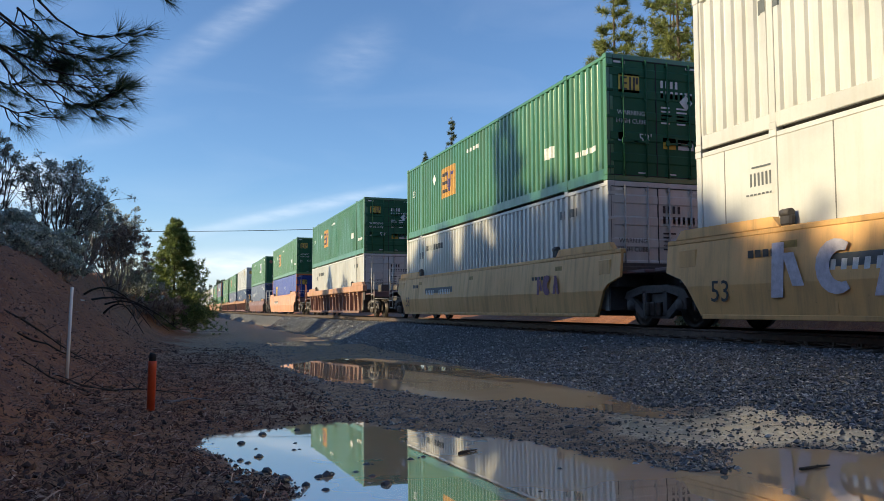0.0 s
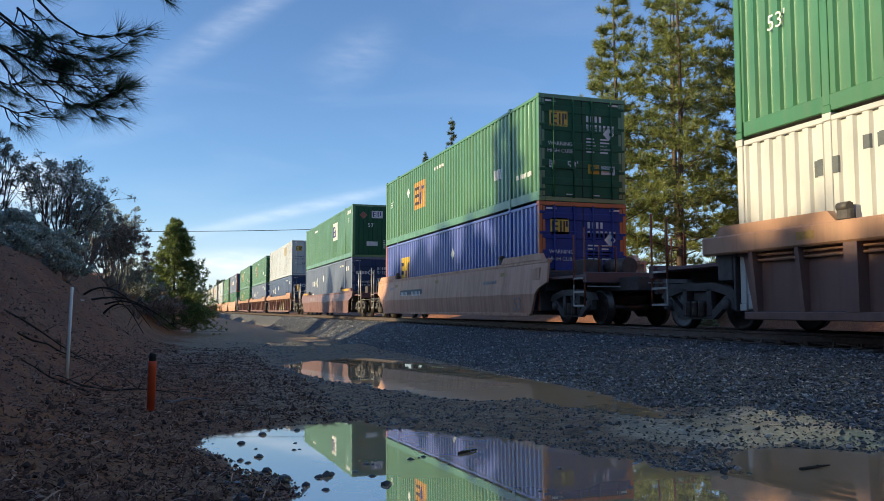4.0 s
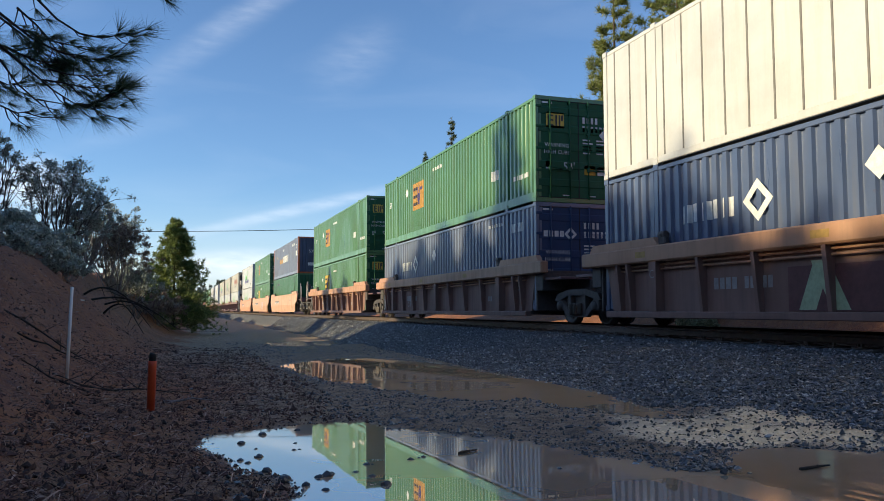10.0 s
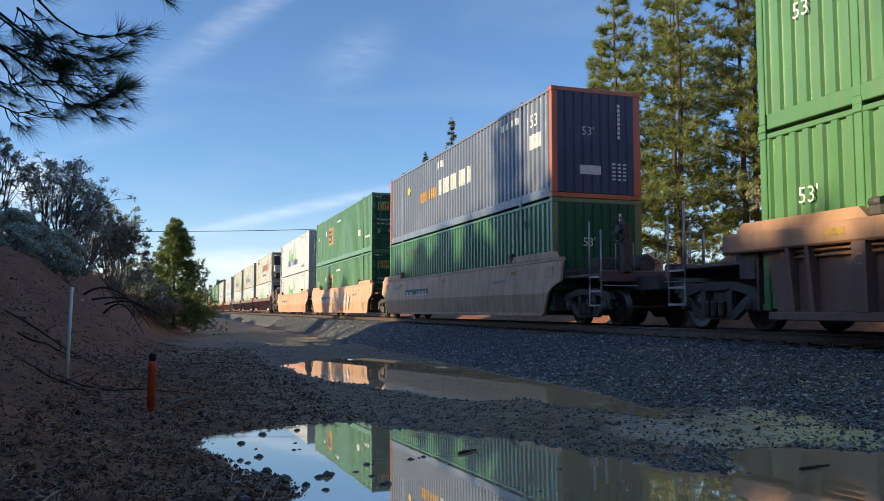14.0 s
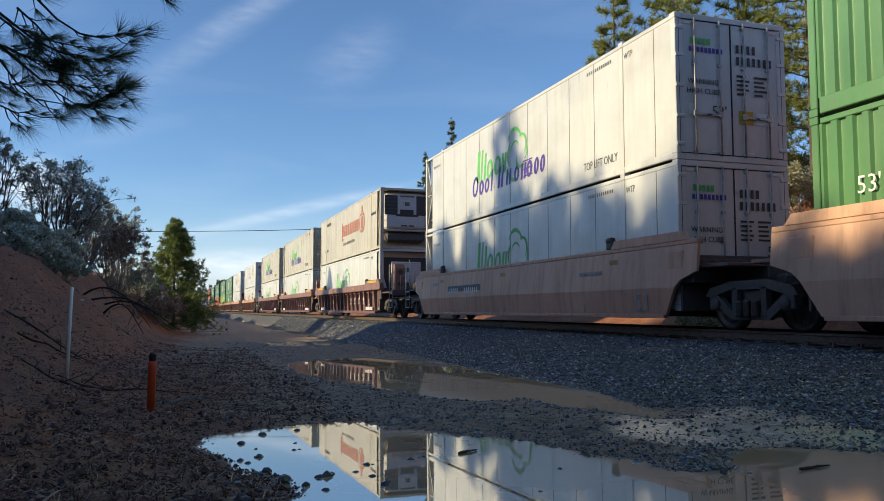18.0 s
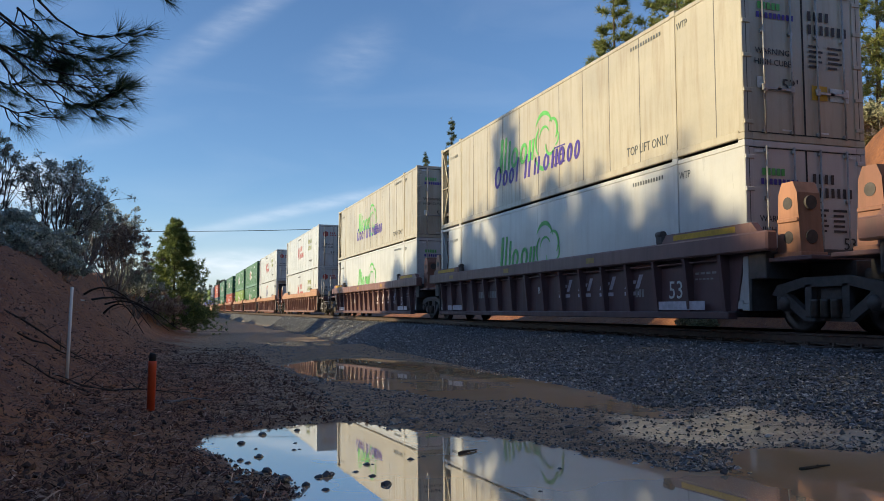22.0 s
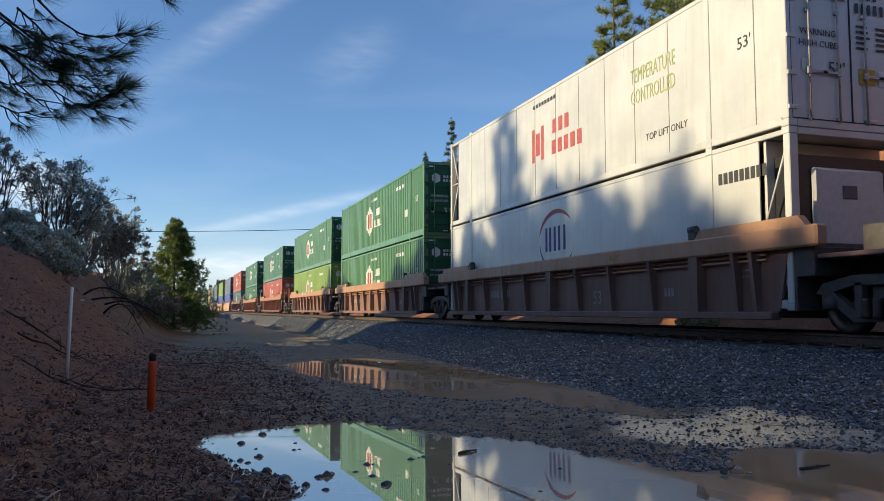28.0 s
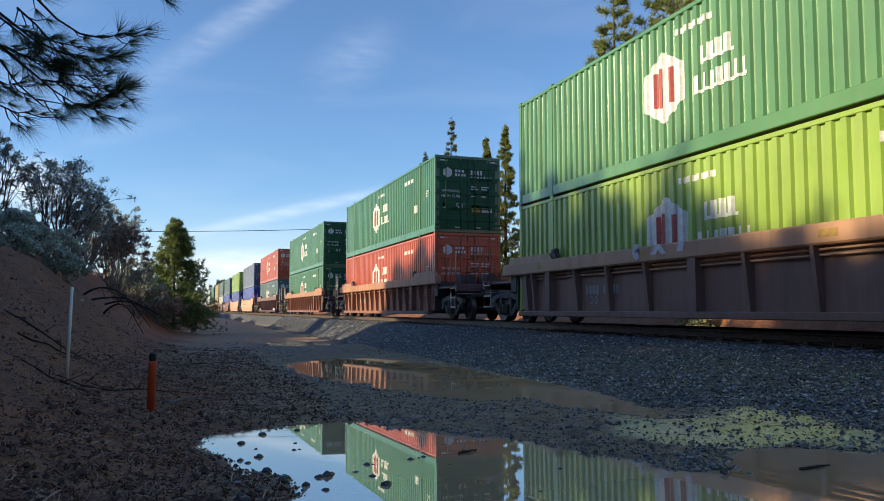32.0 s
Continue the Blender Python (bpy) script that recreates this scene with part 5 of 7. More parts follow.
    if paint_key == "marooncar":
        if style == "ribbed":
            for y0 in (6.9, 5.9, 4.9, 3.85):
                g = side_marks(Build(), [(y0 - 0.62, y0 - 0.02, 0.66, 0.74, 0.0), (y0 - 0.16, y0 - 0.02, 0.8, 1.08, 0.16), (y0 - 0.58, y0 - 0.44, 0.8, 1.08, 0.16), (y0 - 0.45, y0 - 0.15, 0.9, 0.97, 0.04)], False, x)
                part("owner_mark", g, M_PALE_TAG, ob)
            for y0, y1 in ((1.02, 2.45), (13.7, 15.1)):
                part("pale_band", side_marks(Build(), [(y0, y1, 0.36, 0.52)], False, -T + 0.1), M_PALE_TAG, ob)
        for y0 in (0.1, 14.3):
            part("ledge_stripe", side_marks(Build(), [(y0, y0 + 1.75, lz + 0.04, lz + 0.14)], False, -T + 0.048), M_YELLOW, ob)
        for yy in [] if style == "low" else [-2.05 if near == "solo" else -0.8] + ([L + 0.8] if far != "solo" else []):
            k = Build().prism([(yy - 0.26, 1.19), (yy + 0.26, 1.19), (yy + 0.2, 2.2), (yy + 0.12, 2.38), (yy - 0.12, 2.38), (yy - 0.2, 2.2)], 0, -1.16, -0.72)
            k.box(-1.2, -0.68, yy - 0.3, yy + 0.3, 1.19, 1.26, 0.01).box(-1.19, -0.69, yy - 0.22, yy + 0.22, 1.74, 1.8, 0.008)
            # units with a solo end get the shade-darkened stand, others the brighter paint
            stand = part("equipment_stand", k, P["redcar"] if near != "solo" and far != "solo" else SHADED_PLATE["redcar"], ob)
            # dark discs stand for the shade inside the stand's holes
            for zz in (1.5, 2.04):
                part("lightening_hole", Build().tube([(-1.163, yy, zz), (-1.168, yy, zz)], 0.1, 14), M_STEEL, stand)
                part("lightening_hole", Build().tube([(-0.94, yy - 0.215, zz), (-0.94, yy - 0.265, zz)], 0.11, 14), M_STEEL, stand)
    return ob


def graffiti(ob, x, y0, y1, z0, z1, seed, mats):
    """Spray-painted throw-up: fat leaning slabs over a dark fill, too wild to read."""
    rnd = random.Random(seed)
    n = max(3, int((y1 - y0) / 1.1))
    step = (y1 - y0) / n
    h = z1 - z0
    fill, a = Build(), Build()
    side_marks(fill, [(y0 - 0.1, y1 + 0.1, z0 - 0.02, z0 + h * 0.9)], False, x)
    for i in range(n):
        yc = y1 - (i + 0.5) * step
        w = step * 0.26
        k = (i + seed) % 5
        if k == 0:
            side_marks(a, [(yc + 0.15 * step, yc + 0.15 * step + w, z0, z1, 0.25 * step), (yc - 0.35 * step, yc - 0.35 * step + w, z0, z1, -0.3 * step)], False, x - 0.003)
        elif k == 1:
            side_marks(a, [(yc - 0.05 * step, yc - 0.05 * step + w, z0 + 0.05 * h, z1, 0.08 * step)], False, x - 0.003)
        elif k == 2:
            side_marks(a, [(yc + 0.15 * step, yc + 0.15 * step + w, z0, z1 - 0.1 * h, 0.1 * step)], False, x - 0.003)
            side_band(a, (yc, z0 + h * 0.66), h * 0.22, -100, 110, 0.10, 0.2, x - 0.005, 10)
        elif k == 3:
            side_marks(a, [(yc + 0.1 * step, yc + 0.1 * step + w, z0, z1, 0.05 * step)] + [(yc - 0.34 * step, yc - 0.1 * step, z0 + 0.2 * h, z1 - 0.2 * h, -0.2 * step)], False, x - 0.003)
        else:
            side_band(a, (yc, z0 + h * 0.5), h * 0.36, 60, 300, 0.12, 0.26, x - 0.005, 12)
    if mats[1]:
        part("spray_fill", fill, mats[1], ob)
    part("spray_paint", a, mats[0], ob)


# ------------------------------------------------ the train, from the stack beside the camera to its far end
# near end at the clip's start, car style, car paint, near joint, far joint, upper box, lower box
D, F, R = "door", "front", "reefer"
TRAIN = [
    (-3.9, "smooth", "yellowcar", "solo", "joint", ("corrugated", "offwhite", D, "stencil"), ("panel", "white", D, "wtp")),
    (15.43, "smooth", "yellowcar", "lead", "solo", ("corrugated", "green", D, "boxed"), ("corrugated", "offwhite", D, "stencil")),
    (39.56, "ribbed", "rustcar", "solo", "solo", ("corrugated", "green", D, "boxed"), ("corrugated", "offwhite", D, "stencil")),
    (63.5, "smooth", "browncar", "solo", "solo", ("corrugated", "hubgreen", D, "boxed"), ("corrugated", "blue", D, "yellowbox", "orange_post")),
    (87.0, "low", "marooncar", "solo", "solo", ("corrugated", "hubgreen", F, "whitebox"), ("corrugated", "greyblue", D, "diamondmark")),
    (110.84, "ribbed", "rustcar", "solo", "joint", ("ribbed", "white", D, "patch"), ("corrugated", "navy", D, "diamondmark")),
    (130.57, "ribbed", "rustcar", "lead", "joint", ("corrugated", "hubgreen", D, "boxed"), ("corrugated", "greyblue", D, "diamondmark")),
    (150.44, "ribbed", "rustcar", "lead", "solo", ("corrugated", "hubgreen", D, "boxed"), ("corrugated", "hubgreen", D, "boxed")),
    (174.18, "smooth", "pinkcar", "solo", "joint", ("corrugated", "slate", F, "orangeword", "orange_post"), ("corrugated", "green", F, "stencil")),
    (193.9, "smooth", "pinkcar", "lead", "joint", ("corrugated", "hubgreen", D, "boxed"), ("corrugated", "hubgreen", D, "boxed")),
    (213.42, "smooth", "browncar", "lead", "solo", ("panel", "white", D, "slanted_two"), ("panel", "white", D, "slanted")),
    (236.77, "ribbed", "marooncar", "solo", "joint", ("smooth", "cream", R, "crest"), ("smooth", "white", R, "slanted")),
    (256.1, "ribbed", "marooncar", "lead", "joint", ("panel", "cream", D, "slanted_two"), ("smooth", "white", D, "slanted")),
    (275.34, "ribbed", "marooncar", "lead", "solo", ("panel", "cream", D, "slanted_two"), ("smooth", "white", D, "slanted")),
    (298.52, "ribbed", "rustcar", "solo", "solo", ("panel", "white", D, "redhex"), ("smooth", "white", D, "redhex")),
    (321.94, "ribbed", "rustcar", "solo", "joint", ("panel", "white", D, "redhex"), ("smooth", "white", R, "arc")),
    (341.26, "ribbed", "rustcar", "lead", "joint", ("corrugated", "hubgreen", D, "hexagon"), ("corrugated", "hubgreen", D, "hexagon")),
    (360.66, "ribbed", "rustcar", "lead", "solo", ("corrugated", "hubgreen", D, "hexagon"), ("corrugated", "lime", D, "hexagon")),
    (384.45, "ribbed", "redcar", "solo", "solo", ("corrugated", "green", D, "hexagon"), ("corrugated", "red", D, "hexagon")),
    (408.0, "ribbed", "redcar", "solo", "solo", ("corrugated", "green", D, "hexagon"), ("corrugated", "green", D, "hexagon")),
    (432.4, "ribbed", "marooncar", "solo", "solo", ("corrugated", "red", D, "hexagon"), ("corrugated", "tealgrey", D, "hexagon")),
    (456.4, "smooth", "pinkcar", "solo", "solo", ("corrugated", "slate", D, "stencil"), ("corrugated", "blue", D, "stencil")),
    (480.3, "smooth", "pinkcar", "solo", "solo", ("corrugated", "lime", D, "stencil"), ("corrugated", "blue", D, "stencil")),
    (503.0, "smooth", "marooncar", "solo", "joint", ("corrugated", "tealgrey", D, "stencil"), ("corrugated", "blue", D, "stencil")),
    (522.6, "smooth", "marooncar", "lead", "joint", ("corrugated", "tealgrey", D, "stencil"), ("corrugated", "offwhite", D, "stencil")),
    (542.2, "ribbed", "marooncar", "lead", "solo", ("corrugated", "tan", D, "stencil"), ("corrugated", "tan", D, "stencil")),
    (566.0, "ribbed", "rustcar", "solo", "solo", ("corrugated", "green", D, "stencil"), ("corrugated", "green", D, "stencil")),
    (590.0, "ribbed", "rustcar", "solo", "solo", ("smooth", "white", D, "stencil"), ("smooth", "white", D, "stencil")),
    (614.0, "ribbed", "redcar", "solo", "solo", ("smooth", "white", D, "stencil"), ("corrugated", "offwhite", D, "stencil")),
    (638.0, "ribbed", "rustcar", "solo", "solo", ("corrugated", "green", D, "stencil"), ("corrugated", "slate", D, "stencil")),
    (662.0, "ribbed", "rustcar", "solo", "solo", ("corrugated", "red", D, "stencil"), ("smooth", "white", D, "stencil")),
    (686.0, "ribbed", "rustcar", "solo", "solo", ("smooth", "white", D, "stencil"), ("smooth", "white", D, "stencil")),
]
COLOUR = {"green": "dark green", "hubgreen": "green", "lime": "lime green", "white": "white", "offwhite": "off-white", "cream": "road-stained cream-white", "navy": "navy blue", "greyblue": "faded grey-blue",
          "blue": "violet-blue", "slate": "slate grey-blue", "red": "orange-red", "tealgrey": "teal-grey", "tan": "tan",
          "yellowcar": "weathered yellow", "browncar": "dusty orange-brown", "rustcar": "rusty brown", "marooncar": "dark maroon", "pinkcar": "faded pinkish-brown", "redcar": "red-brown"}
SIDE_WORD = {"corrugated": "corrugated steel", "ribbed": "riveted ribbed", "panel": "panelled", "smooth": "smooth-sided"}
END_WORD = {D: "with double doors", F: "with plain front", R: "with cooling unit"}
ROLLING, WHEELS = [], []


def box_label(spec, above):
    return f"{COLOUR[spec[1]]} {SIDE_WORD[spec[0]]} container {END_WORD[spec[2]]}, {'upper of two' if above else 'in a well'}"


def build_train():
    cars = {}
    for i, (a, style, cp, near, far, up, low) in enumerate(TRAIN):
        key = (style, cp, near, far)
        text = f"{COLOUR[cp]} {'ribbed' if style == 'ribbed' else 'smooth-sided'} double-stack well car"
        if key in cars and i > 18:
            car = tagged(copy_thing(cars[key], Matrix()), text)
        else:
            car = well_car(style, cp, near, far, i, text)
            cars[key] = car
        ROLLING.append((car, a, 0.0))
        for spec, z, above in ((low, 0.345, False), (up, 3.245, True)):
            seed = (i * 2 + above) % 4 if spec[2] != R else (1 if above else 0)
            ROLLING.append((container(*spec[:4], seed, box_label(spec, above), spec[4] if len(spec) > 4 else None), a, z))
        if i == 0:
            graffiti(car, -1.506, 11.2, 14.2, 0.55, 1.4, 3, (M_PALE_TAG, None))
            graffiti(car, -1.508, 8.2, 11.0, 0.42, 1.4, 4, (M_PALE_TAG, M_PINK_TAG))
        if i == 1:
            graffiti(car, -1.506, 1.9, 3.3, 0.75, 1.2, 8, (M_PINK_TAG, None))
        if i == 5:
            graffiti(car, -1.315, 4.0, 10.5, 0.36, 1.1, 5, (M_LIME_TAG, M_DARKRED_TAG))
        if i == 9:
            graffiti(car, -1.508, 3.9, 6.45, 0.45, 1.25, 6, (M_PALE_TAG, None))
        if i == 17:
            graffiti(car, -1.522, 8.0, 10.2, 1.43, 1.62, 9, (M_PALE_TAG, None))


build_train()
# ------------------------------------------------ the ground: one sheet with puddle hollows, ballast bank, cutting slopes
# The track climbs gently away from the camera over the level puddles. The valley floor and the road
# are scaled towards the camera's eye by fan(y) to fit its view, until both run on level.
EYE_Z, DEPTH = 0.358, 1.528


def fan(y):
    return np.clip(0.4306 + 0.01342 * np.asarray(y, float), 0.2, 1.0)


def water_level(y):
    return EYE_Z - DEPTH * fan(y)


PUDDLES = [
    [(0.13, 4.63), (0.22, 4.99), (0.31, 5.17), (0.60, 5.29), (0.84, 5.47), (1.22, 5.42), (1.36, 5.04), (1.60, 4.62), (1.85, 4.34), (1.92, 4.12), (1.96, 3.84), (2.07, 3.46), (2.20, 3.18), (2.34, 3.09), (2.84, 3.56), (3.18, 3.36), (3.48, 3.19), (3.46, 2.31), (2.26, 1.63), (0.73, 2.11), (0.42, 3.07), (0.49, 3.46), (0.44, 3.62), (0.33, 3.82), (0.25, 4.10), (0.18, 4.38)],
    [(1.76, 13.99), (2.69, 16.04), (3.83, 17.02), (4.46, 14.49), (4.36, 11.29), (4.20, 8.98), (4.04, 7.75), (3.94, 7.04), (3.74, 6.24), (3.59, 5.56), (3.49, 5.03), (3.23, 4.80), (3.09, 5.16), (3.10, 5.49), (2.97, 5.82), (3.00, 6.47), (2.75, 6.44), (2.51, 6.49), (2.35, 6.78), (2.21, 7.21), (2.02, 8.68), (1.70, 10.16), (1.63, 12.32)],
    [(3.75, 35.74), (5.45, 39.13), (5.44, 28.41), (4.18, 25.02), (3.15, 28.20)],
]


def smooth01(t):
    t = np.clip(t, 0, 1)
    return t * t * (3 - 2 * t)


class Waves:
    """Cheap layered noise on arrays: turned sines with shifting phase."""

    def __init__(self, seed, scale, octaves=4):
        r = np.random.RandomState(seed)
        self.k = []
        for o in range(octaves):
            for _ in range(5):
                a, f = r.uniform(0, 2 * np.pi), scale * 2.05 ** o * r.uniform(0.7, 1.3)
                self.k.append((f * np.cos(a), f * np.sin(a), r.uniform(0, 6.28), 0.55 ** o / 2.6))

    def __call__(self, x, y):
        z = np.zeros(np.broadcast(x, y).shape)
        for kx, ky, ph, amp in self.k:
            z = z + amp * np.sin(kx * x + ky * y + ph + 0.7 * np.sin(0.6 * ky * x - 0.6 * kx * y + ph))
        return z


W_BIG, W_MID, W_FINE, W_EDGE = Waves(1, 0.25, 3), Waves(2, 1.1, 4), Waves(3, 6.0, 4), Waves(4, 2.4, 5)


def inside_distance(poly, x, y):
    """Distance to an outline; negative inside."""
    d = np.full(x.shape, 1e9)
    inside = np.zeros(x.shape, bool)
    n = len(poly)
    for i in range(n):
        (ax, ay), (bx, by) = poly[i], poly[(i + 1) % n]
        ex, ey = bx - ax, by - ay
        t = np.clip(((x - ax) * ex + (y - ay) * ey) / (ex * ex + ey * ey), 0, 1)
        d = np.minimum(d, np.hypot(x - ax - t * ex, y - ay - t * ey))
        cross = ((ay > y) != (by > y)) & (x < (bx - ax) * (y - ay) / (by - ay + 1e-12) + ax)
        inside ^= cross
    return np.where(inside, -d, d)


def ballast_foot(y):
    k = fan(y)
    v = y / k
    return k * (7.62 - 0.30 * smooth01((13.2 - v) / 1.5) + 0.62 * smooth01((11.2 - v) / 1.6))


def ground_height(x, y):
    x, y = np.asarray(x, float), np.asarray(y, float)
    k = fan(y)
    u, v = x / k, y / k
    z = -1.115 + 0.03 * W_MID(u, v) + 0.014 * W_FINE(u, v)
    # cutting slope beside the road
    toe = -0.85 + 0.036 * (np.clip(v, -30, 260) - 15) + 0.25 * W_BIG(v * 1.3, 0 * v)
    up = smooth01((toe - u) / 4.6)
    z = z + 0.016 * W_FINE(u * 1.7, v * 1.7) * smooth01((2.5 - u) / 2)
    z = z + up * (3.15 + 0.25 * W_BIG(u, v)) + np.clip(toe - 4.6 - u, 0, 30) * 0.10 + up * (0.15 * W_MID(u * 1.3, v * 0.8) + 0.05 * W_MID(u * 1.2, v * 4.5))
    z = z + 0.22 * smooth01((toe + 1.5 - u) / 2.5)
    # an unseen rise is added above the cutting to keep low sun off road and train
    z = z + 3.4 * smooth01((-6.4 - u) / 2.6) * smooth01((41 - v) / 6)
    # dried mud slopes up to the ballast
    z = z + 0.10 * smooth01((u - 6.3) / 1.5) * smooth01((11.5 - v) / 2)
    z = EYE_Z + k * (z - EYE_Z)
    # ballast shoulder
    foot = ballast_foot(y) + 0.07 * W_MID(y, 0 * y)
    rise = np.clip((x - foot) / (8.75 - foot), 0, 1)
    zf = EYE_Z + k * (-1.15 + 0.11 * smooth01((11.5 - v) / 2) - EYE_Z)
    bal = zf + (-0.23 - zf) * rise
    z = np.where(x > foot, bal + 0.012 * W_FINE(x, y), z)
    z = np.where(x > 12.2, np.maximum(-0.23 - (x - 12.2) * 0.5, -0.75) + 0.03 * W_MID(x, y), z)
    # lit cut bank across the track: high beside the camera, falling away down the line
    g = 1.0 + 8.5 * smooth01((40 - y) / 30)
    hill = smooth01((x - 17.2 - 0.6 * W_BIG(0 * y, y)) / 5.6) * g + np.clip(x - 22.5, 0, 50) * 0.034 * g
    z = np.where(x > 13, z + hill + np.where(x > 14.5, 0.16 * W_MID(x, y) + 0.05 * W_FINE(x, y), 0), z)
    # puddle hollows
    near = (x > -1.5) & (x < 9) & (y > 0.8) & (y < 45)
    if near.any():
        d = np.full(x.shape, 9.0)
        for p in PUDDLES:
            d = np.minimum(d, inside_distance(p, x, y) / k)
        d = d + 0.02 + 0.085 * W_EDGE(u, v) + 0.05 * W_EDGE(u * 3.1, v * 3.1)
        level = water_level(y)
        hollow = level + k * (np.clip(d * 0.075, -0.06, 0.25) + 0.005 * W_FINE(u, v))
        blend = smooth01((1.1 - d) / 0.9)
        z = np.where(near & (d < 1.1), np.minimum(z, hollow) * blend + z * (1 - blend), z)
        z = np.where(near & (d < -0.02), np.minimum(z, level - 0.004 + np.clip(d * 0.05, -0.05, 0)), z)
    # far off the land levels out
    far = smooth01((np.hypot(x, y) - 260) / 400)
    return z * (1 - far) + far * (-0.9)


def grid_axis(lo, hi, centre_lo, centre_hi, step, growth):
    mid = list(np.arange(centre_lo, centre_hi, step))
    out, s, v = [], step, centre_hi
    while v < hi:
        out.append(v)
        s *= growth
        v += s
    back, s, v = [], step, centre_lo
    while v > lo:
        s *= growth
        v -= s
        back.append(v)
    return np.array(back[::-1] + mid + out + [hi])


def build_ground():
    xs = grid_axis(-1800, 1800, -2.4, 9.2, 0.055, 1.07)
    ys = grid_axis(-1200, 2600, 2.0, 9.5, 0.045, 1.03)
    gx, gy = np.meshgrid(xs, ys)
    gz = ground_height(gx, gy)
    nx, ny = len(xs), len(ys)
    co = np.stack([gx.ravel(), gy.ravel(), gz.ravel()], 1)
    i = np.arange(nx * ny).reshape(ny, nx)
    q = np.stack([i[:-1, :-1], i[:-1, 1:], i[1:, 1:], i[1:, :-1]], -1).reshape(-1, 4)
    me = fast_mesh("ground", co, q)
    me.polygons.foreach_set("use_smooth", [True] * len(q))
    x, y, z = co.T
    k = fan(y)
    u, v = x / k, y / k
    foot = ballast_foot(y)
    red = smooth01((x - foot + 0.15 + 0.2 * W_EDGE(x, y)) / 0.4) * smooth01((13.6 - x) / 0.6)
    red = np.maximum(red, 0.18 * smooth01((u - 2.0 + 0.8 * W_MID(u, v)) / 1.5) * smooth01((13 - x) / 0.5))
    d = np.minimum(inside_distance(PUDDLES[0], x, y), inside_distance(PUDDLES[1], x, y)) / k
    pale = smooth01((1.0 - np.hypot((u - 6.75) / 1.75, (v - 8.5) / 2.0) + 0.25 * W_EDGE(u, v)) / 0.45)
    pale = pale * smooth01((foot + 0.2 - x) / 0.3)
    red = red * (1 - 0.9 * pale)
    pale = np.maximum(pale, 0.5 * smooth01((0.1 - d) / 0.3))
    toe = -0.85 + 0.036 * (np.clip(v, -30, 260) - 15)
    soil = np.maximum(smooth01((toe + 0.9 - u + 0.5 * W_MID(u, v)) / 1.2), smooth01((x - 13.4) / 0.8))
    soil = np.maximum(soil, 0.8 * smooth01((1.9 - u + 0.5 * W_MID(u, v)) / 1.6) * smooth01((30 - v) / 10))
    col = np.stack([red, pale, soil, np.ones_like(x)], 1).astype(np.float32)
    at = me.color_attributes.new("cover", "FLOAT_COLOR", "POINT")
    at.data.foreach_set("color", col.ravel())
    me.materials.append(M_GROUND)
    ob = tagged(new("ground", me), "damp brown dirt track with puddles between a soil bank and ballast", "ground", kind="structure")
    for k, p in enumerate(PUDDLES):
        # the sheet runs a little under the shore all round
        step = 0.15
        px, py = [q[0] for q in p], [q[1] for q in p]
        cx, cy = np.meshgrid(np.arange(min(px) - 0.6, max(px) + 0.6, step), np.arange(min(py) - 0.6, max(py) + 0.6, step))
        keep = inside_distance(p, cx, cy) < 0.3
        b = Build()
        index = {}
        for u, v in zip(*np.nonzero(keep)):
            face = []
            for du, dv in ((0, 0), (0, 1), (1, 1), (1, 0)):
                if (u + du, v + dv) not in index:
                    index[(u + du, v + dv)] = len(b.v)
                    wy = float(cy[0, 0]) + (u + du) * step - step / 2
                    b.v.append((float(cx[0, 0]) + (v + dv) * step - step / 2, wy, EYE_Z - DEPTH * (0.4306 + 0.01342 * wy)))
                face.append(index[(u + du, v + dv)])
            b.f.append(tuple(face))
            b.s.append(False)
        w = part(f"water_{k + 1}", b, M_WATER)
        tagged(w, "still muddy brown puddle water mirroring the train and sky", "puddle", kind="structure")


build_ground()


def scatter(name, pts, sizes, material, label, seed, flat=0.7):
    """Many small angular stones in one mesh."""
    r = np.random.RandomState(seed)
    base = np.array([(1, 0, 0), (-1, 0, 0), (0, 1, 0), (0, -1, 0), (0, 0, 1), (0, 0, -1)], float)
    tri = np.array([(0, 2, 4), (2, 1, 4), (1, 3, 4), (3, 0, 4), (2, 0, 5), (1, 2, 5), (3, 1, 5), (0, 3, 5)])
    n = len(pts)
    v = base[None] * r.uniform(0.55, 1.25, (n, 6, 1)) * sizes[:, None, None]
    v += r.normal(0, 0.18, (n, 6, 3)) * sizes[:, None, None]
    v[:, :, 2] *= flat
    a = r.uniform(0, 6.28, n)
    c, s = np.cos(a)[:, None], np.sin(a)[:, None]
    v = np.stack([v[..., 0] * c - v[..., 1] * s, v[..., 0] * s + v[..., 1] * c, v[..., 2]], -1) + pts[:, None, :]
    f = (tri[None] + 6 * np.arange(n)[:, None, None]).reshape(-1, 3)
    me = fast_mesh(name, v, f)
    me.materials.append(material)
    return tagged(new(name, me), label, "gravel", kind="stuff")


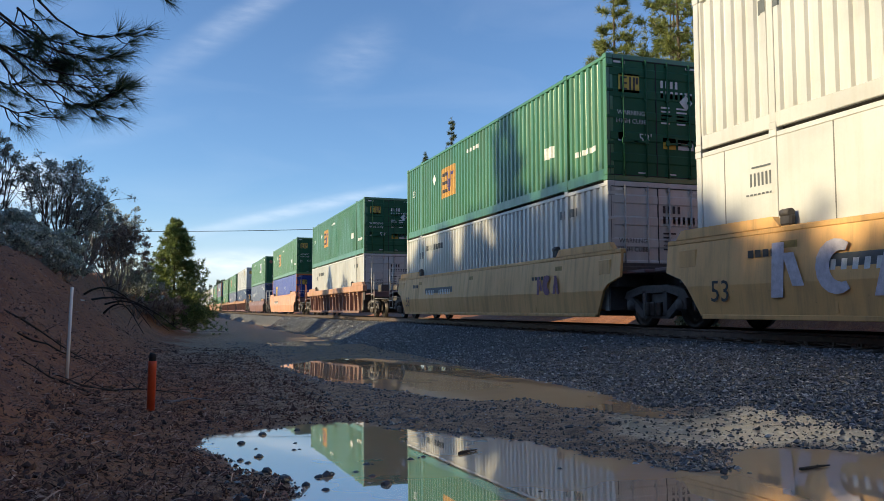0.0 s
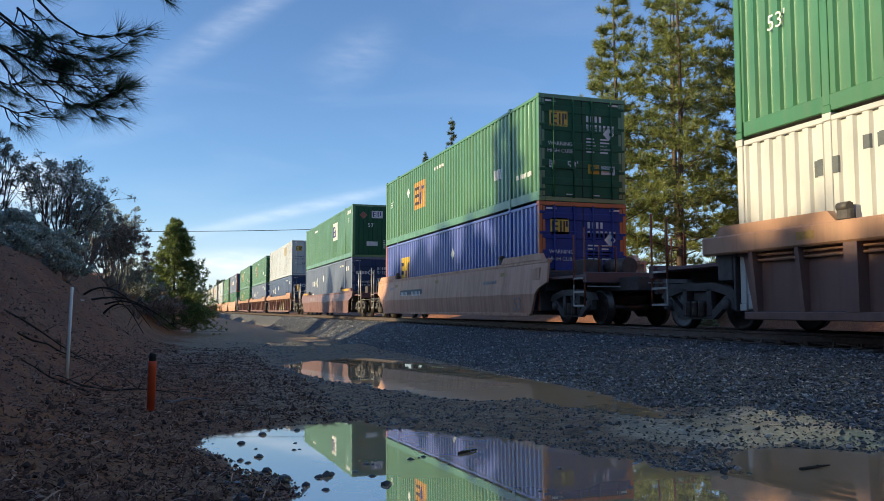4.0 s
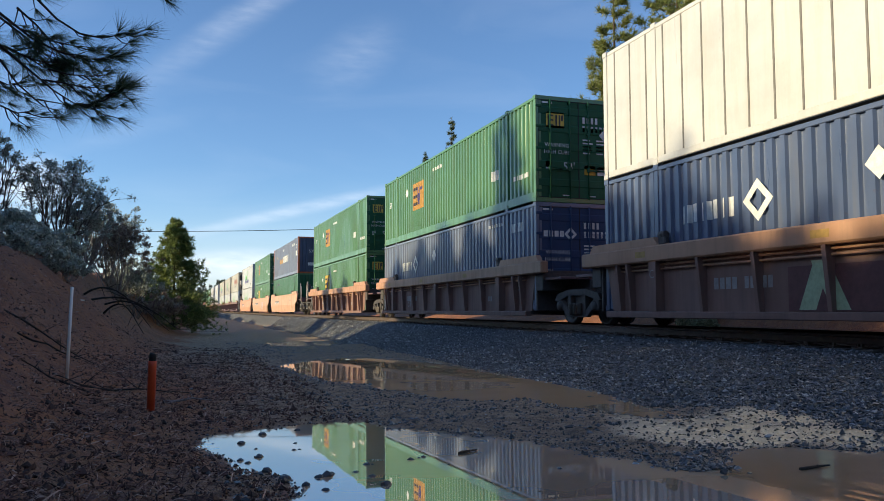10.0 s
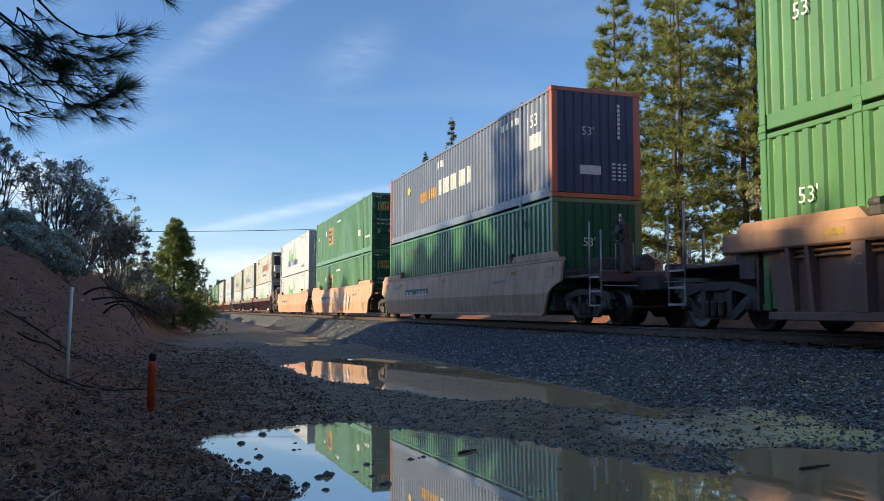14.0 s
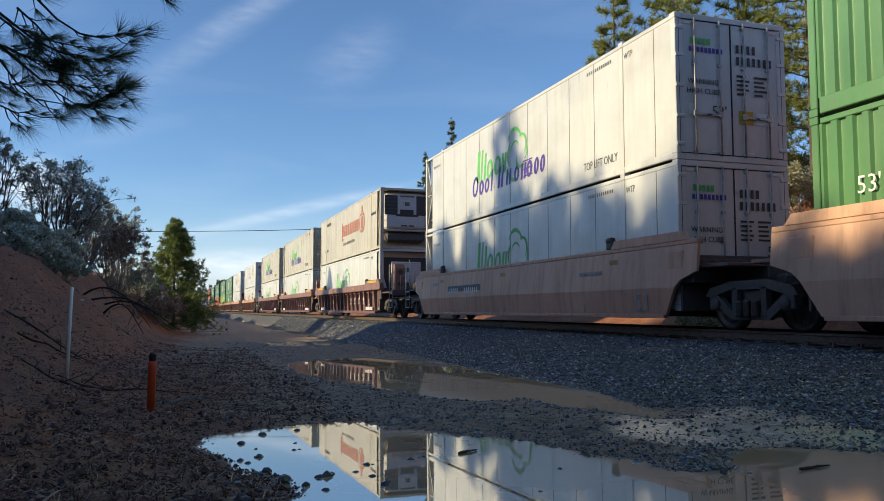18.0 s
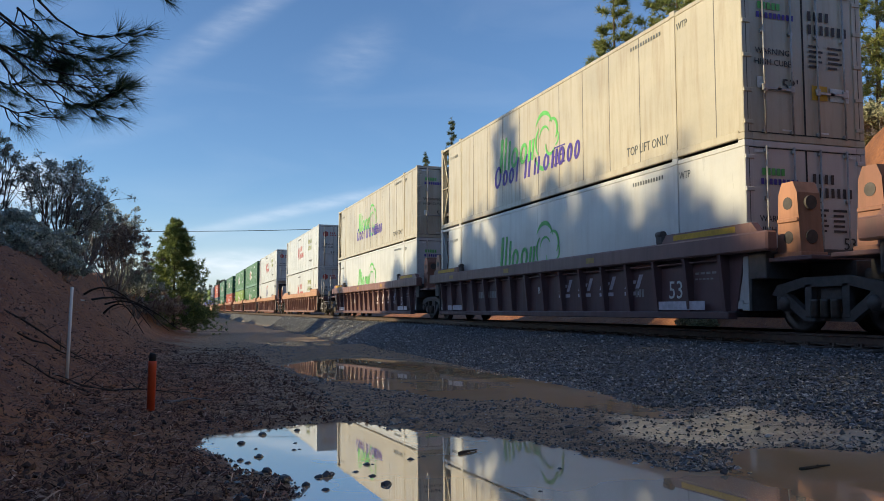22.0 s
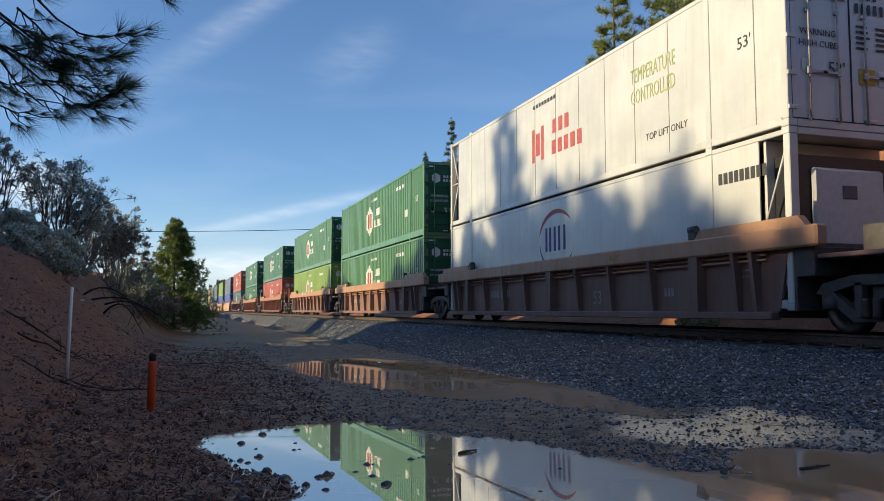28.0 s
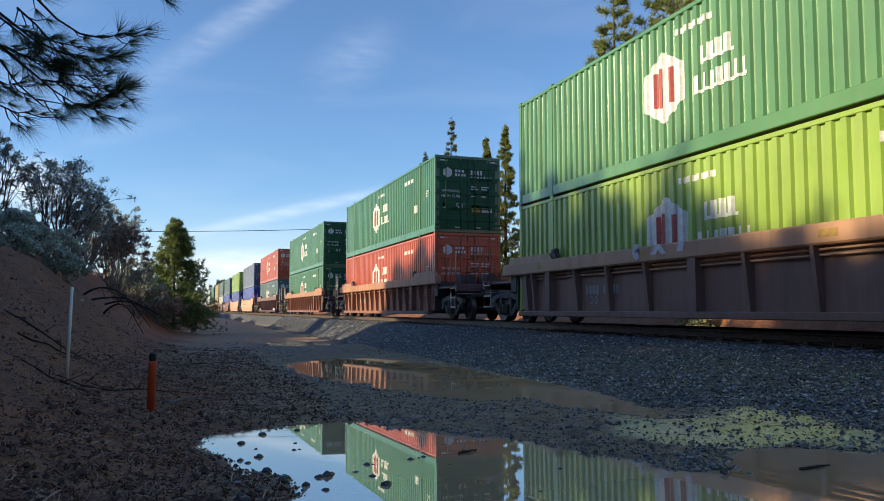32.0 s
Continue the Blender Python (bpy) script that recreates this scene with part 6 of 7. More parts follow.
def gravel():
    r = np.random.RandomState(11)
    n = 125000
    y = 2.2 + 50 * r.uniform(0, 1, n) ** 2.0
    x = ballast_foot(y) - 0.1 + (9.5 - ballast_foot(y)) * r.uniform(0, 1, n)
    s = r.uniform(0.010, 0.027, n) * (1 + 0.7 * r.uniform(0, 1, n) ** 5) * (0.62 + 0.38 * np.clip(y / 14, 0, 1))
    z = ground_height(x, y) + s * r.uniform(0.0, 0.7, n)
    scatter("ballast_gravel", np.stack([x, y, z], 1), s, M_GRAVEL, "crushed grey ballast stones on the shoulder of the track", 12)

    n = 32000
    y = 26 + 44 * r.uniform(0, 1, n) ** 1.3
    x = ballast_foot(y) - 0.5 + (9.5 - ballast_foot(y) + 0.5) * r.uniform(0, 1, n)
    s = r.uniform(0.025, 0.06, n)
    scatter("far_ballast", np.stack([x, y, ground_height(x, y) + s * 0.2], 1), s, M_GRAVEL, "coarse dark ballast stones farther along the track", 15)

    def on_road(n, first, last, power, left, right):
        """Spots on the road, thicker towards the camera, with the scale that fits the ground to its view."""
        v = first + (last - first) * r.uniform(0, 1, n) ** power
        k = 0.658 / (DEPTH - 0.0205 * v)
        return r.uniform(left, right, n) * k, v * k, k
    n = 46000
    x, y, k = on_road(n, 6.5, 36.5, 2.0, 0.2, 8.0)
    s = r.uniform(0.009, 0.025, n) * (0.7 + 1.4 * r.uniform(0, 1, n) ** 6) * k
    z = ground_height(x, y)
    # thick along the shores and the foot of the ballast, thin on the trodden mud
    over = (z - water_level(y)) / k
    shore = np.exp(-np.clip(over, 0, 1) / 0.03) + np.exp(-np.abs(ballast_foot(y) - x) / (0.35 * k))
    mud = np.hypot((x / k - 6.75) / 1.6, (y / k - 8.5) / 1.8) < 1
    ok = (over > -0.018) & ((x > 2.2 * k) | (r.uniform(0, 1, n) < 0.25)) & (r.uniform(0, 1, n) < 0.36 + 1.0 * shore) & (x < ballast_foot(y) + 0.1)
    x, y, z, s = x[ok], y[ok], z[ok], s[ok]
    scatter("road_gravel", np.stack([x, y, z + s * 0.3], 1), s, M_GRAVEL, "loose grey stones strewn over the dirt track", 13)
    n = 26000
    x, y, k = on_road(n, 6.0, 32.0, 1.9, -5.5, 2.6)
    s = r.uniform(0.006, 0.018, n) * (1 + 2.2 * r.uniform(0, 1, n) ** 7) * k
    z = ground_height(x, y)
    over = (z - water_level(y)) / k
    ok = (over > -0.01) & ((over < 0.42) | (r.uniform(0, 1, n) < 0.5))
    scatter("soil_clods", np.stack([x, y, z + s * 0.3], 1)[ok], s[ok], M_CLOD, "dark clods and stones among needle litter", 14, 1.0)


gravel()


def litter():
    """Dead needles, bark shreds and twigs on the soil beside the road."""
    r = np.random.RandomState(21)
    n = 21000
    v = 6.0 + 22 * r.uniform(0, 1, n) ** 1.7
    k = 0.658 / (DEPTH - 0.0205 * v)
    x, y = r.uniform(-6.0, 2.2, n) * k, v * k
    z = ground_height(x, y)
    over = (z - water_level(y)) / k
    ok = (over > 0.012) & ((over < 0.47) | (r.uniform(0, 1, n) < 0.35))
    x, y, z, k = x[ok], y[ok], z[ok], k[ok]
    n = len(x)
    ln = r.uniform(0.04, 0.15, n) * (1 + 1.4 * (r.uniform(0, 1, n) > 0.93)) * k
    w = r.uniform(0.0018, 0.0048, n) * k
    a, lift = r.uniform(0, 6.28, n), r.uniform(0.0, 0.06, n) * k
    dx, dy = np.cos(a) * ln / 2, np.sin(a) * ln / 2
    nx, ny = -np.sin(a) * w, np.cos(a) * w
    bend = r.uniform(-0.4, 0.4, n)
    z0 = z + 0.006
    v = np.stack([np.stack([x - dx - nx, y - dy - ny, z0], 1), np.stack([x - dx + nx, y - dy + ny, z0 + w * 2], 1),
                  np.stack([x + nx - dy * bend, y + ny + dx * bend, z0 + lift + w * 2], 1), np.stack([x - nx - dy * bend, y - ny + dx * bend, z0 + lift], 1),
                  np.stack([x + dx + nx * 0.4, y + dy + ny * 0.4, z0 + lift * 0.6], 1), np.stack([x + dx - nx * 0.4, y + dy - ny * 0.4, z0 + lift * 0.6 + w], 1)], 1)
    f = (np.array([(0, 3, 2, 1), (3, 5, 4, 2)])[None] + 6 * np.arange(n)[:, None, None]).reshape(-1, 4)
    me = fast_mesh("needle_litter", v, f)
    me.materials.append(M_LITTER)
    tagged(new("needle_litter", me), "dry reddish-brown needles and bark shreds on bare soil", "litter", kind="stuff")


litter()


def rock(x, y, r, seed, sink=0.35, label="dark wet stone lying in the shallow puddle"):
    rnd = random.Random(seed)
    bm = bmesh.new()
    bmesh.ops.create_icosphere(bm, subdivisions=2, radius=1.0)
    for v in bm.verts:
        k = 1 + 0.28 * noise.noise(v.co * 1.4 + Vector((seed * 3.1, 0, 0))) + 0.1 * noise.noise(v.co * 4 + Vector((0, seed, 0)))
        v.co = Vector((v.co.x * r * rnd.uniform(1.05, 1.1), v.co.y * r, v.co.z * r * 0.95)) * k
    me = bpy.data.meshes.new("stone")
    bm.to_mesh(me)
    bm.free()
    me.materials.append(M_ROCK)
    ob = new("stone", me)
    z = max(float(ground_height(np.array([x]), np.array([y]))[0]), float(water_level(y)) - 0.015)
    ob.matrix_basis = pose(x, y, z + r * (0.72 - sink), 0, 0, rnd.uniform(0, 360))
    tagged(ob, label, "stone", "stones in the puddle")


STONES = [(0.42, 4.18, 0.024), (0.41, 3.75, 0.024), (0.45, 3.46, 0.024), (0.65, 4.36, 0.015), (0.62, 4.35, 0.017), (0.88, 3.77, 0.019), (0.91, 3.77, 0.014), (0.79, 3.60, 0.017), (0.76, 3.69, 0.010), (1.12, 3.84, 0.019), (1.17, 3.87, 0.014), (1.20, 3.89, 0.017), (1.08, 3.81, 0.010), (0.99, 3.69, 0.007), (1.39, 2.93, 0.014), (0.65, 3.55, 0.029), (0.61, 3.53, 0.022), (0.68, 3.59, 0.019), (0.60, 3.48, 0.014), (0.53, 3.37, 0.019), (0.59, 3.25, 0.019), (0.35, 4.02, 0.015), (0.32, 4.10, 0.017), (0.46, 3.99, 0.010), (0.37, 4.69, 0.025), (0.52, 5.03, 0.025), (0.75, 5.15, 0.022), (0.84, 3.48, 0.019), (0.85, 3.27, 0.024), (1.25, 3.64, 0.014), (0.66, 4.60, 0.015), (1.69, 3.35, 0.017), (2.31, 2.99, 0.019), (2.42, 2.96, 0.016), (0.62, 4.75, 0.011), (0.43, 4.46, 0.015)]
for i, (x, y, r) in enumerate(STONES):
    rock(x, y, r, i + 1)


# ------------------------------------------------ track
def track():
    prof = [(-0.075, 0), (0.075, 0), (0.075, 0.012), (0.012, 0.03), (0.010, 0.125), (0.036, 0.135), (0.036, 0.168), (0.028, 0.175), (-0.028, 0.175), (-0.036, 0.168), (-0.036, 0.135), (-0.010, 0.125), (-0.012, 0.03), (-0.075, 0.012)]
    for s in (-1, 1):
        b = Build().prism([(TRACK_X + s * 0.755 + u, w - 0.175) for u, w in prof], 1, -250, 1200)
        tagged(part("rail", b, M_RAIL), "worn steel rail on timber ties", "rail", "rails of the track", "structure")
    tie = Build().box(-1.3, 1.3, -0.115, 0.115, -0.17, 0.0, 0.012).mesh("tie")
    tie.materials.append(M_TIE)
    plate = Build()
    for s in (-1, 1):
        plate.box(s * 0.755 - 0.17, s * 0.755 + 0.17, -0.095, 0.095, 0.0, 0.014).box(s * 0.755 - 0.12, s * 0.755 - 0.085, -0.05, -0.02, 0.012, 0.05).box(s * 0.755 - 0.12, s * 0.755 - 0.085, 0.02, 0.05, 0.012, 0.05)
    plate = plate.mesh("tie_plates")
    plate.materials.append(M_RAIL)
    bed = new("track_ties")
    tagged(bed, "dark creosoted timber ties bedded in ballast", "railway tie", kind="structure")
    for k in range(120):
        y = 6.0 + 0.52 * k
        o = part("tie", tie, M_TIE, bed)
        o.location = (TRACK_X, y, -0.19)
        q = part("tie_plate", plate, M_RAIL, bed)
        q.location = (TRACK_X, y, -0.19)
    far = Build()
    for k in range(500):
        far.box(TRACK_X - 1.3, TRACK_X + 1.3, 68.4 + 0.52 * k - 0.115, 68.4 + 0.52 * k + 0.115, -0.36, -0.19)
    o = part("far_ties", far, M_TIE, bed)
    tagged(o, kind="stuff")


# ------------------------------------------------ plants
def leaf_mesh(name, centres, size, material, seed, ratio=0.5, parent=None, up=0.0):
    """Small folded leaves at centres, turned at random; one mesh."""
    r = np.random.RandomState(seed)
    n = len(centres)
    d = r.normal(0, 1, (n, 3))
    d[:, 2] += up
    d /= np.linalg.norm(d, axis=1)[:, None]
    e = np.cross(d, r.normal(0, 1, (n, 3)))
    e /= np.linalg.norm(e, axis=1)[:, None] + 1e-9
    s = size * r.uniform(0.6, 1.35, n)[:, None]
    nrm = np.cross(d, e) * s * 0.18
    v = np.stack([centres, centres + d * s * 0.5 + e * s * ratio * 0.5 + nrm, centres + d * s, centres + d * s * 0.5 - e * s * ratio * 0.5 + nrm], 1)
    f = (np.array([(0, 1, 2), (0, 2, 3)])[None] + 4 * np.arange(n)[:, None, None]).reshape(-1, 3)
    me = fast_mesh(name, v, f)
    me.materials.append(material)
    return part(name, me, material, parent)


def needle_mesh(name, base, dirs, length, width, count, material, seed, parent=None, spread=0.55):
    """Tufts of needles: count thin blades at each base, fanned round its direction."""
    r = np.random.RandomState(seed)
    n = len(base)
    b = np.repeat(np.asarray(base, float), count, 0)
    d = np.repeat(np.asarray(dirs, float), count, 0)
    d = d / (np.linalg.norm(d, axis=1)[:, None] + 1e-9) + r.normal(0, spread, d.shape)
    d /= np.linalg.norm(d, axis=1)[:, None] + 1e-9
    e = np.cross(d, r.normal(0, 1, d.shape))
    e /= np.linalg.norm(e, axis=1)[:, None] + 1e-9
    ln = length * r.uniform(0.65, 1.15, len(b))[:, None]
    v = np.stack([b - e * width * 0.5, b + e * width * 0.5, b + d * ln], 1)
    f = np.arange(3 * len(b)).reshape(-1, 3)
    me = fast_mesh(name, v, f)
    me.materials.append(material)
    return part(name, me, material, parent)


def ground_z(x, y):
    return float(ground_height(np.array([x]), np.array([y]))[0])


def pine(x, y, height, crown, spread, limbs, seed, needles, label, tuft=(0.34, 0.03, 12), bark=None, thick=None, lean=0.0, z=None, per=9, name="pine_tree"):
    """A pine: tapered bent trunk, limbs that droop then lift, needle tufts on their twigs."""
    rnd = random.Random(seed)
    bark = bark or M_BARK
    ob = new(name)
    z0 = ground_z(x, y) - 0.15 if z is None else z
    ob.matrix_basis = pose(x, y, z0, 0, 0, rnd.uniform(0, 360))
    tagged(ob, label, "tree")
    thick = thick or height * 0.017

    def stem(t):
        return Vector((lean * t * t * height + 0.12 * math.sin(t * 5 + seed), 0.12 * math.sin(t * 4 + seed * 2), t * height))
    part("trunk", Build().tube([stem(i / 12) for i in range(13)], thick, 9, thick * 0.12), bark, ob)
    lb, base, dirs = Build(), [], []
    for i in range(limbs):
        t = crown + (1 - crown) * ((i + rnd.random()) / limbs)
        a = i * 2.4 + rnd.uniform(-0.5, 0.5)
        reach = spread * (1.12 - ((t - crown) / (1 - crown)) ** 1.3) * rnd.uniform(0.6, 1.15)
        if t < crown + 0.12:
            reach *= rnd.uniform(0.4, 0.9)
        o = stem(t)
        h = Vector((math.cos(a), math.sin(a), 0))
        droop = rnd.uniform(-0.25, 0.4) - 0.35 * (t - crown)
        pts = [o + h * reach * k + Vector((0, 0, reach * (-droop * k + 0.35 * k * k * (0.4 + droop)))) for k in (0, 0.25, 0.5, 0.75, 1.0)]
        lb.tube(pts, max(0.012, thick * 0.22 * (1.1 - t)), 5, 0.008)
        m = max(4, int(per * reach / spread) + 2)
        for j in range(m):
            k = 0.3 + 0.7 * (j + rnd.random()) / m
            p = o + h * reach * k + Vector((0, 0, reach * (-droop * k + 0.35 * k * k * (0.4 + droop))))
            side = Vector((-h.y, h.x, 0)) * rnd.uniform(-1, 1) * reach * 0.5 * (1.3 - k)
            q = p + side + Vector((0, 0, rnd.uniform(-0.12, 0.24) * reach))
            if side.length > 0.25:
                lb.tube([p, q], 0.010, 4, 0.005)
            base.append(q)
            dirs.append(h * 0.6 + side.normalized() * 0.5 + Vector((0, 0, 0.45)) if side.length > 1e-3 else h)
            base.append(p + side * 0.5)
            dirs.append(h * 0.4 + Vector((0, 0, 0.8)))
    part("branchwork", lb, bark, ob)
    base.append(stem(1.0))
    dirs.append(Vector((0, 0, 1)))
    needle_mesh("crown", [tuple(p) for p in base], [tuple(d) for d in dirs], tuft[0], tuft[1], tuft[2], needles, seed + 77, ob, 0.75)
    return ob


def fir(x, y, height, width, seed, needles, label, z=None, density=1.0, name="fir_tree"):
    """A young conifer with short layered branches down to the ground."""
    rnd = random.Random(seed)
    ob = new(name)
    z0 = ground_z(x, y) - 0.1 if z is None else z
    ob.matrix_basis = pose(x, y, z0)
    tagged(ob, label, "tree")
    part("trunk", Build().tube([(0.03 * math.sin(i + seed), 0.03 * math.cos(i), height * i / 8) for i in range(9)], height * 0.014, 7, 0.01), M_BARK, ob)
    lb, base, dirs = Build(), [], []
    n = int(95 * density)
    for i in range(n):
        t = 0.01 + 0.98 * (i + rnd.random()) / n
        a = rnd.uniform(0, 6.283)
        reach = width * (1 - t) ** 0.8 * rnd.uniform(0.55, 1.2) + 0.06
        h = Vector((math.cos(a), math.sin(a), 0))
        o = Vector((0, 0, t * height))
        tip = o + h * reach + Vector((0, 0, reach * rnd.uniform(-0.15, 0.35)))
        lb.tube([o, (o + tip) / 2 + Vector((0, 0, -0.04 * reach)), tip], 0.014, 4, 0.005)
        for j in range(int(8 * density) + 2):
            k = 0.25 + 0.75 * rnd.random()
            side = Vector((-h.y, h.x, 0)) * rnd.uniform(-0.35, 0.35) * reach * (1.2 - k)
            base.append(o.lerp(tip, k) + side + Vector((0, 0, rnd.uniform(-0.12, 0.16) * reach)))
            dirs.append(h + side * 1.5 + Vector((0, 0, rnd.uniform(-0.1, 0.9))))
    part("branchwork", lb, M_BARK, ob)
    base.append(Vector((0, 0, height)))
    dirs.append(Vector((0, 0, 1)))
    needle_mesh("crown", [tuple(p) for p in base], [tuple(d) for d in dirs], height * 0.042 if height < 8 else 0.12 + height * 0.014, height * 0.0055 if height < 8 else 0.085, 14, needles, seed, ob, 0.8)
    return ob


def shrub(x, y, height, width, seed, leaves, label, leaf=0.06, n=5200, bare=0.25, clumps=26, z=None, bark=None, stems=8, name="manzanita_bush", flat=0.5):
    """A many-stemmed shrub: forked bent limbs, twigs, and leaf clumps with gaps between them."""
    rnd = random.Random(seed)
    r = np.random.RandomState(seed)
    bark = bark or M_TWIG
    ob = new(name)
    z0 = ground_z(x, y) - 0.1 if z is None else z
    ob.matrix_basis = pose(x, y, z0)
    tagged(ob, label, "bush")
    lb, tips = Build(), []
    heads = []
    for i in range(clumps):
        a = rnd.uniform(0, 6.283)
        q = math.sqrt(rnd.random())
        zz = height * (bare + (1 - bare) * (1 - 0.55 * q ** 2.2) * rnd.uniform(0.55, 1.0))
        heads.append(Vector((math.cos(a) * q * width, math.sin(a) * q * width, zz)))
    for i, h in enumerate(heads):
        foot = Vector((rnd.uniform(-0.15, 0.15) * width, rnd.uniform(-0.15, 0.15) * width, 0))
        mid = foot.lerp(h, 0.45) + Vector((rnd.uniform(-0.25, 0.25) * width, rnd.uniform(-0.25, 0.25) * width, -0.08 * height))
        mid2 = foot.lerp(h, 0.75) + Vector((rnd.uniform(-0.1, 0.1) * width, rnd.uniform(-0.1, 0.1) * width, 0.02 * height))
        lb.tube([foot, mid, mid2, h], 0.012 * height if i < stems else 0.007 * height, 5, 0.006)
        for j in range(7):
            k = rnd.uniform(0.4, 0.95)
            p = mid.lerp(h, k)
            q = p + Vector((rnd.gauss(0, 0.16) * width, rnd.gauss(0, 0.16) * width, rnd.uniform(0.0, 0.2) * height))
            lb.tube([p, p.lerp(q, 0.5) + Vector((rnd.gauss(0, 0.03), rnd.gauss(0, 0.03), 0.02)), q], 0.008, 4, 0.003)
            tips.append(q)
    part("branchwork", lb, bark, ob)
    pts = np.array([tuple(p) for p in heads + tips])
    rad = np.array([0.19 * width] * len(heads) + [0.10 * width] * len(tips))
    pick = r.randint(0, len(pts), n)
    off = r.normal(0, 1, (n, 3))
    off /= np.linalg.norm(off, axis=1)[:, None]
    off *= (r.uniform(0, 1, n) ** 0.45)[:, None] * rad[pick][:, None]
    off[:, 2] *= flat + 0.15
    c = pts[pick] + off
    c[:, 2] = np.maximum(c[:, 2], 0.05)
    leaf_mesh("crown", c, leaf, leaves, seed + 5, 0.6, ob, 0.3)
    return ob


def arching_shrub(x, y, height, width, seed, leaves, label, leaf, n, limbs=18):
    """A tall old manzanita: limbs fan out from one low fork and carry their leaves only on an outer dome."""
    rnd = random.Random(seed)
    r = np.random.RandomState(seed)
    ob = new("manzanita_bush")
    ob.matrix_basis = pose(x, y, ground_z(x, y) - 0.1)
    tagged(ob, label, "bush")
    lb, tw, ends = Build(), Build(), []
    fork = Vector((0.0, 0.0, height * 0.24))
    lb.tube([(0, 0, 0), (0.06, 0, height * 0.12), fork], 0.028 * height, 8, 0.022 * height)
    for i in range(limbs):
        a = i * 2.4 + rnd.uniform(-0.4, 0.4)
        q = math.sqrt((i + 0.5) / limbs) * rnd.uniform(0.85, 1.08)
        h = Vector((math.cos(a), math.sin(a), 0)) * width * q
        rise = (height - fork.z) * (0.12 + 0.88 * math.sqrt(max(0.0, 1 - min(q, 1) ** 2))) * rnd.uniform(0.88, 1.05)
        top = h + fork + Vector((0, 0, rise))
        m1 = fork.lerp(top, 0.35) + h * 0.24 + Vector((rnd.gauss(0, 0.05), rnd.gauss(0, 0.05), -0.05 * height))
        m2 = fork.lerp(top, 0.7) + h * 0.10 + Vector((rnd.gauss(0, 0.07), rnd.gauss(0, 0.07), 0))
        lb.tube([fork, m1, m2, top], 0.0085 * height, 6, 0.009)
        ends.append(top)
        for j in range(7):
            p = (m1.lerp(m2, rnd.random()) if j < 3 else m2.lerp(top, rnd.random()))
            e = top + Vector((rnd.gauss(0, 0.2) * width, rnd.gauss(0, 0.2) * width, rnd.gauss(-0.01, 0.05) * height))
            mid = p.lerp(e, 0.5) + Vector((rnd.gauss(0, 0.05), rnd.gauss(0, 0.05), rnd.gauss(0.03, 0.04)))
            lb.tube([p, mid, e], 0.012, 5, 0.005)
            ends.append(e)
            for _ in range(3):
                p2 = mid.lerp(e, rnd.random())
                tw.tube([p2, p2 + Vector((rnd.gauss(0, 0.16), rnd.gauss(0, 0.16), rnd.uniform(0.0, 0.25)))], 0.007, 4, 0.003)
    part("branchwork", lb, M_LIMB, ob)
    part("twigs", tw, M_TWIG, ob)
    pts = np.array([tuple(p) for p in ends])
    pick = r.randint(0, len(pts), n)
    off = r.normal(0, 1, (n, 3))
    off /= np.linalg.norm(off, axis=1)[:, None]
    off *= (r.uniform(0, 1, n) ** 0.5)[:, None] * 0.125 * width
    off[:, 2] *= 0.75
    leaf_mesh("crown", pts[pick] + off, leaf, leaves, seed + 5, 0.6, ob, 0.4)
    return ob


def thicket(name, area, n_stems, height, leaves, seed, label, leaf=0.09, per=140):
    """Low growth nobody could count, in one mesh."""
    r = np.random.RandomState(seed)
    x = r.uniform(area[0], area[1], n_stems)
    y = r.uniform(area[2], area[3], n_stems)
    z = ground_height(x, y)
    c = np.stack([x, y, z], 1)
    c = np.repeat(c, per, 0)
    off = r.normal(0, 1, c.shape)
    off /= np.linalg.norm(off, axis=1)[:, None]
    hh = np.repeat(height * r.uniform(0.5, 1.1, n_stems), per)
    off *= (r.uniform(0, 1, len(c)) ** 0.4)[:, None] * (hh * 0.62)[:, None]
    c = c + off
    c[:, 2] += hh * 0.45
    o = leaf_mesh(name, c, leaf, leaves, seed, 0.6)
    return tagged(o, label, "undergrowth", kind="stuff")


